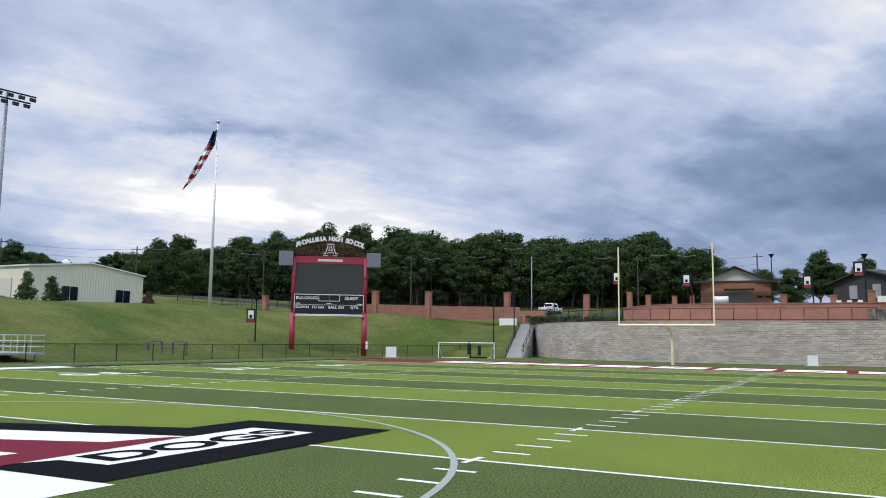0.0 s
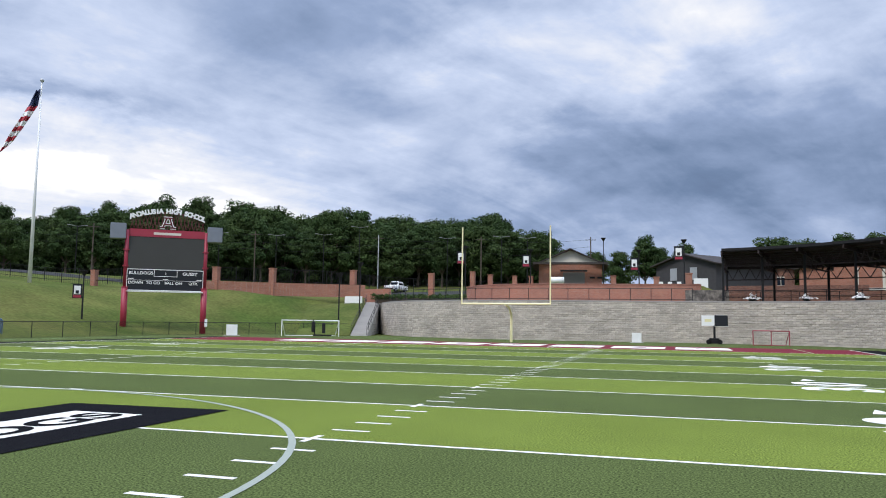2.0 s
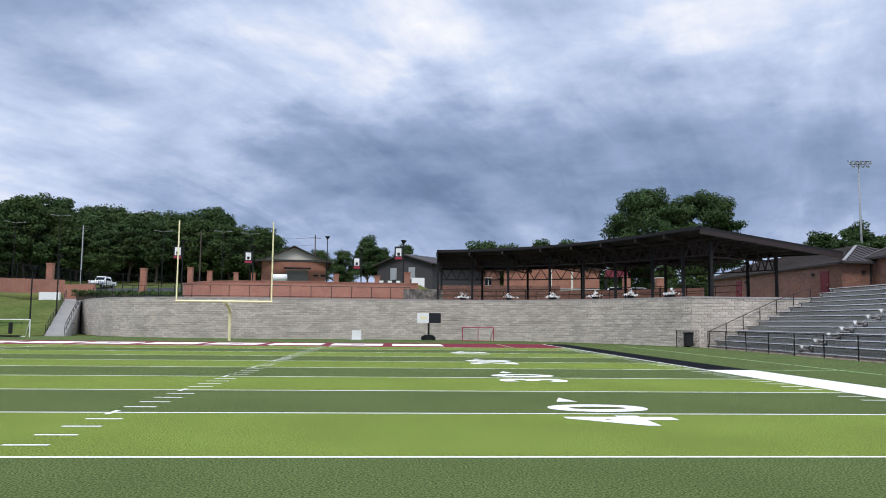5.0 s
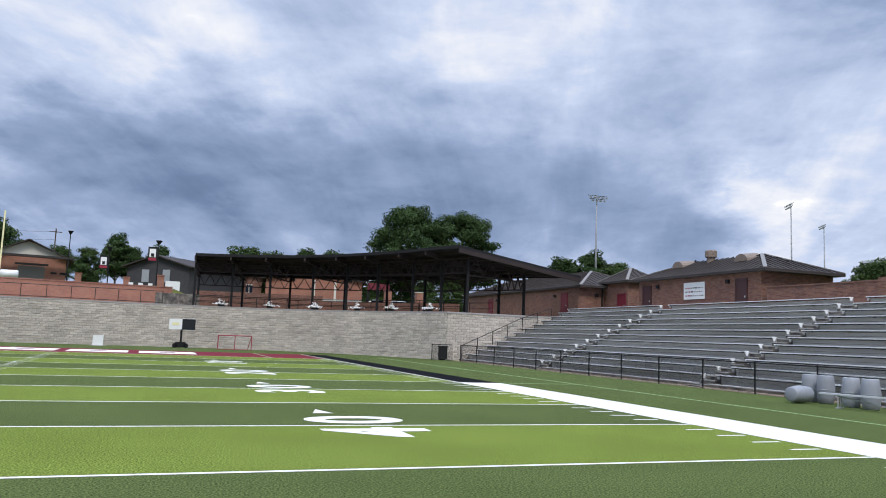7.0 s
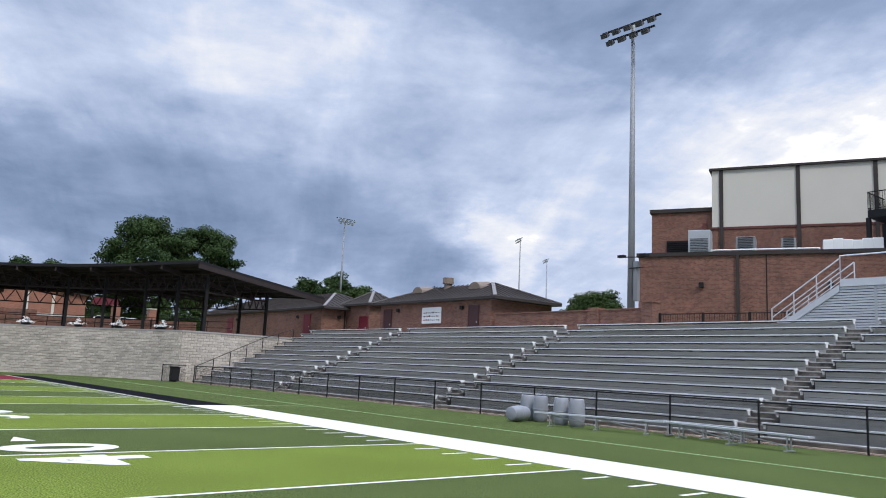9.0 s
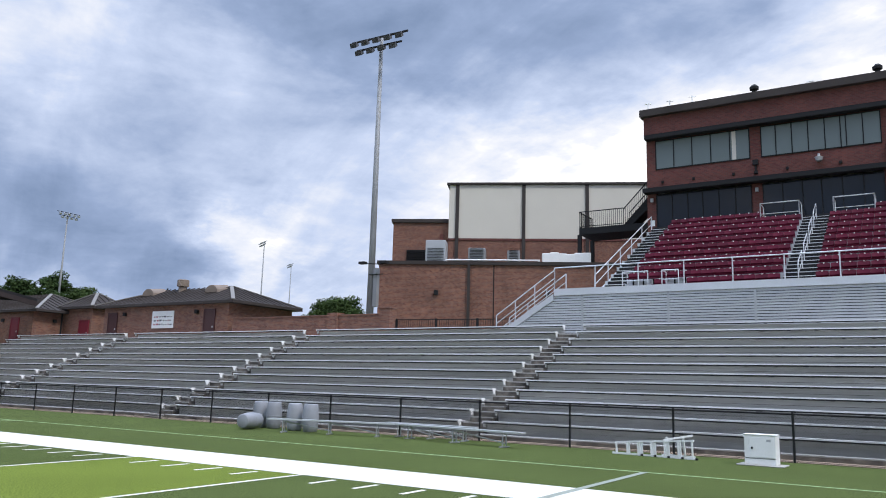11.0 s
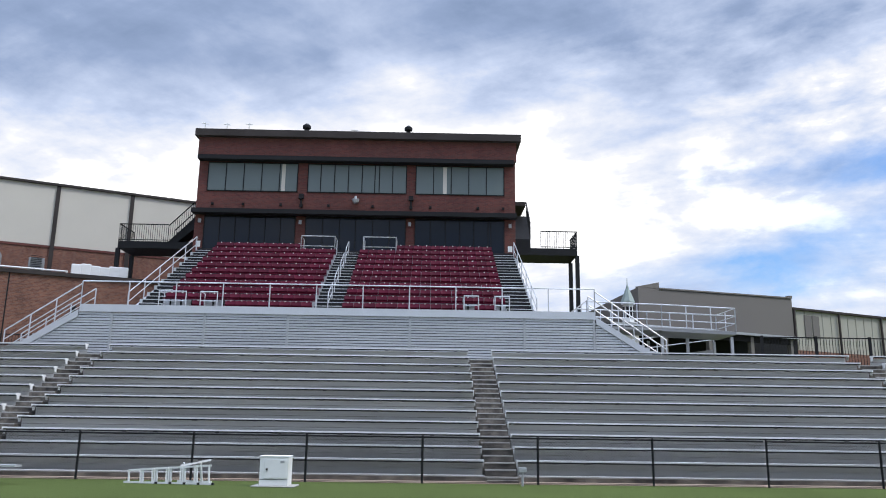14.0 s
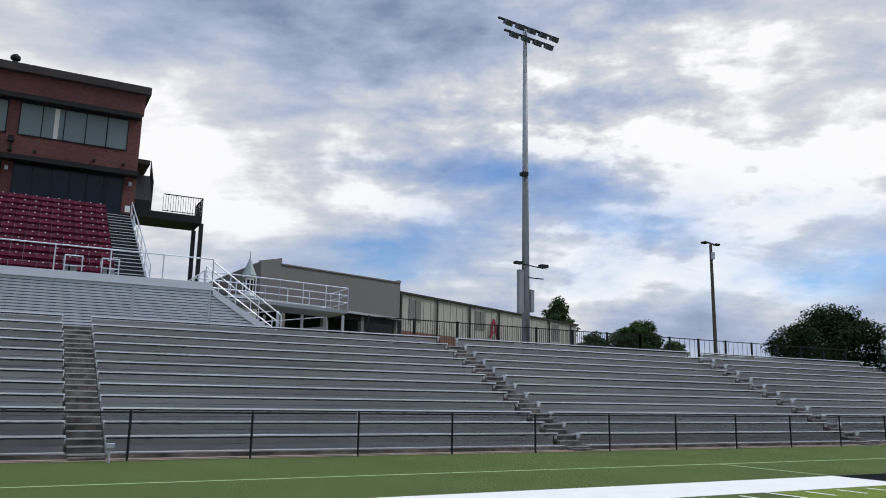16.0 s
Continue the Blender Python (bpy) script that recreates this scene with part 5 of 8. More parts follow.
def make_gym():
    gy = thing("gymnasium", "brick school gymnasium with pale stucco upper wall panels", "building", (66, 22, 3.9))
    # lower brick block, turned to the field by a quarter right angle
    lo_a, lo_b = (52.4, 23.95), (59.6, 8.65)
    d = (Vector(lo_b) - Vector(lo_a)).normalized()
    n = Vector((-d.y, d.x))
    if n.x < 0:
        n = -n
    L = (Vector(lo_b) - Vector(lo_a)).length

    def pt(u, v, base=lo_a):
        q = Vector(base) + d * u + n * v
        return (q.x, q.y)

    def blk(name, u0, u1, v0, v1, z0, z1, mat, label="", base=lo_a, bevel=0.0):
        pts = [pt(u0, v0, base), pt(u1, v0, base), pt(u1, v1, base), pt(u0, v1, base)]
        a = sum(pts[i][0] * pts[(i + 1) % 4][1] - pts[(i + 1) % 4][0] * pts[i][1] for i in range(4))
        return part(name, Geo().prism(pts if a > 0 else pts[::-1], z0, z1), mat, gy, label, bevel)

    blk("low_block", 0, L, 0, 12, 3.9, 9.1, BRICK)
    blk("roof_edge", -0.12, L, -0.12, 12.1, 9.101, 9.32, ROOF_METAL, "dark metal roof edge")
    for u in (7.2,):
        blk("expansion_joint", u, u + 0.07, -0.006, 0.02, 3.9, 9.1, BLACK_STEEL)
    blk("downpipe", 5.6, 5.78, -0.14, -0.01, 3.9, 9.1, ROOF_METAL)
    for u in (3.55, 10.4):
        blk("wall_lamp", u, u + 0.25, -0.2, -0.01, 7.2, 7.5, BLACK_STEEL)
    up = (66.8, 27.75)
    blk("gym_wall", 0, 34, 0, 22, 3.9, 13.42, BRICK, base=up)
    blk("stucco_panel", 0.0, 34, -0.03, 22, 13.6, 18.1, STUCCO, "pale stucco wall", base=up)
    blk("belt_course", -0.03, 34.0, -0.05, 22.05, 13.42, 13.6, BRICK_BOX, base=up)
    blk("roof_edge", -0.2, 34.2, -0.2, 22.2, 18.101, 18.27, ROOF_METAL, "dark metal roof edge", base=up)
    for u in (0.55, 6.0, 11.1, 16.2, 21.3, 26.4):
        blk("pilaster_strip", u, u + 0.28, -0.12, -0.035, 9.3, 18.1, ROOF_METAL, "dark downpipe strip", base=up)
    side = (64.9, 32.05)
    blk("stage_block", 0, 4.9, 0.4, 14, 3.9, 15.0, BRICK, base=side)
    blk("roof_edge", -0.15, 5.0, 0.25, 14.1, 15.001, 15.3, ROOF_METAL, base=side)
    lou = blk("louvre", 1.2, 3.4, 0.3, 0.39, 11.4, 12.7, BLACK_STEEL, "dark louvred vent", base=side)
    for k in range(8):
        blk("slat", 1.25, 3.35, 0.22, 0.31, 11.45 + k * 0.155, 11.5 + k * 0.155, DARK_STEEL, base=side)
    blk("duct", 3.95, 4.25, 0.1, 0.39, 13.4, 14.0, BRICK_BOX, base=side)
    # machines on the low roof
    for u0, u1, z1, mat, lab in ((2.75, 4.05, 10.9, GALV, "grey rooftop air-conditioning unit"), (5.5, 6.6, 10.4, MAST_GREY, "grey condenser unit"), (8.0, 8.8, 10.25, MAST_GREY, "small grey rooftop unit")):
        ac = thing("air_conditioner", lab + " on a flat roof", "air conditioner", (*pt((u0 + u1) / 2, 1.8), 9.32))
        pts = [pt(u0, 1.2), pt(u1, 1.2), pt(u1, 2.4), pt(u0, 2.4)]
        a = sum(pts[i][0] * pts[(i + 1) % 4][1] - pts[(i + 1) % 4][0] * pts[i][1] for i in range(4))
        part("casing", Geo().prism(pts if a > 0 else pts[::-1], 9.4, z1), mat, ac, bevel=0.03)
        gr = Geo()
        for k in range(9):
            q0, q1 = pt(u0 + 0.12, 1.18), pt(u1 - 0.12, 1.18)
            gr.bar((*q0, 9.55 + k * 0.1), (*q1, 9.55 + k * 0.1), 0.03, 0.025)
        part("grille", gr, DARK_STEEL, ac)
        fp = Geo()
        for u in (u0 + 0.1, u1 - 0.1):
            fp.bar((*pt(u, 1.25), 9.36), (*pt(u, 2.35), 9.36), 0.1, 0.08)
        part("skids", fp, BLACK_STEEL, ac)
    pipe = Geo().path([(*pt(4.2, 0.35), 9.33), (*pt(4.2, 0.35), 9.47), (*pt(10.0, 0.35), 9.47), (*pt(10.0, 0.35), 9.33)], 0.05, 8)
    part("roof_pipe", pipe, WHITE, gy, "white pipe along the roof edge")
    tarp = thing("wrapped_bundle", "white plastic-wrapped bundle on a flat roof", "bundle", (*pt(11.7, 2), 9.32))
    g = Geo()
    for k in range(6):
        u0 = 10.2 + 0.5 * k
        h = 10.1 + 0.06 * math.sin(k * 1.7)
        pts = [pt(u0, 1.2), pt(u0 + 0.55, 1.2), pt(u0 + 0.55, 2.8), pt(u0, 2.8)]
        a = sum(pts[i][0] * pts[(i + 1) % 4][1] - pts[(i + 1) % 4][0] * pts[i][1] for i in range(4))
        part("wrapped_board", Geo().prism(pts if a > 0 else pts[::-1], 9.325, h), WHITE, tarp, bevel=0.05)


make_gym()


def make_south_building():
    b = thing("school_wing", "long taupe and beige metal-sided school wing", "building", (78, -40, 3.9))
    a0 = (66.0, -17.6)
    d = Vector((14.0, -30.0)).normalized()
    n = Vector((-d.y, d.x))

    def pt(u, v):
        q = Vector(a0) + d * u + n * v
        return (q.x, q.y)

    def blk(name, u0, u1, v0, v1, z0, z1, mat, label="", parent=b):
        pts = [pt(u0, v0), pt(u1, v0), pt(u1, v1), pt(u0, v1)]
        a = sum(pts[i][0] * pts[(i + 1) % 4][1] - pts[(i + 1) % 4][0] * pts[i][1] for i in range(4))
        if a < 0:
            pts = pts[::-1]
            z0, z1 = [q[::-1] if isinstance(q, list) else q for q in (z0, z1)]
        return part(name, Geo().prism(pts, z0, z1), mat, parent, label)

    u1 = 17.75
    blk("taupe_wall", 2.5, u1, 0, 8, 3.9, [10.9, 11.3, 9.8, 9.4], GREYWALL, "taupe siding")
    blk("roof_edge", 4.4, u1 - 0.3, -0.08, 0.3, [10.9, 11.28, 11.28, 10.9], [11.0, 11.38, 11.38, 11.0], GREYWALL)
    blk("end_upstand", u1 - 0.3, u1, -0.08, 0.3, 11.28, 11.5, GREYWALL)
    blk("raised_parapet", 2.5, 4.4, 0.0, 0.3, 10.901, [10.95, 11.4, 11.4, 10.95], GREYWALL)
    blk("beige_wall", u1, u1 + 33, 0.15, 16, 3.9, 10.45, BEIGE, "beige ribbed siding")
    blk("brick_base", u1, u1 + 33, 0.05, 0.149, 3.9, 7.3, BRICK, "red brick lower wall")
    blk("roof_edge", u1, u1 + 33.3, -0.05, 16.1, 10.451, 10.62, ROOF_METAL)
    for k in range(7):
        u = u1 + 0.05 + k * 5.2
        blk("downpipe", u, u + 0.14, -0.08, 0.045, 3.9, 10.45, ROOF_METAL)
    for u in (u1 + 1.4, u1 + 11.6, u1 + 27):
        for q in (0, 0.9):
            blk("louvre", u + q, u + q + 0.75, 0.08, 0.14, 8.3, 10.1, GREYWALL, "grey louvre")
    for k in range(33):
        blk("siding_rib", u1 + 0.5 + k, u1 + 0.56 + k, 0.11, 0.149, 7.3, 10.45, BEIGE)
    # lean-to with open bays at the taupe wall's foot
    blk("lean_to_roof", -3, u1 - 4.5, -4.0, 0.0, [7.45, 7.45, 7.9, 7.9], [7.6, 7.6, 8.1, 8.1], DARK_STEEL)
    blk("lean_to_gutter", -3, u1 - 4.5, -4.12, -4.002, 7.5, 7.66, GALV, "pale metal gutter")
    for k in range(5):
        u = -2.6 + k * 3.8
        blk("lean_to_post", u, u + 0.3, -3.85, -3.55, 3.9, 7.44, GREYWALL)
    blk("lean_to_beam", -3, u1 - 4.5, -3.82, -3.6, 7.1, 7.44, DARK_STEEL)
    blk("lean_to_back", -3, u1, -0.2, -0.01, 3.9, 7.9, BLACK_STEEL)
    # red letter on the siding
    u = u1 + 14.6
    la = thing("letter_sign", "red block letter mounted on beige siding", "sign", (*pt(u, 0), 8))
    g = Geo()
    for s in (-1, 1):
        p0, p1 = pt(u + s * 0.65, -0.1), pt(u + s * 0.06, -0.1)
        g.bar((*p0, 7.6), (*p1, 9.5), 0.12, 0.2)
    g.bar((*pt(u - 0.4, -0.1), 8.2), (*pt(u + 0.4, -0.1), 8.2), 0.12, 0.18)
    part("letter", g, RED_PAINT, la)
    # small cupola far behind
    cx, cy = 62.6, -17.95
    cu = thing("cupola_tower", "small white cupola with a pale copper-green roof", "cupola", (cx, cy, 3.9))
    part("tower", Geo().box(cx - 0.5, cy - 0.5, 3.9, cx + 0.5, cy + 0.5, 7.3), STUCCO, cu, bevel=0.03)
    part("base_moulding", Geo().lathe([(0.58, 0), (0.58, 0.14), (0.48, 0.2), (0.48, 0.42), (0.54, 0.46), (0.54, 0.52)], (cx, cy, 7.301), 8), WHITE, cu)
    part("lantern", Geo().lathe([(0.38, 0), (0.38, 0.18), (0.34, 0.18), (0.34, 1.15), (0.44, 1.15), (0.44, 1.28)], (cx, cy, 7.82), 8), WHITE, cu)
    for i in range(8):
        a = math.pi * (2 * i + 1) / 8
        x, y = cx + 0.27 * math.cos(a), cy + 0.27 * math.sin(a)
        part("arch_opening", Geo().box(x - 0.08, y - 0.08, 8.1, x + 0.08, y + 0.08, 8.8), BLACK_STEEL, cu)
    part("roof", Geo().lathe([(0.48, 0), (0.31, 0.4), (0.13, 0.85), (0.03, 1.15), (0.015, 1.6)], (cx, cy, 9.1), 8), COPPER, cu)


COPPER = material("green_copper", (0.27, 0.33, 0.30), 0.6, var=0.15)
make_south_building()


# ---------------------------------------------------------------- canopy over the plaza
def make_canopy():
    ca = thing("plaza_canopy", "long dark steel canopy on trussed posts", "canopy", (26, 68, WALL_TOP))
    line = [p for p in WALL if p[0] > 16.6]
    # front edge follows the wall, back edge lies twelve metres behind
    f, bk = offset(line, 0.2), offset(line, 11.2)
    ZB = 7.3
    n_l = len(line) - 1
    bk[-1] = (47.8, 53.3)
    f[-1] = (35.3, 50.4)
    ZFS = [8.2 + 0.52 * i / n_l for i in range(n_l + 1)]
    g = Geo()
    for a, b, z in zip(f, bk, ZFS):
        g.v += [(*a, z), (*b, ZB), (*b, ZB + 0.14), (*a, z + 0.14)]
    g.f = [(4 * i + k, 4 * i + (k + 1) % 4, 4 * i + 4 + (k + 1) % 4, 4 * i + 4 + k) for i in range(n_l) for k in range(4)] + [(3, 2, 1, 0), tuple(4 * n_l + k for k in range(4))]
    part("roof_sheet", g, DARK_STEEL, ca)
    pur = Geo()
    for k in range(1, 9):
        o = [tuple(Vector(a).lerp(Vector(b), k / 9)) for a, b in zip(f, bk)]
        zz = [z - (z - ZB) * k / 9 - 0.09 for z in ZFS]
        idx = list(range(0, n_l, 4)) + [n_l]
        for a, b in zip(idx, idx[1:]):
            pur.bar((*o[a], zz[a]), (*o[b], zz[b]), 0.08, 0.18)
    part("purlin_grid", pur, CANOPY_BROWN, ca, kind="stuff")
    for o, zs in ((f, ZFS), (bk, [ZB] * (n_l + 1))):
        ed = Geo()
        for i in range(n_l):
            ed.bar((*o[i], zs[i]), (*o[i + 1], zs[i + 1]), 0.1, 0.18)
        part("roof_edge", ed, BLACK_STEEL, ca)
    part("roof_edge", Geo().bar((*f[-1], ZFS[-1]), (*bk[-1], ZB), 0.1, 0.18), BLACK_STEEL, ca)
    n = 9
    cols = []
    for k in range(n):
        i = min(len(line) - 1, round(k * (len(line) - 1) / (n - 1)))
        a, b = offset(line, 2.2)[i], offset(line, 9.6)[i]
        fa, bb = f[i], bk[i]
        cols.append((a, b))
        for q in (a, b):
            part("post", Geo().box(q[0] - 0.1, q[1] - 0.1, WALL_TOP - 0.02, q[0] + 0.1, q[1] + 0.1, 7.9), BLACK_STEEL, ca)
        r = Geo()
        r.bar((*fa, ZFS[i] - 0.25), (*bb, ZB - 0.25), 0.14, 0.34)
        r.bar((*a, 6.7), (*b, 6.7), 0.1, 0.12)
        for s in range(4):
            p, q = Vector(a).lerp(Vector(b), s / 4), Vector(a).lerp(Vector(b), (s + 0.5) / 4)
            w = Vector(a).lerp(Vector(b), (s + 1) / 4)
            r.bar((p.x, p.y, 6.7), (q.x, q.y, 8.1), 0.07, 0.07)
            r.bar((q.x, q.y, 8.1), (w.x, w.y, 6.7), 0.07, 0.07)
        part("rafter_truss", r, CANOPY_BROWN, ca)
    for row in (0, 1):
        for (p, q) in zip(cols, cols[1:]):
            a, b = Vector(p[row]), Vector(q[row])
            t = Geo()
            zl, zh = (6.9, 8.1) if row == 0 else (6.05, 7.15)
            t.bar((a.x, a.y, zl), (b.x, b.y, zl), 0.09, 0.1)
            t.bar((a.x, a.y, zh), (b.x, b.y, zh), 0.09, 0.1)
            m = 4
            for s in range(m):
                c0, c1, c2 = a.lerp(b, s / m), a.lerp(b, (s + 0.5) / m), a.lerp(b, (s + 1) / m)
                t.bar((c0.x, c0.y, zh), (c1.x, c1.y, zl), 0.07, 0.07)
                t.bar((c1.x, c1.y, zl), (c2.x, c2.y, zh), 0.07, 0.07)
            part("edge_truss", t, CANOPY_BROWN, ca)
    for d in (3.2, 6.5):
        o = offset(line, d)[::4]
        g = Geo()
        for a, b in zip(o, o[1:]):
            g.tube((*a, WALL_TOP + 1.05), (*b, WALL_TOP + 1.05), 0.03, 6)
            g.tube((*a, WALL_TOP + 0.55), (*b, WALL_TOP + 0.55), 0.025, 6)
            g.tube((*a, WALL_TOP - 0.02), (*a, WALL_TOP + 1.05), 0.03, 6)
        pr = thing("plaza_railing", "black tube railing under the canopy", "railing", (*o[len(o) // 2], WALL_TOP), "plaza railings")
        part("rail", g, BLACK_STEEL, pr, kind="stuff")


make_canopy()


# ---------------------------------------------------------------- lamps, fences, posts
LAMP_GREY = material("dark_grey_lamp_housing", (0.05, 0.05, 0.055), 0.55, var=0.2)


def light_mast(at, z0, top, across, lamp=None, boxes=True, label="tall galvanised floodlight mast with two lamp bars"):
    x, y = at
    m = thing("light_mast", label, "floodlight", (x, y, z0), "floodlight masts")
    part("pole", Geo().tube((x, y, z0), (x, y, top + 0.4), 0.23, 14, 0.11), MAST_GREY, m, smooth=True)
    ax = Vector((math.cos(radians(across)), math.sin(radians(across)), 0))
    face = Vector((ax.y, -ax.x, 0))
    if face.dot(Vector((0 - x, 0 - y, 0))) < 0:
        face = -face
    for row, (n, dz) in enumerate(((5, 0.28), (4, -0.32))):
        w = n * 0.42
        a, b = Vector((x, y, top + dz)) - ax * w, Vector((x, y, top + dz)) + ax * w
        part("cross_bar", Geo().bar(a + face * 0.25, b + face * 0.25, 0.1, 0.1), BLACK_STEEL, m)
        for i in range(n):
            c = a.lerp(b, (i + 0.5) / n) + face * 0.45 + Vector((0, 0, -0.28))
            fix = Geo()
            u, f2 = ax * 0.3, (face * 0.9 + Vector((0, 0, -0.45))).normalized()
            v = f2.cross(ax).normalized()
            if v.z < 0:
                v = -v
            p0, p1 = c - f2 * 0.18, c + f2 * 0.28
            vs = [p0 + ax * i2 * 0.13 + v * j2 * 0.07 for i2, j2 in ((-1, -1), (1, -1), (1, 1), (-1, 1))] + [p1 + ax * i2 * 0.23 + v * j2 * 0.15 for i2, j2 in ((-1, -1), (1, -1), (1, 1), (-1, 1))]
            fix.add(vs, [(0, 3, 2, 1), (4, 5, 6, 7), (0, 1, 5, 4), (1, 2, 6, 5), (2, 3, 7, 6), (3, 0, 4, 7)])
            fix.tube(c + Vector((0, 0, 0.05)), c + Vector((0, 0, 0.3)) - face * 0.15, 0.03, 6)
            part("floodlight", fix, lamp or LAMP_GREY, m)
    if boxes:
        tall, low = (0.36, -0.34) if y < 0 else (-0.4, None)
        part("control_cabinet", Geo().box(x - 0.16, y + tall - 0.15, z0 + 2.2, x + 0.1, y + tall + 0.15, z0 + 4.5), MAST_GREY, m, "grey control cabinet", bevel=0.02)
        if low:
            part("control_cabinet", Geo().box(x - 0.14, y + low - 0.12, z0 + 2.3, x + 0.1, y + low + 0.12, z0 + 3.5), MAST_GREY, m, "grey control cabinet", bevel=0.02)
        arm = Geo().bar((x - 0.2, y - 1.0, z0 + 4.68), (x - 0.2, y + 0.7, z0 + 4.82), 0.05, 0.05)
        arm.box(x - 0.3, y + 0.35, z0 + 4.78, x, y + 0.78, z0 + 4.92)
        arm.box(x - 0.35, y - 1.25, z0 + 4.72, x, y - 0.8, z0 + 4.88)
        arm.bar((x - 0.2, y - 1.0, z0 + 4.1), (x - 0.2, y, z0 + 4.1), 0.05, 0.05)
        part("side_floodlight", arm, BLACK_STEEL, m)
        if y < 0:
            part("side_floodlight", Geo().box(x - 0.45, y + 0.1, z0 + 9.6, x - 0.1, y + 0.45, z0 + 9.8).bar((x - 0.2, y, z0 + 9.6), (x - 0.2, y + 0.4, z0 + 9.7), 0.05, 0.05), BLACK_STEEL, m)
    return m


light_mast((50.0, 22.7), 3.9, 22.7, 92)
light_mast((47.6, -28.8), 3.9, 21.9, 96)
for az, dist, z0, top, across in ((-31.8, 147, 5.0, 29.0, 0), (-44.9, 190, 5.0, 34.4, 66), (-46.9, 240, 5.0, 36.8, 66)):
    light_mast(polar(az, dist), z0, top, across, boxes=False, lamp=GALV, label="distant galvanised floodlight mast")
light_mast(polar(58.4, 68), 0.6, 20.3, 80, boxes=False)


def chain_mesh(length, h, r=0.0035, pitch=0.075):
    """One bay of chain-link: two sets of slanting wires, from y=0 to y=length."""
    g = Geo()
    n = int((length + h) / pitch)
    for s in (1, -1):
        for i in range(n):
            c = i * pitch - h if s > 0 else i * pitch
            y0, y1, z0, z1 = c, c + s * h, 0.0, h
            for _ in (0,):
                if s > 0:
                    if y0 < 0:
                        z0, y0 = z0 - y0, 0.0
                    if y1 > length:
                        z1, y1 = z1 - (y1 - length), length
                else:
                    if y0 > length:
                        z0, y0 = z0 + (y0 - length), length
                    if y1 < 0:
                        z1, y1 = z1 + y1, 0.0
            if z1 - z0 < 0.02:
                continue
            dx = 0.002 * s
            ny, nz = r * 0.7, -r * 0.7 * s
            g.add([(dx, y0 - ny, z0 - nz), (dx, y0 + ny, z0 + nz), (dx, y1 + ny, z1 + nz), (dx, y1 - ny, z1 - nz)], [(0, 1, 2, 3)])
    return g


def chain_fence(pts, label, h=1.2, pitch=0.075, wire=0.0035, z=None):
    bays = {}
    for a, b in zip(pts, pts[1:]):
        va, vb = Vector(a), Vector(b)
        L = (vb - va).length
        za = z(a) if z else 0.0
        ang = math.degrees(math.atan2(-(vb - va).x, (vb - va).y))
        m = pose(va.x, va.y, za, 0, 0, ang)
        key = round(L, 1)
        if key not in bays:
            bay = thing("fence_bay", label, "fence", (0, 0, 0), "chain-link fence bays")
            part("post", Geo().tube((0, 0, -0.05), (0, 0, h + 0.02), 0.032, 8), BLACK_STEEL, bay)
            part("top_rail", Geo().tube((0, 0, h - 0.02), (0, L, h - 0.02), 0.024, 8), BLACK_STEEL, bay)
            part("bottom_wire", Geo().tube((0, 0, 0.04), (0, L, 0.04), 0.006, 5), BLACK_STEEL, bay)
            part("chain_link", chain_mesh(L, h - 0.03, wire, pitch), BLACK_STEEL, bay, "black coated chain-link mesh")
            bay.matrix_basis = m
            bays[key] = bay
        else:
            copy_thing(bays[key], m)


FX = 34.9
chain_fence([(FX, -2.12 + (2.97 if k < 17 else 3.05) * (17 - k)) for k in range(34)], "black chain-link fence bay along the sideline turf")
chain_fence(FENCE_W[22:], "black chain-link fence bay at the foot of a grassy bank", pitch=0.15, wire=0.005)
chain_fence([(33.4, 50.4), (34.9, 49.9)], "black chain-link fence bay beside the block wall")


def make_goalpost():
    gp = thing("goalpost", "yellow football goalpost with a curved gooseneck base", "goalpost", (0, 57.2, 0))
    y = 54.86
    part("crossbar", Geo().tube((-3.62, y, 3.05), (3.62, y, 3.05), 0.075, 12), YELLOW, gp)
    for x in (-3.56, 3.56):
        part("upright", Geo().tube((x, y, 3.05), (x, y, 9.2), 0.055, 10), YELLOW, gp)
    pts = [(0, 57.2, 0)] + [(0, 57.2, 1.9)] + [(0, 57.2 - 2.3 * (1 - math.cos(a)), 1.9 + 1.08 * math.sin(a)) for a in [radians(15 * k) for k in range(1, 7)]]
    part("gooseneck", Geo().path(pts, 0.11, 12), YELLOW, gp)
    part("ribbon", Geo().box(-3.62, y - 0.01, 7.2, -3.50, y + 0.01, 7.6), WHITE, gp)


make_goalpost()


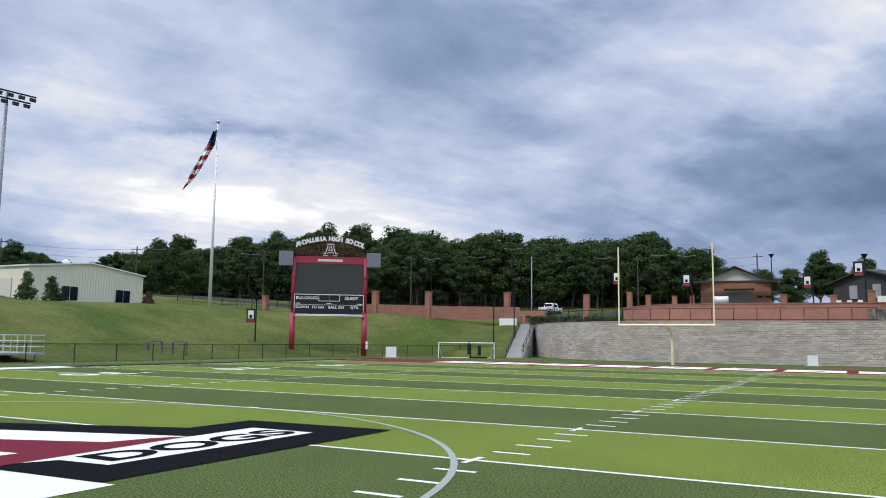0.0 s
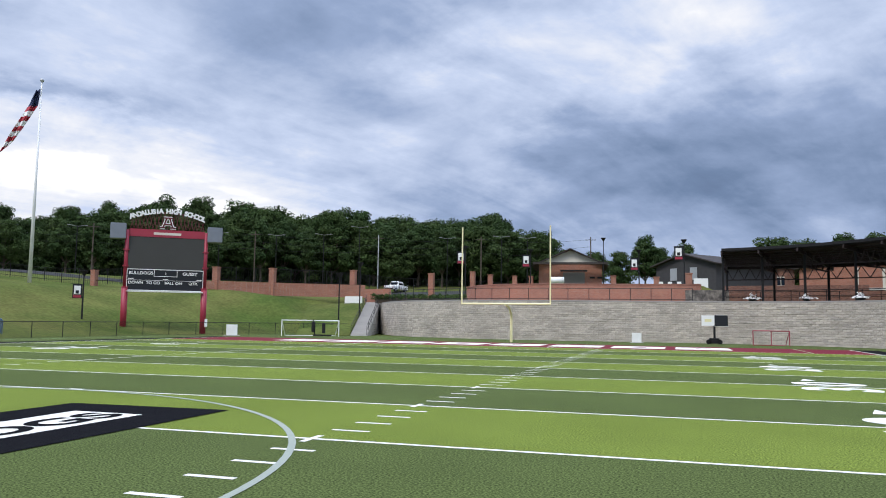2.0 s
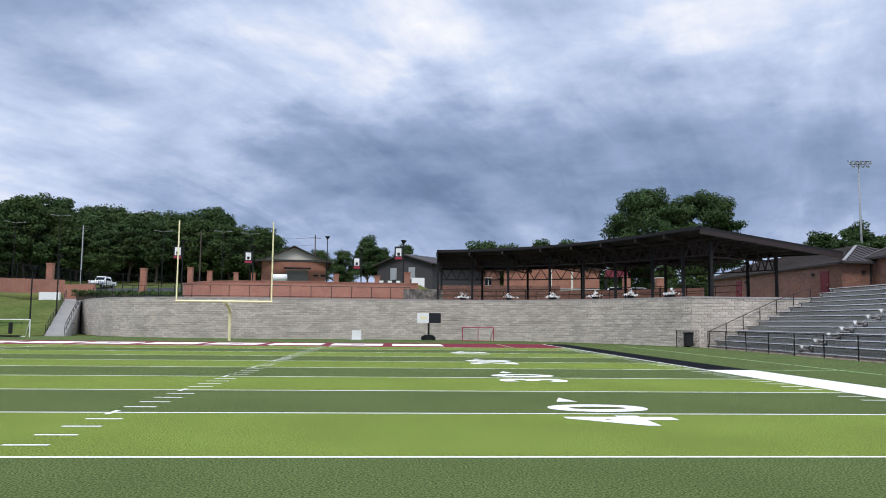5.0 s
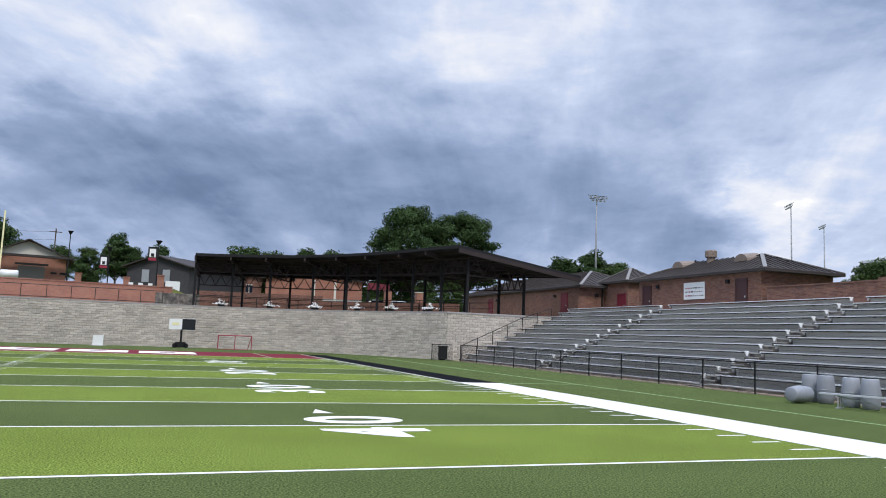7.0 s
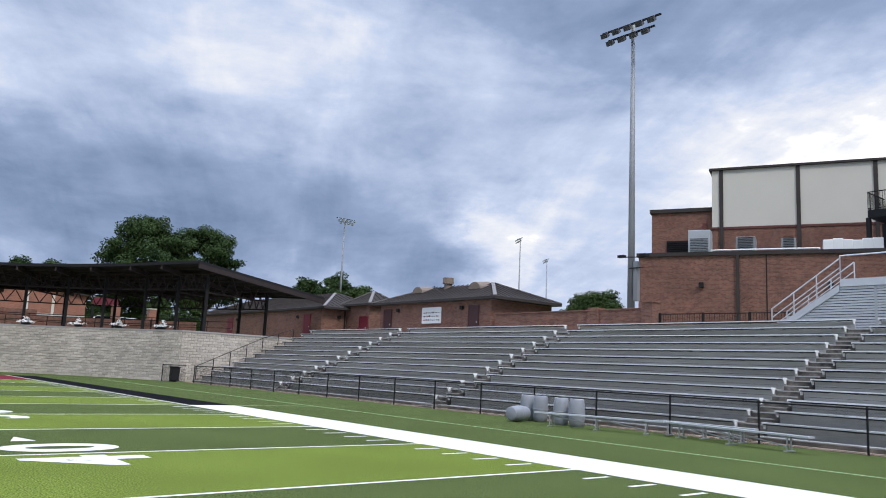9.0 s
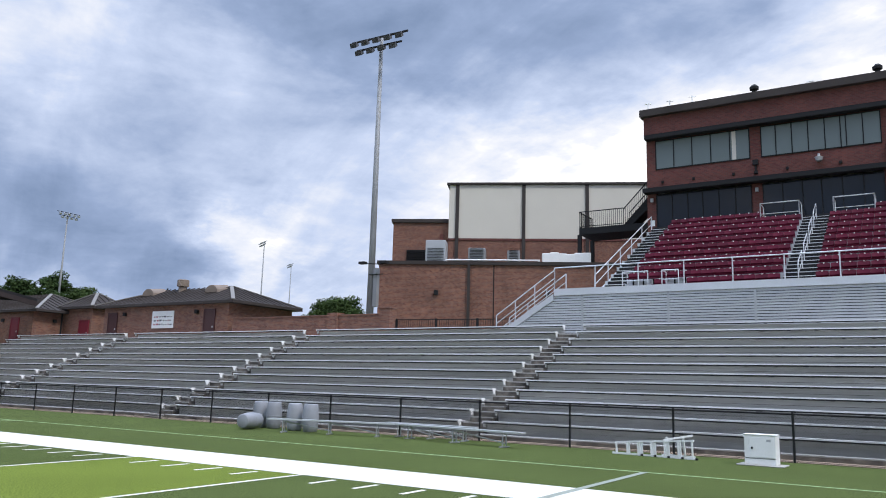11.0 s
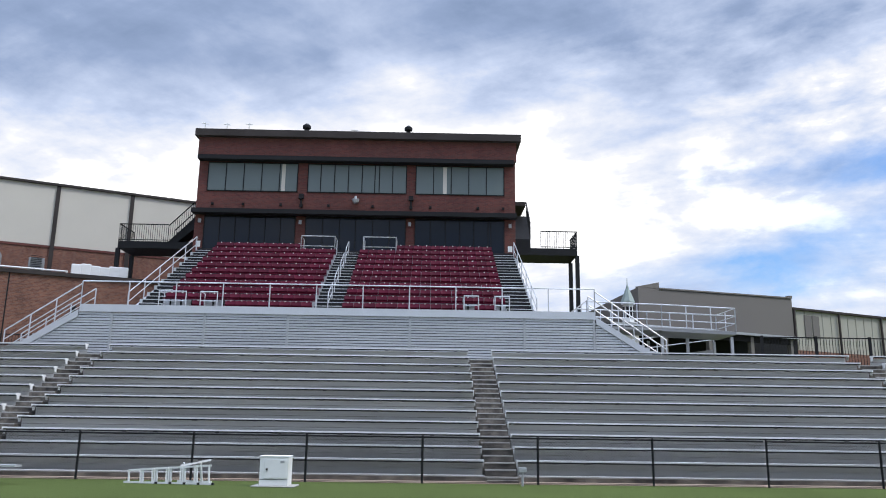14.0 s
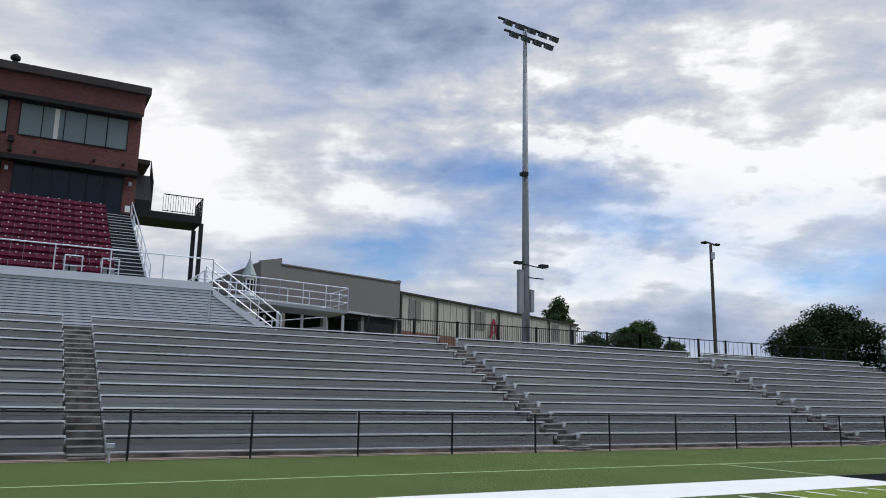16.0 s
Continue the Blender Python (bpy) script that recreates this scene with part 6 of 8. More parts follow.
# ---------------------------------------------------------------- scoreboard
def make_scoreboard():
    cx, cy = -35.75, 60.6
    ang = 36.6
    sb = thing("scoreboard", "large red-framed football scoreboard with a dark video screen", "scoreboard", (cx, cy, 0))
    M = pose(cx, cy, 0, 0, 0, ang)
    MX = M @ Matrix.Rotation(radians(90), 4, "X")

    def P(u, v, z):
        return M @ Vector((u, v, z))

    def bx(name, u0, v0, z0, u1, v1, z1, mat, label="", parent=None, bevel=0.0):
        g = Geo().box(u0, v0, z0, u1, v1, z1)
        g.v = [tuple(M @ Vector(p)) for p in g.v]
        return part(name, g, mat, parent or sb, label, bevel)

    def txt(name, text, size, u, z, mat, parent=None, sx=1.0, v=-0.02):
        me = words(text, size, M @ Matrix.Translation((u, v, z)) @ Matrix.Rotation(radians(90), 4, "X") @ Matrix.Diagonal((sx, 1, 1, 1)), 0.0, 0.018)
        me.materials.clear()
        me.materials.append(mat)
        return part(name, me, mat, parent or sb)

    W = 3.72
    for s in (-1, 1):
        part("post", Geo().tube(P(s * W, 0.1, -0.2), P(s * W, 0.1, 4.5), 0.30, 16), RED_PAINT, sb, smooth=True)
        part("post", Geo().tube(P(s * W, 0.1, 4.5), P(s * W, 0.1, 10.2), 0.20, 16), RED_PAINT, sb, smooth=True)
        for z in (4.5, 6.6, 8.2):
            part("collar", Geo().tube(P(s * W, 0.1, z - 0.06), P(s * W, 0.1, z + 0.06), 0.32, 16), RED_PAINT, sb)
    bx("header_panel", -3.55, -0.05, 9.55, 3.55, 0.3, 10.3, RED_PAINT, "red header panel")
    bx("header_lettering", -1.3, -0.07, 9.78, 1.3, -0.052, 10.02, STUCCO)
    bx("video_screen", -3.55, -0.02, 6.35, 3.55, 0.3, 9.54, SCREEN, "dark switched-off video screen")
    panel = bx("score_panel", -3.6, -0.03, 4.2, 3.6, 0.3, 6.34, SIGN_BLACK, "black score panel with white lettering")
    for u0, z0, u1, z1 in ((-3.6, 4.2, 3.6, 4.27), (-3.6, 6.27, 3.6, 6.34), (-3.6, 4.2, -3.54, 6.34), (3.54, 4.2, 3.6, 6.34), (-1.1, 5.62, 1.1, 5.67), (-1.1, 5.62, -1.05, 6.3), (1.05, 5.62, 1.1, 6.3), (-3.5, 5.22, 3.5, 5.25)):
        bx("panel_line", u0, -0.05, z0, u1, -0.032, z1, WHITE, parent=panel)
    for t, s, u, z in (("BULLDOGS", 0.40, -2.3, 5.93), ("GUEST", 0.42, 2.3, 5.93), (":", 0.5, 0.0, 5.95), ("DOWN", 0.36, -2.75, 4.98), ("TO GO", 0.36, -1.15, 4.98), ("BALL ON", 0.36, 0.75, 4.98), ("QTR.", 0.36, 2.65, 4.98)):
        txt("lettering", t, s, u, z, WHITE, panel, 1.12, -0.045)
    for u in (-3.2, 0, 3.2):
        bx("small_print", u - 0.25, -0.05, 5.33, u + 0.25, -0.032, 5.4, WHITE, parent=panel)
    # arched truss above, with letters along it
    tr = Geo()
    R = 9.2
    zc = 12.05 - R

    def arc(u):
        return zc + math.sqrt(R * R - u * u)
    us = [-3.5 + 0.35 * k for k in range(21)]
    for a, b in zip(us, us[1:]):
        tr.bar(P(a, 0.1, arc(a)), P(b, 0.1, arc(b)), 0.08, 0.1)
        tr.bar(P(a, 0.1, 10.35), P(b, 0.1, arc(b)), 0.04, 0.05)
        tr.bar(P(b, 0.1, 10.35), P(a, 0.1, arc(a)), 0.04, 0.05)
    part("arched_truss", tr, DARK_RED, sb, "dark red arched lattice truss", kind="stuff")
    text = "ANDALUSIA HIGH SCHOOL"
    for i, ch in enumerate(text):
        if ch == " ":
            continue
        a = math.asin((-3.4 + 6.8 * i / (len(text) - 1)) / R)
        me = words(ch, 0.64, M @ Matrix.Translation((R * math.sin(a), -0.06, zc + (R + 0.12) * math.cos(a))) @ Matrix.Rotation(radians(90), 4, "X") @ Matrix.Rotation(-a, 4, "Z"), 0.03, 0.06)
        me.materials.clear()
        me.materials.append(WHITE)
        part("arch_letter", me, WHITE, sb)
    def emblem(name, mat, w, v):
        g = Geo()
        for sg in (-1, 1):
            g.bar(P(sg * 0.46, v, 10.5), P(sg * 0.15, v, 11.45), 0.03, w)
            g.bar(P(sg * 0.76, v, 10.52), P(sg * 0.24, v, 10.52), 0.03, w)
        g.bar(P(-0.35, v, 10.85), P(0.35, v, 10.85), 0.03, w)
        g.bar(P(-0.4, v, 11.5), P(0.4, v, 11.5), 0.03, w)
        part(name, g, mat, sb)
    emblem("emblem_outline", WHITE, 0.30, -0.08)
    emblem("emblem", DARK_RED, 0.14, -0.12)
    for s in (-1, 1):
        bx("loudspeaker", s * 4.55 - 0.72, -0.5, 9.25, s * 4.55 + 0.72, 0.7, 10.75, SPEAKER, "grey loudspeaker cabinet", bevel=0.04)
        bx("bracket", s * 4.2 - 0.3, 0.0, 9.7, s * 4.2 + 0.3, 0.25, 9.85, BLACK_STEEL)
    bx("meter_box", 3.85, -0.15, 0.7, 4.15, 0.05, 1.5, WHITE)
    bx("catwalk", -3.6, -0.35, 4.08, 3.6, 0.0, 4.16, ALU)


SPEAKER = material("grey_cabinet", (0.16, 0.18, 0.21), 0.6, var=0.1)
DARK_RED = material("dark_red_steel", (0.11, 0.018, 0.022), 0.6, var=0.15)
make_scoreboard()


# ---------------------------------------------------------------- trees
def leaf_cloud(rng, lobes, count, size, knots=7):
    """Small leaf sprays strewn through ellipsoid lobes (centre, radii), gathered in knots round each lobe's skin."""
    c = np.array([l[0] for l in lobes], float)
    r = np.array([l[1] for l in lobes], float)
    if knots:
        d = rng.normal(size=(len(lobes), knots, 3))
        d[:, :, 2] = np.abs(d[:, :, 2]) * 0.8 - 0.25
        d /= np.linalg.norm(d, axis=2)[:, :, None]
        q = rng.uniform(0.38, 0.72, (len(lobes), knots))
        c2 = c[:, None] + d * r[:, None] * rng.uniform(0.55, 0.95, (len(lobes), knots))[:, :, None]
        r2 = r[:, None] * q[:, :, None] * np.array((1.0, 1.0, 0.8))
        c, r = np.concatenate([c, c2.reshape(-1, 3)]), np.concatenate([r * 0.95, r2.reshape(-1, 3)])
    vol = np.prod(r, axis=1) ** 0.66
    pick = rng.choice(len(c), count, p=vol / vol.sum())
    d = rng.normal(size=(count, 3))
    d /= np.linalg.norm(d, axis=1)[:, None]
    rad = rng.uniform(0.35, 1.1, count) ** 0.6
    pos = c[pick] + d * r[pick] * rad[:, None]
    nrm = d + rng.normal(scale=0.5, size=(count, 3)) + np.array((0, 0, 0.55))
    nrm /= np.linalg.norm(nrm, axis=1)[:, None]
    t = np.cross(nrm, rng.normal(size=(count, 3)))
    t /= np.linalg.norm(t, axis=1)[:, None]
    b = np.cross(nrm, t)
    s = size * rng.uniform(0.5, 1.4, count)[:, None]
    tri = np.stack([pos - t * s, pos + t * s * 0.7 - b * s * 0.55, pos + t * s * 0.5 + b * s * 0.7 + nrm * s * 0.3], axis=1)
    g = Geo()
    g.v = [tuple(p) for p in tri.reshape(-1, 3)]
    g.f = [(3 * i, 3 * i + 1, 3 * i + 2) for i in range(count)]
    return g


def make_tree(seed, height, spread, count, leaf, size, label, trunk_frac=0.35, lobes_n=11, lobe=(0.30, 0.50)):
    """A tapered, forked trunk with limbs under a broken crown; its foot at the origin."""
    rng = np.random.default_rng(seed)
    tree = thing("tree", label, "tree", (0, 0, 0), "trees")
    trunk = Geo()
    r0 = height * 0.022
    pts = [Vector((0, 0, -0.6))]
    for k in range(1, 6):
        pts.append(Vector((rng.normal() * 0.12 * k ** 0.5, rng.normal() * 0.12 * k ** 0.5, height * trunk_frac * 1.6 * k / 5)))
    for k, (a, b) in enumerate(zip(pts, pts[1:])):
        trunk.tube(a, b, r0 * (1 - 0.13 * k), 8, r0 * (1 - 0.13 * (k + 1)))
    lobes = []
    for i in range(lobes_n):
        a = 2 * math.pi * (i * 0.618 + rng.uniform(-0.08, 0.08))
        t = (i + 0.5) / lobes_n
        z = height * (trunk_frac + (0.93 - trunk_frac) * t)
        rr = spread * (0.62 * math.sin(math.pi * min(1.0, 0.22 + 0.72 * t))) * rng.uniform(0.75, 1.15)
        c = Vector((rr * math.cos(a), rr * math.sin(a), z))
        q = spread * rng.uniform(*lobe)
        lobes.append((tuple(c), (q, q, q * rng.uniform(0.55, 0.8))))
        s = pts[min(5, 2 + int(3 * t))]
        mid = s.lerp(c, 0.5) + Vector((0, 0, -0.2))
        trunk.tube(s, mid, r0 * 0.45, 6, r0 * 0.28)
        trunk.tube(mid, c, r0 * 0.28, 6, r0 * 0.08)
    part("trunk", trunk, BARK, tree)
    part("crown", leaf_cloud(rng, lobes, count, size), leaf, tree)
    return tree


def plant(kinds, places, seed):
    rng = random.Random(seed)
    for k, (x, y, z, s) in enumerate(places):
        t = kinds[k % len(kinds)]
        m = pose(x, y, z, 0, 0, rng.uniform(0, 360))
        if not t.get("used"):
            t["used"] = 1
            t.matrix_basis = m
            t.scale = (s, s, s * rng.uniform(0.92, 1.08))
        else:
            t2 = copy_thing(t, m)
            t2.scale = (s * rng.uniform(0.9, 1.12), s, s * rng.uniform(0.9, 1.1))


WOOD = [make_tree(11 + k, 17.0, 6.6, 15500, LEAF, 0.29, "dense dark green woodland tree", 0.22, 20) for k in range(4)]
WOOD += [make_tree(31 + k, 17.0, 5.2, 14000, LEAF2, 0.28, "tall dark pine with a bare lower trunk", 0.36, 20) for k in range(3)]
rngw = random.Random(21)


def wood_top(az):
    """Height of the wood's outline above the eye, in degrees, by bearing."""
    return float(np.interp(az, (-1, 2, 4, 7, 9.3, 13, 19, 26, 32, 37, 43, 47.7, 50.8, 52, 53.7, 56, 62), (5.6, 5.7, 5.1, 5.5, 6.9, 7.6, 7.4, 7.8, 7.7, 7.7, 7.0, 6.6, 5.8, 4.9, 5.0, 5.7, 5.6)))


def by_outline(az, d, el):
    """Foot and scale of a tree whose top shows at the given height above the eye."""
    x, y = polar(az, d)
    z = ground_height(x, y) - 0.3
    return (x, y, z, (1.65 + d * math.tan(radians(el)) - z) / 16.6)


places = []
for row, (d0, step) in enumerate(((157, 1.75), (170, 1.9), (185, 1.9))):
    az = 62.0
    while az > 8.6:
        low = rngw.uniform(0.80, 0.96) if row == 0 else rngw.uniform(0.87, 1.01)
        places.append(by_outline(az, d0 + rngw.uniform(-5, 5), wood_top(az) * low))
        az -= step * rngw.uniform(0.7, 1.2)
for az, d, el in ((7.2, 176, 5.0), (5.6, 176, 4.9), (3.9, 190, 5.0), (2.2, 205, 5.8), (1.2, 208, 5.5), (-0.6, 215, 5.4), (-2.2, 210, 4.7), (-3.8, 215, 4.6), (-6.5, 205, 6.0), (-8.2, 210, 5.6), (-10.6, 205, 5.7), (-12.6, 190, 5.9),
                  (-14.6, 128, 4.3), (-16.0, 126, 4.2), (-17.6, 128, 4.4), (-19.4, 124, 4.1), (-21.4, 126, 4.4),
                  (-27.5, 150, 5.4), (-29.5, 155, 6.1), (-31.5, 150, 6.0), (-33.2, 152, 5.8), (-35.0, 155, 5.2), (-50.8, 120, 6.5), (-49.6, 124, 5.6),
                  (-126.7, 125, 6.7), (-125.4, 128, 5.3), (-129.2, 122, 4.9), (-131.4, 120, 5.0), (-132.7, 118, 5.3), (-134.8, 122, 4.2), (-148.9, 104, 4.6)):
    places.append(by_outline(az, d, el))
for t in WOOD:
    t["used"] = 0
plant(WOOD, places, 5)
SHRUB = [make_tree(71 + k, 4.6, 3.6, 2000, LEAF, 0.34, "dark undergrowth bush at the wood's edge", 0.06, 8) for k in range(3)]
places = []
for d0, step in ((160, 2.0), (174, 1.9), (190, 1.8)):
    az = 62.0
    while az > 7.0:
        x, y = polar(az, d0 + rngw.uniform(-4, 4))
        places.append((x, y, ground_height(x, y) - 0.2, rngw.uniform(0.6, 1.15) * (0.9 if d0 < 170 else 1.6)))
        az -= step * rngw.uniform(0.7, 1.2)
for t in SHRUB:
    t["used"] = 0
plant(SHRUB, places, 8)
LIVE_OAK = make_tree(61, 9.0, 8.6, 34000, LEAF_OAK, 0.17, "wide spreading dark green live oak", 0.16, 26, (0.20, 0.34))
x, y = polar(-144.6, 108)
LIVE_OAK.matrix_basis = pose(x, y, 4.0)
OAK = [make_tree(41 + k, 19.0, 8.8, 42000, LEAF2, 0.19, "large spreading green oak behind the canopy", 0.34, 26, (0.20, 0.33)) for k in range(2)]
for t, (az, d, s, rz) in zip(OAK, ((-18.4, 128, 1.0, 0), (-22.0, 130, 0.98, 90))):
    x, y = polar(az, d)
    t.matrix_basis = pose(x, y, 4.2, 0, 0, rz) @ Matrix.Diagonal((s, s, s, 1))


# ---------------------------------------------------------------- terrace behind the north wall
def make_terrace():
    line = [p for p in WALL if p[0] < 15.5 and p[1] < 78]
    rl = thing("terrace_railing", "black steel railing along the retaining wall's edge", "railing", (0, 67, WALL_TOP))
    o = offset(line, 0.35)
    pts = [o[0]]
    for p in o[1:]:
        if (Vector(p) - Vector(pts[-1])).length >= 1.5:
            pts.append(p)
    for p in pts:
        part("post", Geo().tube((*p, WALL_TOP), (*p, WALL_TOP + 1.12), 0.03, 6), BLACK_STEEL, rl)
    for z in (1.1, 0.12):
        for a, b in zip(pts, pts[1:]):
            part("rail", Geo().tube((*a, WALL_TOP + z), (*b, WALL_TOP + z), 0.026, 6), BLACK_STEEL, rl)
    w = thing("terrace_wall", "curved orange-red brick terrace wall behind the railing", "wall", (2, 73, WALL_TOP), kind="structure")
    g = Geo()
    ribbon(g, [p for p in WALL if p[0] < 15.2 and p[1] < 79], 9.8, 10.15, WALL_TOP - 0.2, 5.62)
    part("wall", g, BRICK_PLAZA, w)
    cp = Geo()
    ribbon(cp, [p for p in WALL if p[0] < 15.2 and p[1] < 79], 9.72, 10.22, 5.621, 5.70)
    part("coping", cp, BRICK_PLAZA, w)
    # low brick wall, piers and black fence along the upper road
    piers = [(41.0, 118, 7.9), (33.1, 103, 8.0), (29.2, 104, 8.1), (23.4, 106, 8.2), (17.65, 108, 8.1), (14.6, 122, 9.3), (13.3, 126, 9.1), (11.5, 132, 9.3), (10.3, 134, 9.4), (4.4, 112, 8.2), (1.4, 106, 7.7), (-0.8, 92, 7.3)]
    for az, d, top in piers:
        x, y = polar(az, d)
        z = ground_height(x, y) - 0.3
        p = thing("brick_pier", "square orange-red brick gate pier", "pier", (x, y, z), "brick piers")
        part("shaft", Geo().box(x - 0.36, y - 0.36, z, x + 0.36, y + 0.36, top), BRICK_PLAZA, p)
        part("cap", Geo().box(x - 0.42, y - 0.42, top + 0.001, x + 0.42, y + 0.42, top + 0.12), BRICK_PLAZA, p)
    rw = [polar(a, d) for a, d in ((34.5, 103), (33.1, 103), (29.2, 104), (23.4, 105.5), (22.5, 105.5))]
    lw = thing("road_wall", "low orange-red brick wall on top of the grassy bank", "wall", (*polar(29, 104), 5.5), kind="structure")
    for a, b in zip(rw, rw[1:]):
        part("wall", Geo().slab(b, a, 0.3, 4.6, 6.3), BRICK_PLAZA, lw)
    fence_pts = [polar(a, d) for a, d in ((47, 124), (44, 121), (41, 118), (38, 112), (35.5, 106), (33.1, 103.4), (29.2, 104.4), (25, 106), (21, 118), (17.6, 122), (14.6, 124), (11.5, 134), (8, 136))]
    for a, b in zip(fence_pts, fence_pts[1:]):
        f = thing("road_fence", "black steel fence along the upper road", "fence", ((a[0] + b[0]) / 2, (a[1] + b[1]) / 2, 6.5), "upper road fence")
        za, zb = max(6.3, ground_height(*a)), max(6.3, ground_height(*b))
        g = Geo()
        for h in (1.8, 0.25):
            g.bar((*a, za + h), (*b, zb + h), 0.04, 0.05)
        part("rail", g, BLACK_STEEL, f)
        n = int((Vector(b) - Vector(a)).length / 0.3)
        pk = Geo()
        for i in range(n):
            t = i / n
            q = Vector((*a, za)).lerp(Vector((*b, zb)), t)
            pk.bar(q + Vector((0, 0, -0.3)), q + Vector((0, 0.001, 1.85)), 0.02 if i % 8 else 0.08, 0.02 if i % 8 else 0.08)
        part("picket_infill", pk, BLACK_STEEL, f, kind="stuff")


make_terrace()


def gable_house(name, label, a, b, depth, z0, eave, ridge, wall_mat, over=0.7, roof_mat=None):
    """A house whose gable faces the field, from plan corner a to b; returns the thing and its plan frame."""
    A, B = Vector(a), Vector(b)
    d = (B - A).normalized()
    n = Vector((-d.y, d.x))
    if n.dot(A - Vector(SPOT)) < 0:
        n = -n
    h = thing(name, label, "building", (*((A + B) / 2), z0))
    L = (B - A).length

    def pt(u, v):
        q = A + d * u + n * v
        return (q.x, q.y)

    def wall_face(g, v):
        m = A + d * (L / 2) + n * v
        g.add([(*pt(0, v), z0), (*pt(L, v), z0), (*pt(L, v), eave), (m.x, m.y, ridge), (*pt(0, v), eave)], [(0, 1, 2, 3, 4)])
    for v in (0.0, depth):
        g = Geo()
        wall_face(g, v)
        part("gable_wall", g, wall_mat, h)
    for u in (0, L):
        part("side_wall", Geo().add([(*pt(u, 0), z0), (*pt(u, depth), z0), (*pt(u, depth), eave), (*pt(u, 0), eave)], [(0, 1, 2, 3)]), wall_mat, h)
    for s in (0, 1):
        u0 = -over if s == 0 else L + over
        e = eave - over * (ridge - eave) / (L / 2)
        r = Geo()
        vs = [(*pt(u0, -over), e), (*pt(L / 2, -over), ridge + 0.02), (*pt(L / 2, depth + over), ridge + 0.02), (*pt(u0, depth + over), e)]
        r.add(vs + [(x, y, z + 0.16) for x, y, z in vs], [(0, 1, 2, 3), (4, 5, 6, 7), (0, 1, 5, 4), (1, 2, 6, 5), (2, 3, 7, 6), (3, 0, 4, 7)])
        part("roof_slope", r, roof_mat or ROOF_METAL, h)
    return h, pt, L


DARK_WALL = material("dark_slate_siding", (0.06, 0.058, 0.06), 0.8, var=0.2, spec=0.2)


def make_houses():
    fh, pt, L = gable_house("field_house", "orange-red brick field house with a grey gable", polar(9.75, 128), polar(5.2, 128), 12, 6.6, 11.2, 13.5, BRICK_PLAZA, 1.0)
    g = Geo()
    m = pt(L / 2, -0.06)
    g.add([(*pt(0.2, -0.06), 11.35), (*pt(L - 0.2, -0.06), 11.35), (*m, 13.4)], [(0, 1, 2)])
    part("gable_panel", g, STUCCO, fh, "pale gable panel")
    part("porch_roof", Geo().slab(pt(-0.9, -1.2), pt(L + 0.9, -1.2), 1.2, 10.98, 11.28, -1), ROOF_METAL, fh)
    part("shutter", Geo().slab(pt(3.9, -0.08), pt(7.4, -0.08), 0.05, 7.0, 9.8, -1), GREYWALL, fh, "grey roller shutter")
    part("awning", Geo().slab(pt(3.5, -0.9), pt(7.8, -0.9), 0.9, 9.85, 10.1, -1), BLACK_STEEL, fh)
    for u in (8.2, 9.4):
        part("house_lettering", Geo().slab(pt(u, -0.05), pt(u + 0.8, -0.05), 0.04, 8.8, 9.1, -1), BLACK_STEEL, fh)
    tank = thing("white_tank", "white horizontal tank beside the field house", "tank", (*polar(8.3, 122), 8.6))
    x, y = polar(8.5, 122)
    part("body", Geo().tube((x - 0.9, y, 8.15), (x + 1.2, y, 8.15), 0.55, 14), WHITE, tank, smooth=True)
    part("cradle", Geo().box(x - 0.7, y - 0.4, 7.5, x + 1.0, y + 0.4, 7.7), CONCRETE, tank)
    # grey hall beyond the canopy
    gh, pt, L = gable_house("metal_hall", "dark grey metal hall with a shallow roof", polar(1.4, 108), polar(-2.6, 102), 12, 4.6, 9.3, 10.6, DARK_WALL, 0.6)
    for u in (2.4, 5.6):
        part("window", Geo().slab(pt(u, -0.05), pt(u + 1.1, -0.05), 0.04, 7.3, 8.9, -1), GALV, gh)
    for k in range(5):
        x, y = polar(1.1 - 0.62 * k, 97)
        p = thing("display_board", "white upright board standing on the terrace", "board", (x, y, 5.8), "white boards")
        part("board", Geo().box(x - 0.25, y - 0.03, 4.8, x + 0.25, y + 0.03, 6.7), WHITE, p)
    x, y = polar(-1.6, 90)
    wb = thing("white_signboard", "large white signboard by terrace steps", "sign", (x, y, 5.0))
    part("board", Geo().box(x - 0.75, y - 0.05, 5.55, x + 0.75, y + 0.05, 6.7), WHITE, wb)
    for s in (-0.6, 0.6):
        part("leg", Geo().box(x + s - 0.04, y - 0.04, 3.6, x + s + 0.04, y + 0.04, 5.55), BLACK_STEEL, wb)
    # buildings and lawn seen beneath the canopy
    bh, pt, L = gable_house("class_block", "brown brick school block with a band of windows", polar(-3.2, 112), polar(-7.6, 112), 10, 3.4, 9.0, 9.9, BRICK, 0.5)
    u = 0.5
    while u < L - 1.0:
        wn = part("window", Geo().slab(pt(u, -0.08), pt(u + 0.9, -0.08), 0.06, 6.9, 8.0, -1), GLASS, bh)
        part("window_frame", Geo().slab(pt(u, -0.12), pt(u + 0.9, -0.12), 0.04, 7.95, 8.08, -1).slab(pt(u + 0.40, -0.12), pt(u + 0.48, -0.12), 0.04, 6.9, 7.95, -1).slab(pt(u, -0.12), pt(u + 0.9, -0.12), 0.04, 6.85, 6.93, -1), STUCCO, wn)
        u += 1.5
    bh, pt, L = gable_house("brick_annex", "long orange-red brick annex behind the canopy", polar(-7.9, 106), polar(-14.8, 106), 10, 3.4, 8.7, 9.7, BRICK_PLAZA, 0.5)
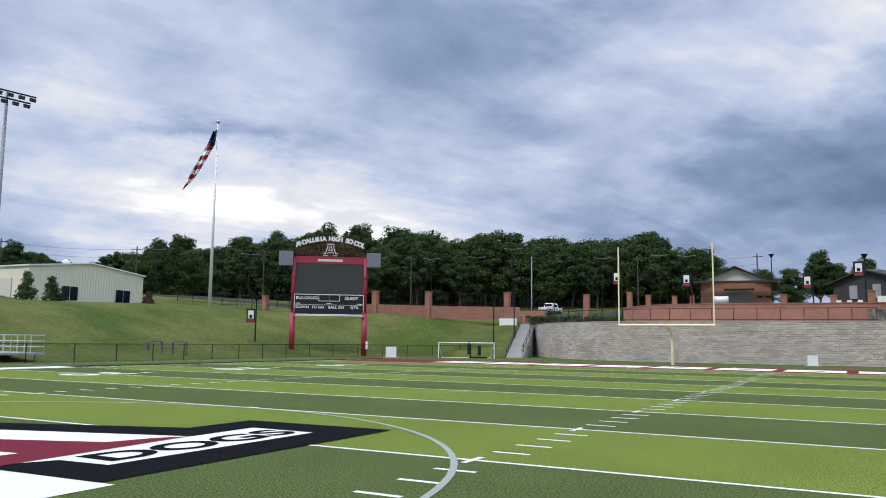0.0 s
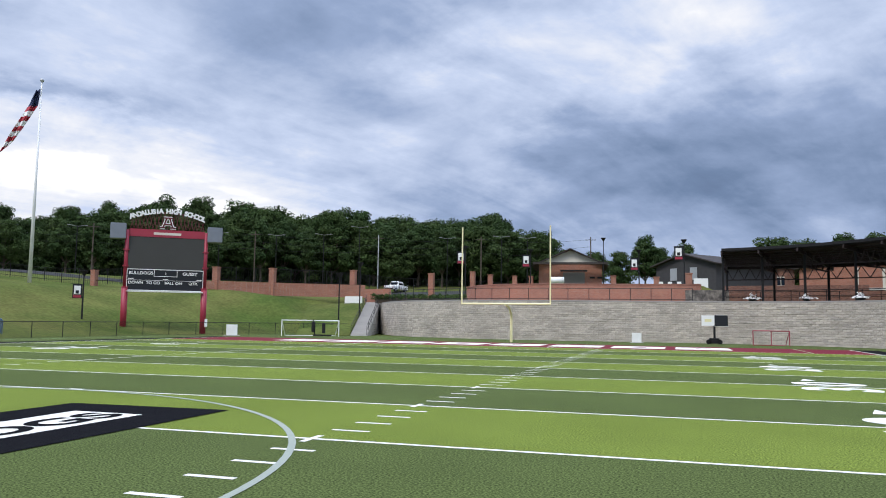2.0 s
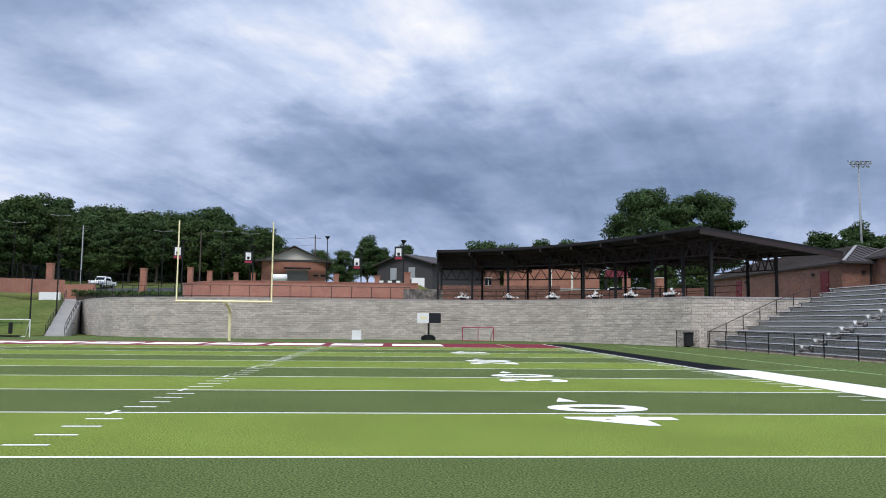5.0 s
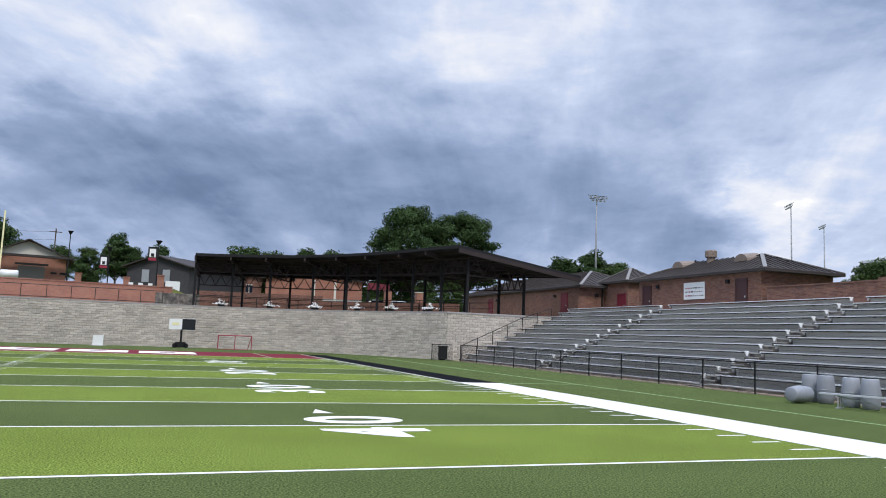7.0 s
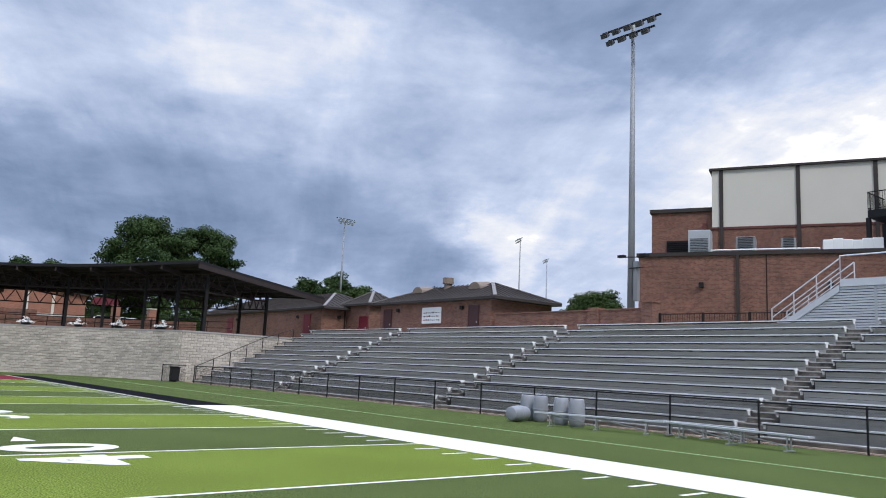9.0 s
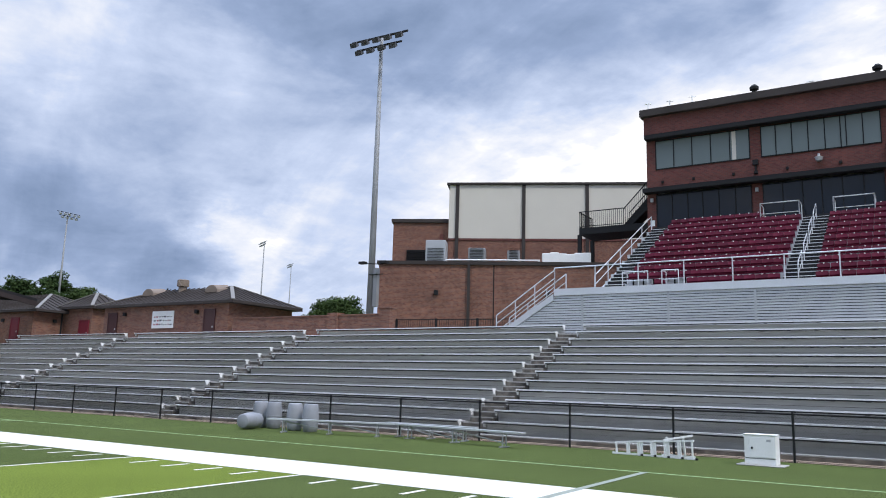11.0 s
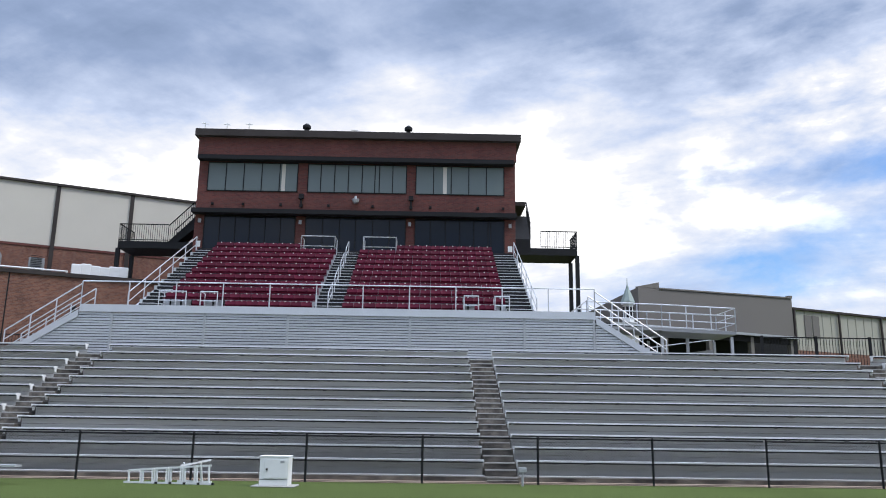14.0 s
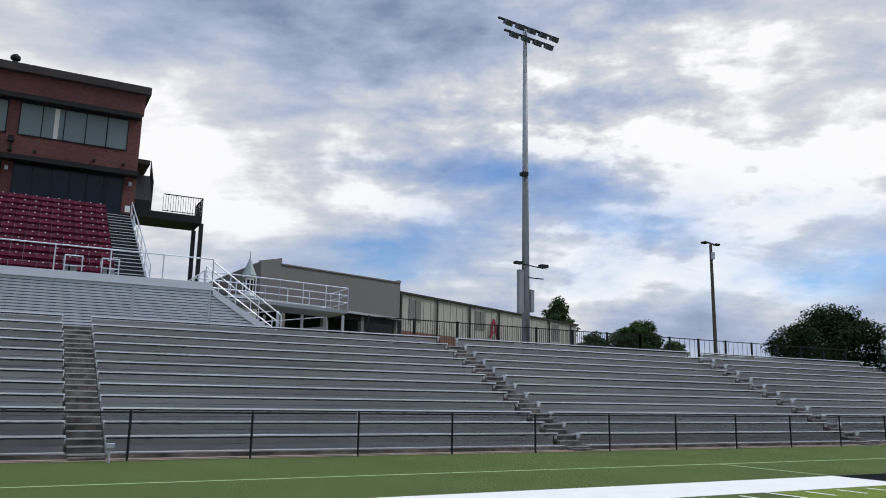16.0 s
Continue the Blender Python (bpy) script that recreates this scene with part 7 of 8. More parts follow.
    for u in (6.2, 9.0):
        part("downpipe", Geo().slab(pt(u, -0.2), pt(u + 0.3, -0.2), 0.18, 3.4, 8.7, -1), STUCCO, bh, "pale downpipe")
    part("plinth", Geo().slab(pt(0, -0.06), pt(L, -0.06), 0.05, 3.4, 6.3, -1), CONCRETE, bh)
    aw = thing("entrance_awning", "maroon awning on posts beside the annex", "awning", (*polar(-16, 105), 4))
    part("roof", Geo().slab(polar(-15.2, 104), polar(-16.8, 104), 2.5, 7.7, 8.6), DOOR_RED, aw)
    for az in (-15.25, -16.75):
        q = polar(az, 104.2)
        part("post", Geo().box(q[0] - 0.12, q[1] - 0.12, 3.4, q[0] + 0.12, q[1] + 0.12, 7.7), BLACK_STEEL, aw)
    q = [polar(-15.0, 98), polar(-21.8, 92), polar(-21.8, 112), polar(-15.0, 112)]
    single("lawn", Geo().prism(q, 3.3, 4.95), GRASS, "raised green lawn behind the plaza", "lawn", "structure")
    for az, d, top in ((-16.7, 97, 7.2), (-19.0, 95, 7.0)):
        x, y = polar(az, d)
        p = thing("brick_pier", "square orange-red brick gate pier", "pier", (x, y, 3.4), "brick piers")
        part("shaft", Geo().box(x - 0.4, y - 0.4, 3.4, x + 0.4, y + 0.4, top), BRICK_PLAZA, p)
        part("cap", Geo().box(x - 0.47, y - 0.47, top + 0.001, x + 0.47, y + 0.47, top + 0.1), STUCCO, p)
    for az, d, mt, lab in ((-16.1, 105, WHITE, "white parked car beyond the lawn"), (-17.6, 106, GALV, "silver parked car beyond the lawn")):
        x, y = polar(az, d)
        car = thing("parked_car", lab, "car", (x, y, 4.95), "parked cars")
        M = pose(x, y, 4.95, 0, 0, az)
        side = [(-2.2, 0.3), (2.2, 0.3), (2.25, 0.8), (1.3, 0.95), (0.7, 1.4), (-1.0, 1.42), (-1.7, 0.98), (-2.2, 0.9)]
        g = Geo().add([M @ Vector((u, v, h)) for v in (-0.85, 0.85) for u, h in side], [tuple(range(8)), tuple(range(8, 16))[::-1]] + [(k, (k + 1) % 8, 8 + (k + 1) % 8, 8 + k)[::-1] for k in range(8)])
        body = part("body", g, mt, car, bevel=0.05)
        glass = [(-1.35, 0.98), (1.0, 0.98), (0.6, 1.33), (-0.95, 1.35)]
        part("side_window", Geo().add([M @ Vector((u, v, h)) for v in (-0.87, -0.84) for u, h in glass], [(0, 1, 2, 3), (7, 6, 5, 4), (0, 4, 5, 1), (1, 5, 6, 2), (2, 6, 7, 3), (3, 7, 4, 0)]), GLASS, body)
        for u in (-1.4, 1.4):
            for v in (-0.8, 0.8):
                part("wheel", Geo().tube(M @ Vector((u, v - 0.1, 0.32)), M @ Vector((u, v + 0.1, 0.32)), 0.32, 14), BLACK_STEEL, car)
    ts = thing("terrace_steps", "wide grey concrete steps up to the terrace", "steps", (*polar(-2, 85), 3.6), kind="structure")
    for k in range(7):
        part("step", Geo().slab(polar(-3.4, 82 + 0.4 * k), polar(-0.6, 82 + 0.4 * k), 0.42 if k < 6 else 3.0, 3.3, 3.85 + 0.2 * k), CONC_DIRTY, ts)
    lw = thing("plaza_wall", "low orange-red brick wall under the canopy", "wall", (*polar(-9, 86), 3.6), kind="structure")
    part("wall", Geo().slab(polar(-22, 78), polar(-12, 86), 0.3, 3.6, 5.1), BRICK, lw)
    part("wall", Geo().slab(polar(-12, 86), polar(-3.2, 87), 0.3, 3.6, 5.7), BRICK, lw)
    # cream metal building on the bank
    wb, pt, L = gable_house("metal_shed", "cream metal-sided shed with dark windows on a bank", polar(56.3, 105), polar(49.3, 116), 22, 4.6, 10.05, 11.0, CREAM, 0.25, WHITE)
    rib = Geo()
    k = 0.3
    while k < L:
        top = 10.05 + 0.95 * (1 - abs(k - L / 2) / (L / 2)) - 0.08
        rib.slab(pt(k, -0.03), pt(k + 0.07, -0.03), 0.03, 5.6, top, -1)
        k += 0.42
    part("siding_ribs", rib, CREAM, wb, kind="stuff")
    part("plinth", Geo().slab(pt(0, -0.04), pt(L, -0.04), 0.03, 4.5, 5.6, -1), BLACK_STEEL, wb)
    for u in (4.5, 12.8):
        wn = part("window", Geo().slab(pt(u, -0.09), pt(u + 2.3, -0.09), 0.06, 6.2, 7.9, -1), GLASS, wb, "dark window")
        part("window_frame", Geo().slab(pt(u + 1.1, -0.12), pt(u + 1.2, -0.12), 0.03, 6.2, 7.9, -1), WHITE, wn)
    A = Vector(pt(-0.06, 3.0))
    Bq = Vector(pt(-0.06, 6.6))
    part("roller_door", Geo().slab(tuple(A), tuple(Bq), 0.05, 5.2, 8.6), STUCCO, wb, "pale roller door")
    part("roof_vent", Geo().lathe([(0.35, 0), (0.35, 0.5), (0.5, 0.55), (0.5, 0.8), (0.1, 1.0)], (*pt(L * 0.55, 6), 10.9), 12), WHITE, wb)


make_houses()


# ---------------------------------------------------------------- things on the bank and upper road
def street_lamp(az, d, base, top, banner=None, arms=1, grp="street lamps", size=1.0):
    x, y = polar(az, d)
    z = base if base is not None else ground_height(x, y) - 0.2
    lab = "black lamp post with a hanging banner" if banner else "dark street lamp post beside the road"
    s = thing("street_lamp", lab, "lamp post", (x, y, z), grp)
    part("pole", Geo().tube((x, y, z), (x, y, top), 0.09, 8, 0.06), BLACK_STEEL, s)
    a = radians(az)
    u = Vector((math.cos(a), math.sin(a), 0))
    if arms == 2:
        g = Geo()
        for sgn in (-1, 1):
            g.bar(Vector((x, y, top - 0.1)), Vector((x, y, top + 0.1)) + u * sgn * 1.3, 0.06, 0.06)
            g.bar(Vector((x, y, top + 0.1)) + u * sgn * 1.1, Vector((x, y, top + 0.1)) + u * sgn * 1.6, 0.22, 0.1)
        part("lamp_head", g, MAST_GREY, s)
    else:
        part("lamp_head", Geo().lathe([(0.1, 0), (0.32, 0.35), (0.38, 0.42), (0.38, 0.48), (0.05, 0.5)], (x, y, top), 10), BLACK_STEEL, s)
    if banner:
        zc = banner
        o = u * -0.75 * size
        c = Vector((x, y, zc)) + o
        n = Vector((-u.y, u.x, 0)) * 0.012

        def pl(name, w, z0, z1, mat, k, parent, du=0.0):
            w, z0, z1 = w * size, z0 * size, z1 * size
            g = Geo()
            q = c + u * du - n * k
            g.add([tuple(q - u * w + Vector((0, 0, z0)) - n), tuple(q + u * w + Vector((0, 0, z0)) - n), tuple(q + u * w + Vector((0, 0, z1)) - n), tuple(q - u * w + Vector((0, 0, z1)) - n),
                   tuple(q - u * w + Vector((0, 0, z0)) + n), tuple(q + u * w + Vector((0, 0, z0)) + n), tuple(q + u * w + Vector((0, 0, z1)) + n), tuple(q - u * w + Vector((0, 0, z1)) + n)],
                  [(0, 1, 2, 3), (7, 6, 5, 4), (0, 4, 5, 1), (1, 5, 6, 2), (2, 6, 7, 3), (3, 7, 4, 0)])
            return part(name, g, mat, parent)
        b = pl("banner", 0.62, -1.0, 1.0, SIGN_BLACK, 0, s)
        pl("banner_shape", 0.42, -0.45, 0.75, WHITE, 3, b)
        pl("banner_shape", 0.2, -0.35, 0.1, SIGN_BLACK, 6, b)
        pl("banner_text", 0.52, -0.92, -0.55, RED_PAINT, 3, b)
        arm = Geo()
        for zz in (-size, size):
            arm.bar(Vector((x, y, zc + zz)), c + Vector((0, 0, zz)) - u * 0.62, 0.03, 0.03)
        part("banner_arm", arm, BLACK_STEEL, s)
    return s


street_lamp(41.65, 82, None, 5.5, 4.0, size=0.68)
street_lamp(10.35, 108, None, 11.2, 10.1, size=0.85)
street_lamp(15.15, 106, None, 11.4, 10.3, size=0.85)
street_lamp(2.6, 110, None, 11.3, 9.8, size=0.85)
street_lamp(-0.5, 100, None, 11.6, 10.4, size=0.85)
street_lamp(5.1, 122, None, 14.3)
street_lamp(24.4, 82, None, 6.0)
street_lamp(22.9, 88, None, 7.6)
for az, top in ((48.5, 17.2), (42.2, 17.0), (33.0, 17.0), (29.0, 17.0), (25.6, 17.4), (23.0, 19.0), (16.5, 17.2), (12.5, 17.6), (10.6, 17.4)):
    street_lamp(az, 146, None, top, arms=2, grp="upper road lamps")


def utility_line():
    azs = [58, 49.8, 41.2, 36.5, 30.5, 21.6, 14.0, 6.0]
    tops = []
    for k, az in enumerate(azs):
        x, y = polar(az, 150)
        z = ground_height(x, y) - 0.3
        p = thing("utility_pole", "weathered wooden utility pole at the wood's edge", "utility pole", (x, y, z), "utility poles")
        part("pole", Geo().tube((x, y, z), (x, y, 18.0), 0.14, 8, 0.1), GALV if az == 21.6 else BARK, p)
        a = radians(az)
        u = Vector((math.cos(a), math.sin(a), 0))
        part("crossarm", Geo().bar(Vector((x, y, 17.4)) - u * 1.0, Vector((x, y, 17.4)) + u * 1.0, 0.1, 0.12), BARK, p)
        tops.append(Vector((x, y, 17.5)))
    for dz in (0.0, -1.4, -2.6):
        w = thing("overhead_cable", "thin black overhead cable between utility poles", "cable", tuple(tops[4] + Vector((0, 0, dz))), "overhead cables")
        g = Geo()
        for a, b in zip(tops, tops[1:]):
            prev = None
            for i in range(9):
                t = i / 8
                q = a.lerp(b, t) + Vector((0, 0, dz - 1.0 * 4 * t * (1 - t) * 0.6))
                if prev is not None:
                    g.tube(prev, q, 0.025, 4)
                prev = q
        part("wire", g, BLACK_STEEL, w)


utility_line()


def make_flag():
    x, y = polar(44.85, 105)
    z = ground_height(x, y) - 0.3
    f = thing("flagpole", "tall white flagpole with a limp striped flag", "flagpole", (x, y, z))
    part("pole", Geo().tube((x, y, z), (x, y, 30.0), 0.24, 12, 0.07), WHITE, f, smooth=True)
    part("finial", Geo().lathe([(0.02, 0), (0.2, 0.08), (0.26, 0.25), (0.2, 0.42), (0.02, 0.5)], (x, y, 30.0), 12), GALV, f, smooth=True)
    a = radians(45.05)
    left = Vector((-math.cos(a), -math.sin(a), 0))
    deep = Vector((-math.sin(a), math.cos(a), 0))

    def band(z0, z1, a0, a1, b0, b1, mat, name):
        """A hanging strip of cloth from height z0 down to z1; a and b are its left and right edges there."""
        g = Geo()
        n = 6
        for i in range(n):
            t0, t1 = i / n, (i + 1) / n
            q = []
            for t, z, a, b in ((t0, z0, a0, b0), (t1, z0, a0, b0), (t1, z1, a1, b1), (t0, z1, a1, b1)):
                u = a + (b - a) * t
                q.append(Vector((x, y, z + 0.25 * (t - 0.5))) + left * u + deep * (0.3 * math.sin(9 * t + z)))
            g.add(q, [(0, 1, 2, 3)])
        return part(name, g, mat, flag)
    flag = part("flag", Geo().tube((x, y, 23.0), (x, y, 29.3), 0.085, 6), WHITE, f, "limp red, white and blue striped flag")
    band(29.0, 26.9, 0.6, 1.35, 0.1, 0.25, NAVY, "canton")
    z, lo, hi = 26.9, 1.4, 0.25
    for k in range(7):
        band(z, z - 0.66, lo, lo + 0.30, hi, hi + 0.34, WHITE if k % 2 else FLAG_RED, "stripe")
        z, lo, hi = z - 0.66, lo + 0.30, hi + 0.34
    band(z, z - 0.7, lo, lo + 0.3, hi, hi + 0.45, WHITE, "stripe")
    band(z - 0.7, z - 1.5, lo + 0.3, lo + 0.6, hi + 0.45, hi + 1.35, FLAG_RED, "stripe")


FLAG_RED = material("red_cloth", (0.36, 0.03, 0.045), 0.8, var=0.15)
NAVY = material("navy_cloth", (0.018, 0.028, 0.075), 0.8, var=0.15)
make_flag()


def make_truck():
    x, y = polar(20.25, 142)
    z = ground_height(x, y) + 0.05
    t = thing("pickup_truck", "white pickup truck parked on the upper road", "pickup truck", (x, y, z))
    M = pose(x, y, z, 0, 0, 20.25 + 62)

    def bx(name, u0, v0, z0, u1, v1, z1, mat, taper=0.0, parent=None, label="", bevel=0.08):
        g = Geo().prism([(u0, v0), (u1, v0), (u1, v1), (u0, v1)], z0, z1)
        if taper:
            for i in range(4, 8):
                p = g.v[i]
                g.v[i] = (p[0] + (taper if p[0] < (u0 + u1) / 2 else -taper), p[1] * 0.86, p[2])
        g.v = [tuple(M @ Vector(p)) for p in g.v]
        return part(name, g, mat, parent or t, label, bevel)
    body = bx("body", -2.85, -0.98, 0.5, 2.85, 0.98, 1.15, WHITE)
    cab = bx("cab", -0.9, -0.92, 1.15, 1.5, 0.92, 1.95, WHITE, 0.35)
    bx("side_window", -0.55, -0.935, 1.3, 1.05, 0.935, 1.78, GLASS, 0.2, cab, bevel=0)
    bx("rear_window", -0.82, -0.7, 1.32, -0.6, 0.7, 1.8, GLASS, 0.0, cab, bevel=0)
    bx("bed_opening", -2.7, -0.85, 1.152, -0.95, 0.85, 1.16, BLACK_STEEL, bevel=0)
    bx("rear_bumper", -3.0, -0.95, 0.45, -2.86, 0.95, 0.65, BLACK_STEEL, bevel=0.03)
    for s in (-1, 1):
        bx("tail_light", -2.88, s * 0.9 - 0.07, 0.75, -2.851, s * 0.9 + 0.07, 1.05, RED_PAINT, bevel=0)
    for u in (-1.85, 1.85):
        for s in (-1, 1):
            a, b = M @ Vector((u, s * 0.72, 0.4)), M @ Vector((u, s * 1.0, 0.4))
            w = part("wheel", Geo().tube(a, b, 0.4, 16), BLACK_STEEL, t)
            part("rim", Geo().tube(M @ Vector((u, s * 0.98, 0.4)), M @ Vector((u, s * 1.015, 0.4)), 0.24, 12), GALV, w)


make_truck()
road = Geo()
rp = [polar(a, d) for a, d in ((52, 138), (44, 134), (36, 132), (28, 133), (20, 138), (14, 142), (8, 146))]
rp = spline(rp, 3.0)
oa, ob_ = offset(rp, -3.5), offset(rp, 3.5)
for i in range(len(rp) - 1):
    road.add([(*oa[i], ground_height(*oa[i]) + 0.06), (*oa[i + 1], ground_height(*oa[i + 1]) + 0.06), (*ob_[i + 1], ground_height(*ob_[i + 1]) + 0.06), (*ob_[i], ground_height(*ob_[i]) + 0.06)], [(0, 1, 2, 3)])
single("road", road, ASPHALT, "grey asphalt road along the wood", "road", "structure")


def make_bank_stairs():
    st = thing("bank_stairs", "concrete stairs climbing the bank beside the block wall", "stairs", (-17.5, 76, 0))
    a, b = Vector(polar(22.9, 80)), Vector(polar(21.9, 96))
    n = 21
    for i in range(n):
        p, q = a.lerp(b, i / n), a.lerp(b, (i + 1) / n)
        d = (b - a).normalized()
        s = Vector((-d.y, d.x)) * 0.85
        pts = [(p - s), (q - s), (q + s), (p + s)]
        part("step", Geo().prism([(v.x, v.y) for v in pts][::-1], -0.2, 0.18 * (i + 1)), CONCRETE, st)
    g = Geo()
    d = (b - a).normalized()
    s = Vector((-d.y, d.x)) * 0.8
    for sg in (-1, 1):
        p, q = a + s * sg, b + s * sg
        rail(g, [(p.x, p.y, 0.1), (q.x, q.y, 3.8)], 0.95, mids=(0.5,), post=1.9)
    part("handrail", g, BLACK_STEEL, st)
    sh = Vector((-d.y, d.x))
    e0, e1 = a + sh * 0.95, b + sh * 0.95
    o0, o1 = e0 + sh * 5.5, e1 + sh * 7.0
    single("bank_shoulder", Geo().add([(e0.x, e0.y, 0.1), (e1.x, e1.y, 3.75), (o1.x, o1.y, 3.4), (o0.x, o0.y, -0.1), (e0.x, e0.y, -0.3), (e1.x, e1.y, -0.3), (o1.x, o1.y, -0.3), (o0.x, o0.y, -0.3)], [(3, 2, 1, 0), (0, 1, 5, 4), (1, 2, 6, 5), (2, 3, 7, 6), (3, 0, 4, 7), (4, 5, 6, 7)]), GRASS, "grassy shoulder of the bank beside the stairs", "ground", "structure")
    w = thing("bank_wall", "short brick and pale concrete wall by the stairs", "wall", (*polar(22, 98), 3.6), kind="structure")
    part("wall", Geo().slab(polar(20.6, 96), polar(22.4, 99), 0.3, 3.2, 5.5), BRICK_PLAZA, w)
    part("wall", Geo().slab(polar(22.7, 96), polar(23.9, 97), 0.3, 2.6, 4.5), WHITE, w)


make_bank_stairs()
BRUSH = material("dry_reddish_brush", (0.095, 0.062, 0.035), 0.9, var=0.4, per="island", per_var=0.3, spec=0.05)
hedge_rng = np.random.default_rng(9)
for az, d, L in ((20.6, 92, 4), (18.8, 92, 5), (16.2, 90, 4)):
    x, y = polar(az, d)
    lobes = [((x + 0.8 * k - L / 2, y, 4.35), (0.6, 0.5, 0.4)) for k in range(L + 1)]
    hd = thing("hedge", "dark green clipped hedge on the terrace", "hedge", (x, y, 3.7), "terrace hedges")
    part("foliage", leaf_cloud(hedge_rng, lobes, 1400, 0.11, 3), LEAF, hd)
    part("stem_core", Geo().box(x - L / 2, y - 0.1, 3.6, x + L / 2, y + 0.1, 4.3), BARK, hd)
for az, d, h in ((56.4, 99, 3.6), (54.9, 98, 3.3), (48.9, 112, 2.2)):
    x, y = polar(az, d)
    z = ground_height(x, y) - 0.1
    t = thing("young_conifer", "small bushy evergreen on the grassy bank", "tree", (x, y, z), "small evergreens")
    part("trunk", Geo().tube((x, y, z), (x, y, z + h * 0.8), 0.07, 6, 0.02), BARK, t)
    part("foliage", leaf_cloud(hedge_rng, [((x, y, z + h * (0.18 + 0.16 * k)), (h * 0.36 * (1 - 0.15 * k), h * 0.36 * (1 - 0.15 * k), h * 0.17)) for k in range(5)], 2600, 0.12, 3), LEAF2 if h > 3 else BRUSH, t)


# visitors' ramp behind the west fence
vr = thing("visitor_ramp", "grey aluminium ramp with tube railings", "ramp", (-36.5, 26, 0))
part("deck", Geo().box(-39.5, 18.0, 0.45, -33.6, 27.2, 0.6), ALU_BOARD, vr)
g = Geo()
rail(g, [(-33.7, 16.0, 0.6), (-33.7, 27.2, 0.6), (-39.4, 27.2, 0.6)], 1.1, mids=(0.33, 0.66), post=1.4)
rail(g, [(-35.4, 16.0, 0.6), (-35.4, 26.0, 0.6), (-39.4, 26.0, 0.6)], 1.1, mids=(0.33, 0.66), post=1.4)
part("railing", g, ALU_BRIGHT, vr)
for x in (-39.0, -36.5, -34.0):
    for y in (19.0, 23.0, 26.8):
        part("leg", Geo().box(x - 0.05, y - 0.05, -0.1, x + 0.05, y + 0.05, 0.46), GALV, vr)


# ---------------------------------------------------------------- things round the field
def portable_goal(at, w, h, dep, ang, mat, label, r=0.05):
    x, y = at
    M = pose(x, y, 0, 0, 0, ang)
    s = thing("practice_goal", label, "goal", (x, y, 0), "practice goals")

    def q(*p):
        return M @ Vector(p)
    part("front_frame", Geo().path([q(-w / 2, 0, 0), q(-w / 2, 0, h), q(w / 2, 0, h), q(w / 2, 0, 0)], r, 8), mat, s)
    if w < 3:
        part("middle_post", Geo().tube(q(0, 0, 0), q(0, 0, h), r * 0.8, 8), mat, s)
    part("back_frame", Geo().path([q(-w / 2, 0, h), q(-w / 2 * 0.9, dep, 0.03), q(w / 2 * 0.9, dep, 0.03), q(w / 2, 0, h)], r * 0.7, 8), mat, s)
    return s


portable_goal((20.2, 62.4), 2.75, 1.2, 0.9, 4, RED_PAINT, "small red tube practice goal by the wall", 0.04)
portable_goal(polar(26.4, 76), 5.4, 1.5, 1.6, 26, WHITE, "white tube practice goal at the fence")
BLUE_PAINT = material("blue_tube_paint", (0.035, 0.085, 0.19), 0.5, var=0.15)
for az in (48.3, 46.7):
    x, y = polar(az, 69)
    bf = thing("agility_frame", "blue tube training frame standing by the fence", "training frame", (x, y, 0), "blue training frames")
    M = pose(x, y, 0, 0, 0, az + 8)
    for v in (0.0, 0.7):
        part("hoop", Geo().path([M @ Vector(p) for p in ((-0.55, v, 0), (-0.55, v, 1.2), (-0.45, v, 1.32), (0.45, v, 1.32), (0.55, v, 1.2), (0.55, v, 0))], 0.04, 8), BLUE_PAINT, bf)
    for u in (-0.55, 0.55):
        part("side_rail", Geo().tube(M @ Vector((u, 0, 0.6)), M @ Vector((u, 0.7, 0.6)), 0.03, 8), BLUE_PAINT, bf)
sl = thing("tackling_sled", "black padded tackling sled by the fence", "sled", (*polar(25.6, 75), 0))
x, y = polar(25.6, 75)
part("frame", Geo().bar((x - 0.9, y, 0.12), (x + 0.9, y + 0.3, 0.12), 0.12, 0.14).bar((x - 0.7, y, 0.1), (x - 0.9, y, 1.6), 0.08, 0.1), BLACK_STEEL, sl)
part("pad", Geo().box(x - 1.0, y - 0.2, 0.4, x - 0.7, y + 0.15, 1.4), BLACK_STEEL, sl, bevel=0.08)
part("pad", Geo().box(x + 0.1, y - 0.2, 0.3, x + 0.35, y + 0.15, 1.3), BLACK_STEEL, sl, bevel=0.08)


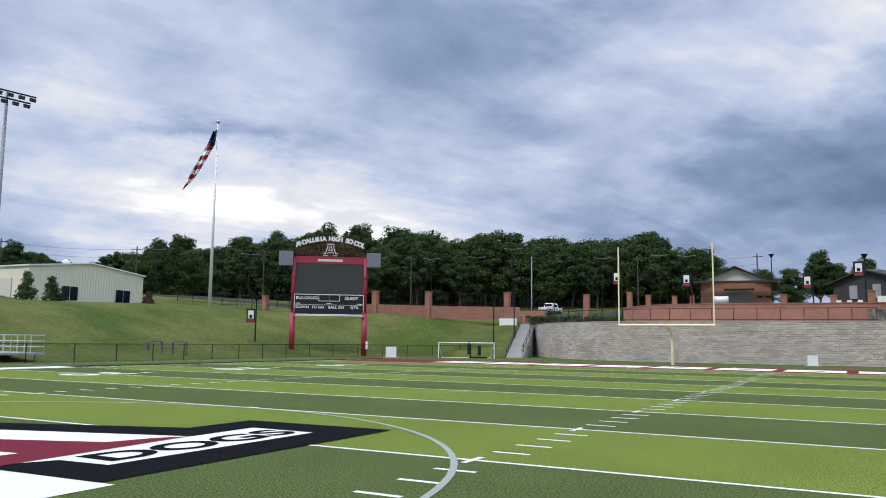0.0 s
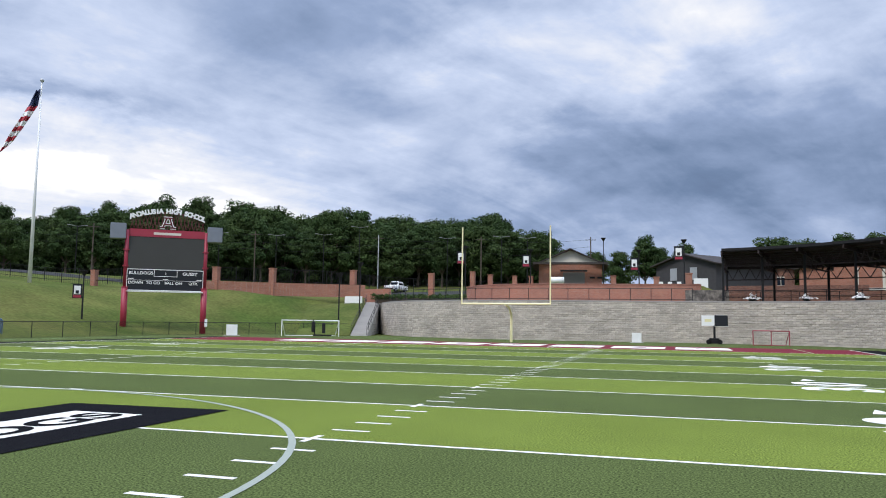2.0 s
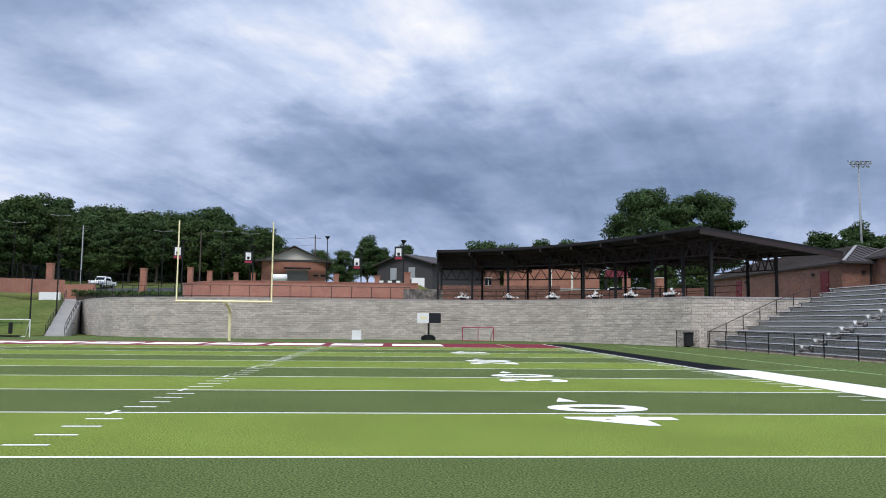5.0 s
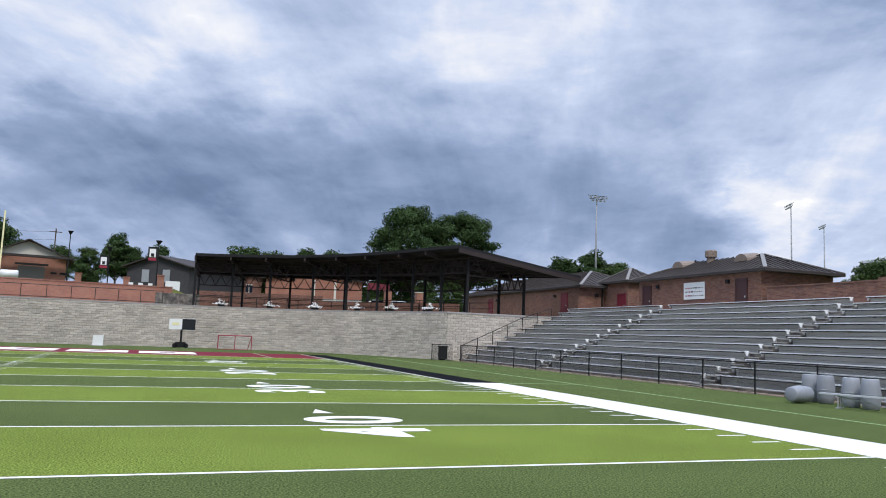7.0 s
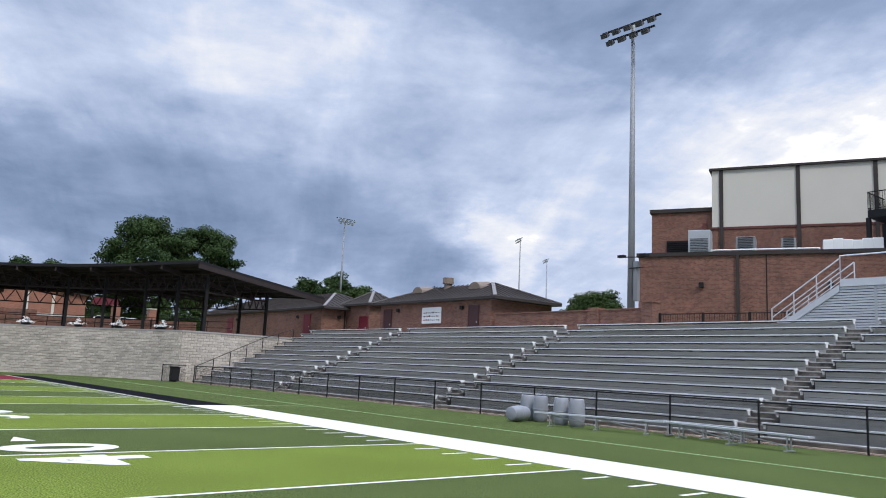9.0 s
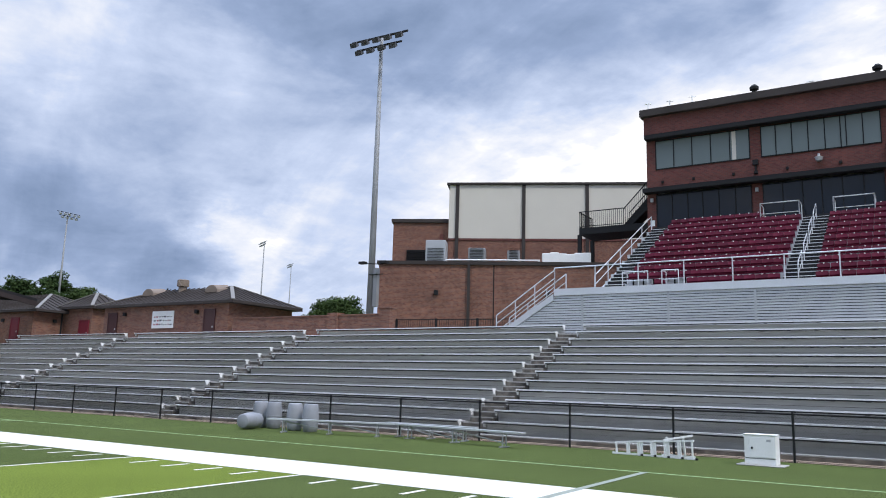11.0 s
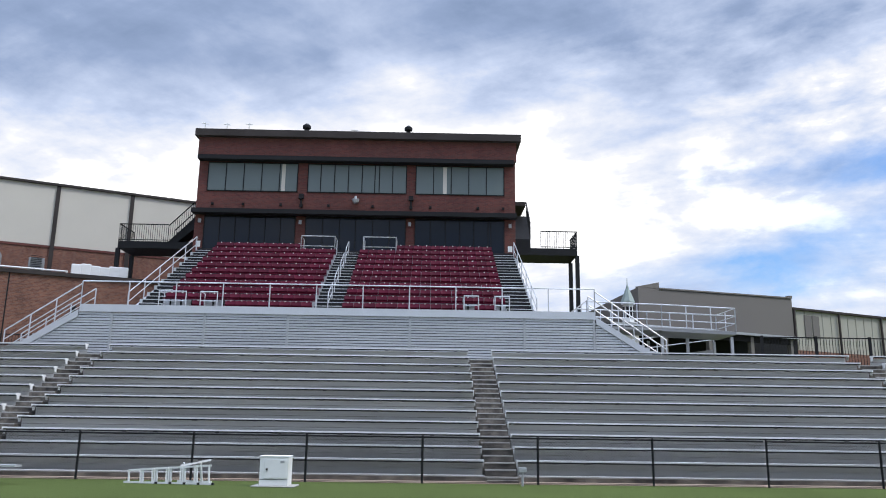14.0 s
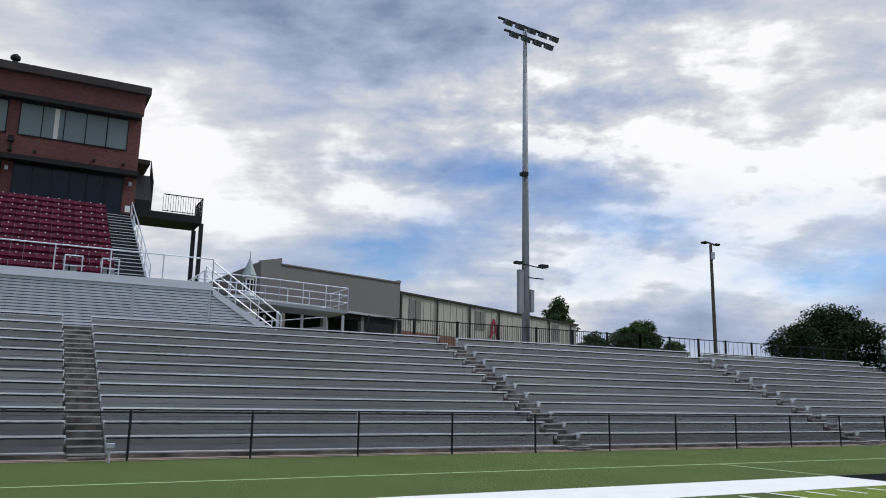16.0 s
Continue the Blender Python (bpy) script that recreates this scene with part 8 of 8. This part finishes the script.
def white_cabinet(at, w, d, h, label, ang=0.0, detailed=False):
    x, y = at
    M = pose(x, y, 0, 0, 0, ang)
    c = thing("utility_cabinet", label, "cabinet", (x, y, 0), "utility cabinets")

    def bx(name, *b, mat=WHITE, bevel=0.012, lab=""):
        g = Geo().box(*b)
        g.v = [tuple(M @ Vector(p)) for p in g.v]
        return part(name, g, mat, c, lab, bevel)
    bx("base_slab", -d * 0.75, -w * 0.75, 0.002, d * 0.75, w * 0.75, 0.03, mat=CONCRETE)
    bx("body", -d / 2, -w / 2, 0.03, d / 2, w / 2, h)
    bx("lid", -d / 2 - 0.015, -w / 2 - 0.015, h, d / 2 + 0.015, w / 2 + 0.015, h + 0.025)
    if detailed:
        bx("door", -d / 2 - 0.012, -w / 2 + 0.04, 0.2, -d / 2 - 0.002, w / 2 - 0.12, h - 0.05, bevel=0.004)
        bx("handle", -d / 2 - 0.03, w / 2 - 0.2, h * 0.55, -d / 2 - 0.013, w / 2 - 0.16, h * 0.62, mat=BLACK_STEEL, bevel=0)
        bx("rating_plate", -d / 2 - 0.016, -w / 2 + 0.1, h - 0.14, -d / 2 - 0.013, -w / 2 + 0.2, h - 0.09, mat=GALV, bevel=0)
        bx("lower_seam", -d / 2 - 0.006, -w / 2 + 0.01, 0.17, -d / 2 - 0.001, w / 2 - 0.01, 0.18, mat=BLACK_STEEL, bevel=0)


white_cabinet((33.45, -1.62), 0.70, 0.42, 0.70, "white steel utility cabinet on a small slab", -3, True)
white_cabinet((9.6, 64.2), 0.78, 0.6, 0.82, "white utility cabinet at the wall's foot", 90)
white_cabinet(polar(31.9, 76), 1.0, 0.7, 1.0, "white utility cabinet near the fence", 120)

pv = thing("portable_display", "small two-panel display on a black stand", "display", (16.0, 64.3, 0))
part("white_panel", Geo().box(14.95, 64.3, 1.55, 15.98, 64.42, 2.42), WHITE, pv, "white panel with a small yellow mark")
part("yellow_mark", Geo().box(15.2, 64.285, 1.88, 15.75, 64.298, 2.12), YELLOW, pv)
part("dark_panel", Geo().box(16.0, 64.28, 1.53, 17.05, 64.45, 2.44), SIGN_BLACK, pv)
part("panel_frame", Geo().box(15.98, 64.30, 1.50, 17.09, 64.40, 1.528).box(15.98, 64.30, 2.442, 17.09, 64.40, 2.47), WHITE, pv)
part("mast", Geo().tube((15.98, 64.45, 0.2), (15.98, 64.45, 1.6), 0.09, 10), BLACK_STEEL, pv)
part("cart", Geo().box(15.55, 64.1, 0.06, 16.35, 64.8, 0.5).tube((15.5, 64.1, 0.2), (15.5, 64.75, 0.2), 0.2, 12).tube((16.4, 64.1, 0.2), (16.4, 64.75, 0.2), 0.2, 12), BLACK_STEEL, pv)

tc_ = thing("trash_can", "black wheeled trash can beside the block wall", "trash can", (34.2, 50.25, 0))
part("bin", Geo().prism([(33.95, 49.98), (34.5, 49.98), (34.5, 50.52), (33.95, 50.52)], 0.08, 1.0), BLACK_STEEL, tc_, bevel=0.03)
part("lid", Geo().box(33.9, 49.92, 1.0, 34.55, 50.58, 1.08), BLACK_STEEL, tc_, bevel=0.03)
part("wheel", Geo().tube((34.0, 50.5, 0.1), (34.45, 50.5, 0.1), 0.1, 10), BLACK_STEEL, tc_)

hr = thing("stair_handrail", "black tube handrail climbing beside the block wall", "handrail", (40, 50.45, 2))
g = Geo()
rail(g, [(35.9, 50.55, 0.12), (41.0, 50.55, 2.45), (43.6, 50.55, 3.3)], 1.05, mids=(), post=1.5)
part("rail", g, BLACK_STEEL, hr)


def make_barrel():
    prof = [(0.22, 0.0), (0.25, 0.02), (0.275, 0.2), (0.30, 0.45), (0.30, 0.55), (0.275, 0.8), (0.25, 0.98), (0.235, 1.0), (0.225, 0.985), (0.20, 0.985)]
    prof = [(r * 0.94, z * 0.92) for r, z in prof]
    b = thing("plastic_barrel", "upright grey plastic barrel on the turf by the fence", "barrel", (0, 0, 0), "grey barrels")
    part("drum", Geo().lathe(prof, seg=22), BARREL, b, smooth=True)
    part("band", Geo().lathe([(0.281, 0.43), (0.288, 0.44), (0.288, 0.46), (0.281, 0.47)], seg=22), BARREL, b)
    part("bung", Geo().lathe([(0.04, 0.90), (0.04, 0.925), (0.0, 0.925)], (0.1, 0, 0), 8), BLACK_STEEL, b)
    return b


b0 = make_barrel()
b0.matrix_basis = pose(34.3, 15.45, 0)
for x, y, rz in ((34.25, 14.75, 40), (33.9, 13.45, 80), (33.85, 12.7, 130)):
    copy_thing(b0, pose(x, y, 0, 0, 0, rz))
lie = copy_thing(b0, pose(32.75, 14.75, 0.288, 90, 0, 100))
tagged(lie, "grey plastic barrel lying on its side on turf")


def make_bench(a, b, label):
    A, B = Vector((*a, 0)), Vector((*b, 0))
    d = (B - A).normalized()
    n = Vector((-d.y, d.x, 0))
    be = thing("team_bench", label, "bench", tuple((A + B) / 2), "team benches")
    up = Vector((0, 0, 1))
    g = Geo()
    g.bar(A + up * 0.42, B + up * 0.42, 0.25, 0.045)
    part("seat_plank", g, ALU_BRIGHT, be)
    L = (B - A).length
    for t in (0.13, 0.5, 0.87):
        c = A.lerp(B, t)
        lg = Geo()
        lg.bar(c - n * 0.22 + up * 0.02, c + n * 0.22 + up * 0.02, 0.04, 0.035)
        lg.bar(c - n * 0.08 + up * 0.05, c - n * 0.08 + up * 0.40 + d * 0.001, 0.03, 0.03)
        lg.bar(c + n * 0.08 + up * 0.05, c + n * 0.08 + up * 0.40 + d * 0.001, 0.03, 0.03)
        part("leg", lg, GALV, be)
    for t0, t1 in ((0.13, 0.5), (0.5, 0.87)):
        part("brace", Geo().tube(A.lerp(B, t0) + up * 0.36, A.lerp(B, t1) + up * 0.12, 0.02, 6), GALV, be)


make_bench((32.75, 13.55), (33.95, 9.3), "long silver aluminium team bench on turf")
make_bench((34.05, 9.35), (33.15, 4.45), "long silver aluminium team bench on turf")
make_bench((34.45, 9.9), (34.4, 6.6), "silver aluminium team bench against the fence")

hf = thing("hurdle_stack", "stack of white tube hurdle frames lying on turf", "hurdle frames", (33.9, 1.3, 0))
rf = random.Random(12)
for k in range(5):
    y0 = 2.25 - 0.42 * k
    x0 = 33.9 - 0.05 * k
    hh = 0.36 + 0.03 * k
    g = Geo()
    g.bar((x0, y0 + 0.1, 0.03), (x0 - 0.15, y0 - 0.85, 0.03), 0.05, 0.05)
    g.bar((x0, y0, hh), (x0 - 0.12, y0 - 0.8, hh + 0.06), 0.05, 0.05)
    for t in (0.05, 0.5, 0.95):
        q = Vector((x0, y0, 0)).lerp(Vector((x0 - 0.12, y0 - 0.8, 0)), t)
        g.bar(q + Vector((0, 0, 0.03)), q + Vector((0, 0.02, hh + 0.03)), 0.045, 0.045)
    part("frame", g, WHITE, hf)
    part("foot_cap", Geo().box(x0 - 0.2, y0 - 0.92, 0.0, x0 - 0.12, y0 - 0.85, 0.06), BLACK_STEEL, hf)
g = Geo()
g.bar((34.4, 0.95, 0.03), (34.2, -0.1, 0.03), 0.05, 0.05)
g.bar((33.9, 0.75, 0.5), (34.2, -0.05, 0.66), 0.05, 0.05)
for y in (0.7, 0.2):
    g.bar((34.25, y, 0.03), (34.1, y + 0.02, 0.58), 0.05, 0.05)
part("frame", g, WHITE, hf)
hf.scale = (0.85, 0.85, 0.85)
gp_ = thing("tap_post", "short grey post with a small box by the fence", "post", (34.4, -7.75, 0))
part("post", Geo().tube((34.4, -7.75, 0), (34.4, -7.75, 0.42), 0.03, 8), GALV, gp_)
part("box", Geo().box(34.33, -7.85, 0.34, 34.45, -7.65, 0.46), GALV, gp_, bevel=0.01)

# flower tubs on the wall's edge under the canopy
tub_rng = np.random.default_rng(3)
on_wall = offset([p for p in WALL if p[0] > 17], 0.3)
for k in range(6):
    i = min(len(on_wall) - 1, int((k + 0.55) * len(on_wall) / 6.2))
    x, y = on_wall[i]
    t = thing("flower_tub", "low tub with white flowers on the wall's edge", "planter", (x, y, WALL_TOP), "flower tubs")
    part("tub", Geo().lathe([(0.22, 0), (0.34, 0.18), (0.36, 0.2), (0.32, 0.2)], (x, y, WALL_TOP), 14), BLACK_STEEL, t)
    part("flowers", leaf_cloud(tub_rng, [((x, y, WALL_TOP + 0.25), (0.65, 0.5, 0.14)), ((x, y, WALL_TOP + 0.38), (0.25, 0.25, 0.3))], 110, 0.09), WHITE, t, "white blossoms")

# far pole beyond the south end of the stands
x, y = 60.0, -56.3
sp = thing("light_pole", "dark wooden pole with a small lamp crossbar", "lamp post", (x, y, 3.6))
part("pole", Geo().tube((x, y, 3.4), (x, y, 14.9), 0.17, 10, 0.12), BARK, sp)
part("cross_bar", Geo().bar((x - 0.3, y + 1.0, 15.0), (x + 0.3, y - 1.0, 15.0), 0.12, 0.1), BLACK_STEEL, sp)
part("lamp", Geo().box(x - 0.2, y + 0.55, 14.9, x + 0.15, y + 1.0, 15.05).box(x - 0.15, y - 1.0, 14.9, x + 0.2, y - 0.55, 15.05), BLACK_STEEL, sp)
part("meter_box", Geo().box(x - 0.3, y - 0.13, 13.6, x - 0.1, y + 0.13, 14.2), GALV, sp)
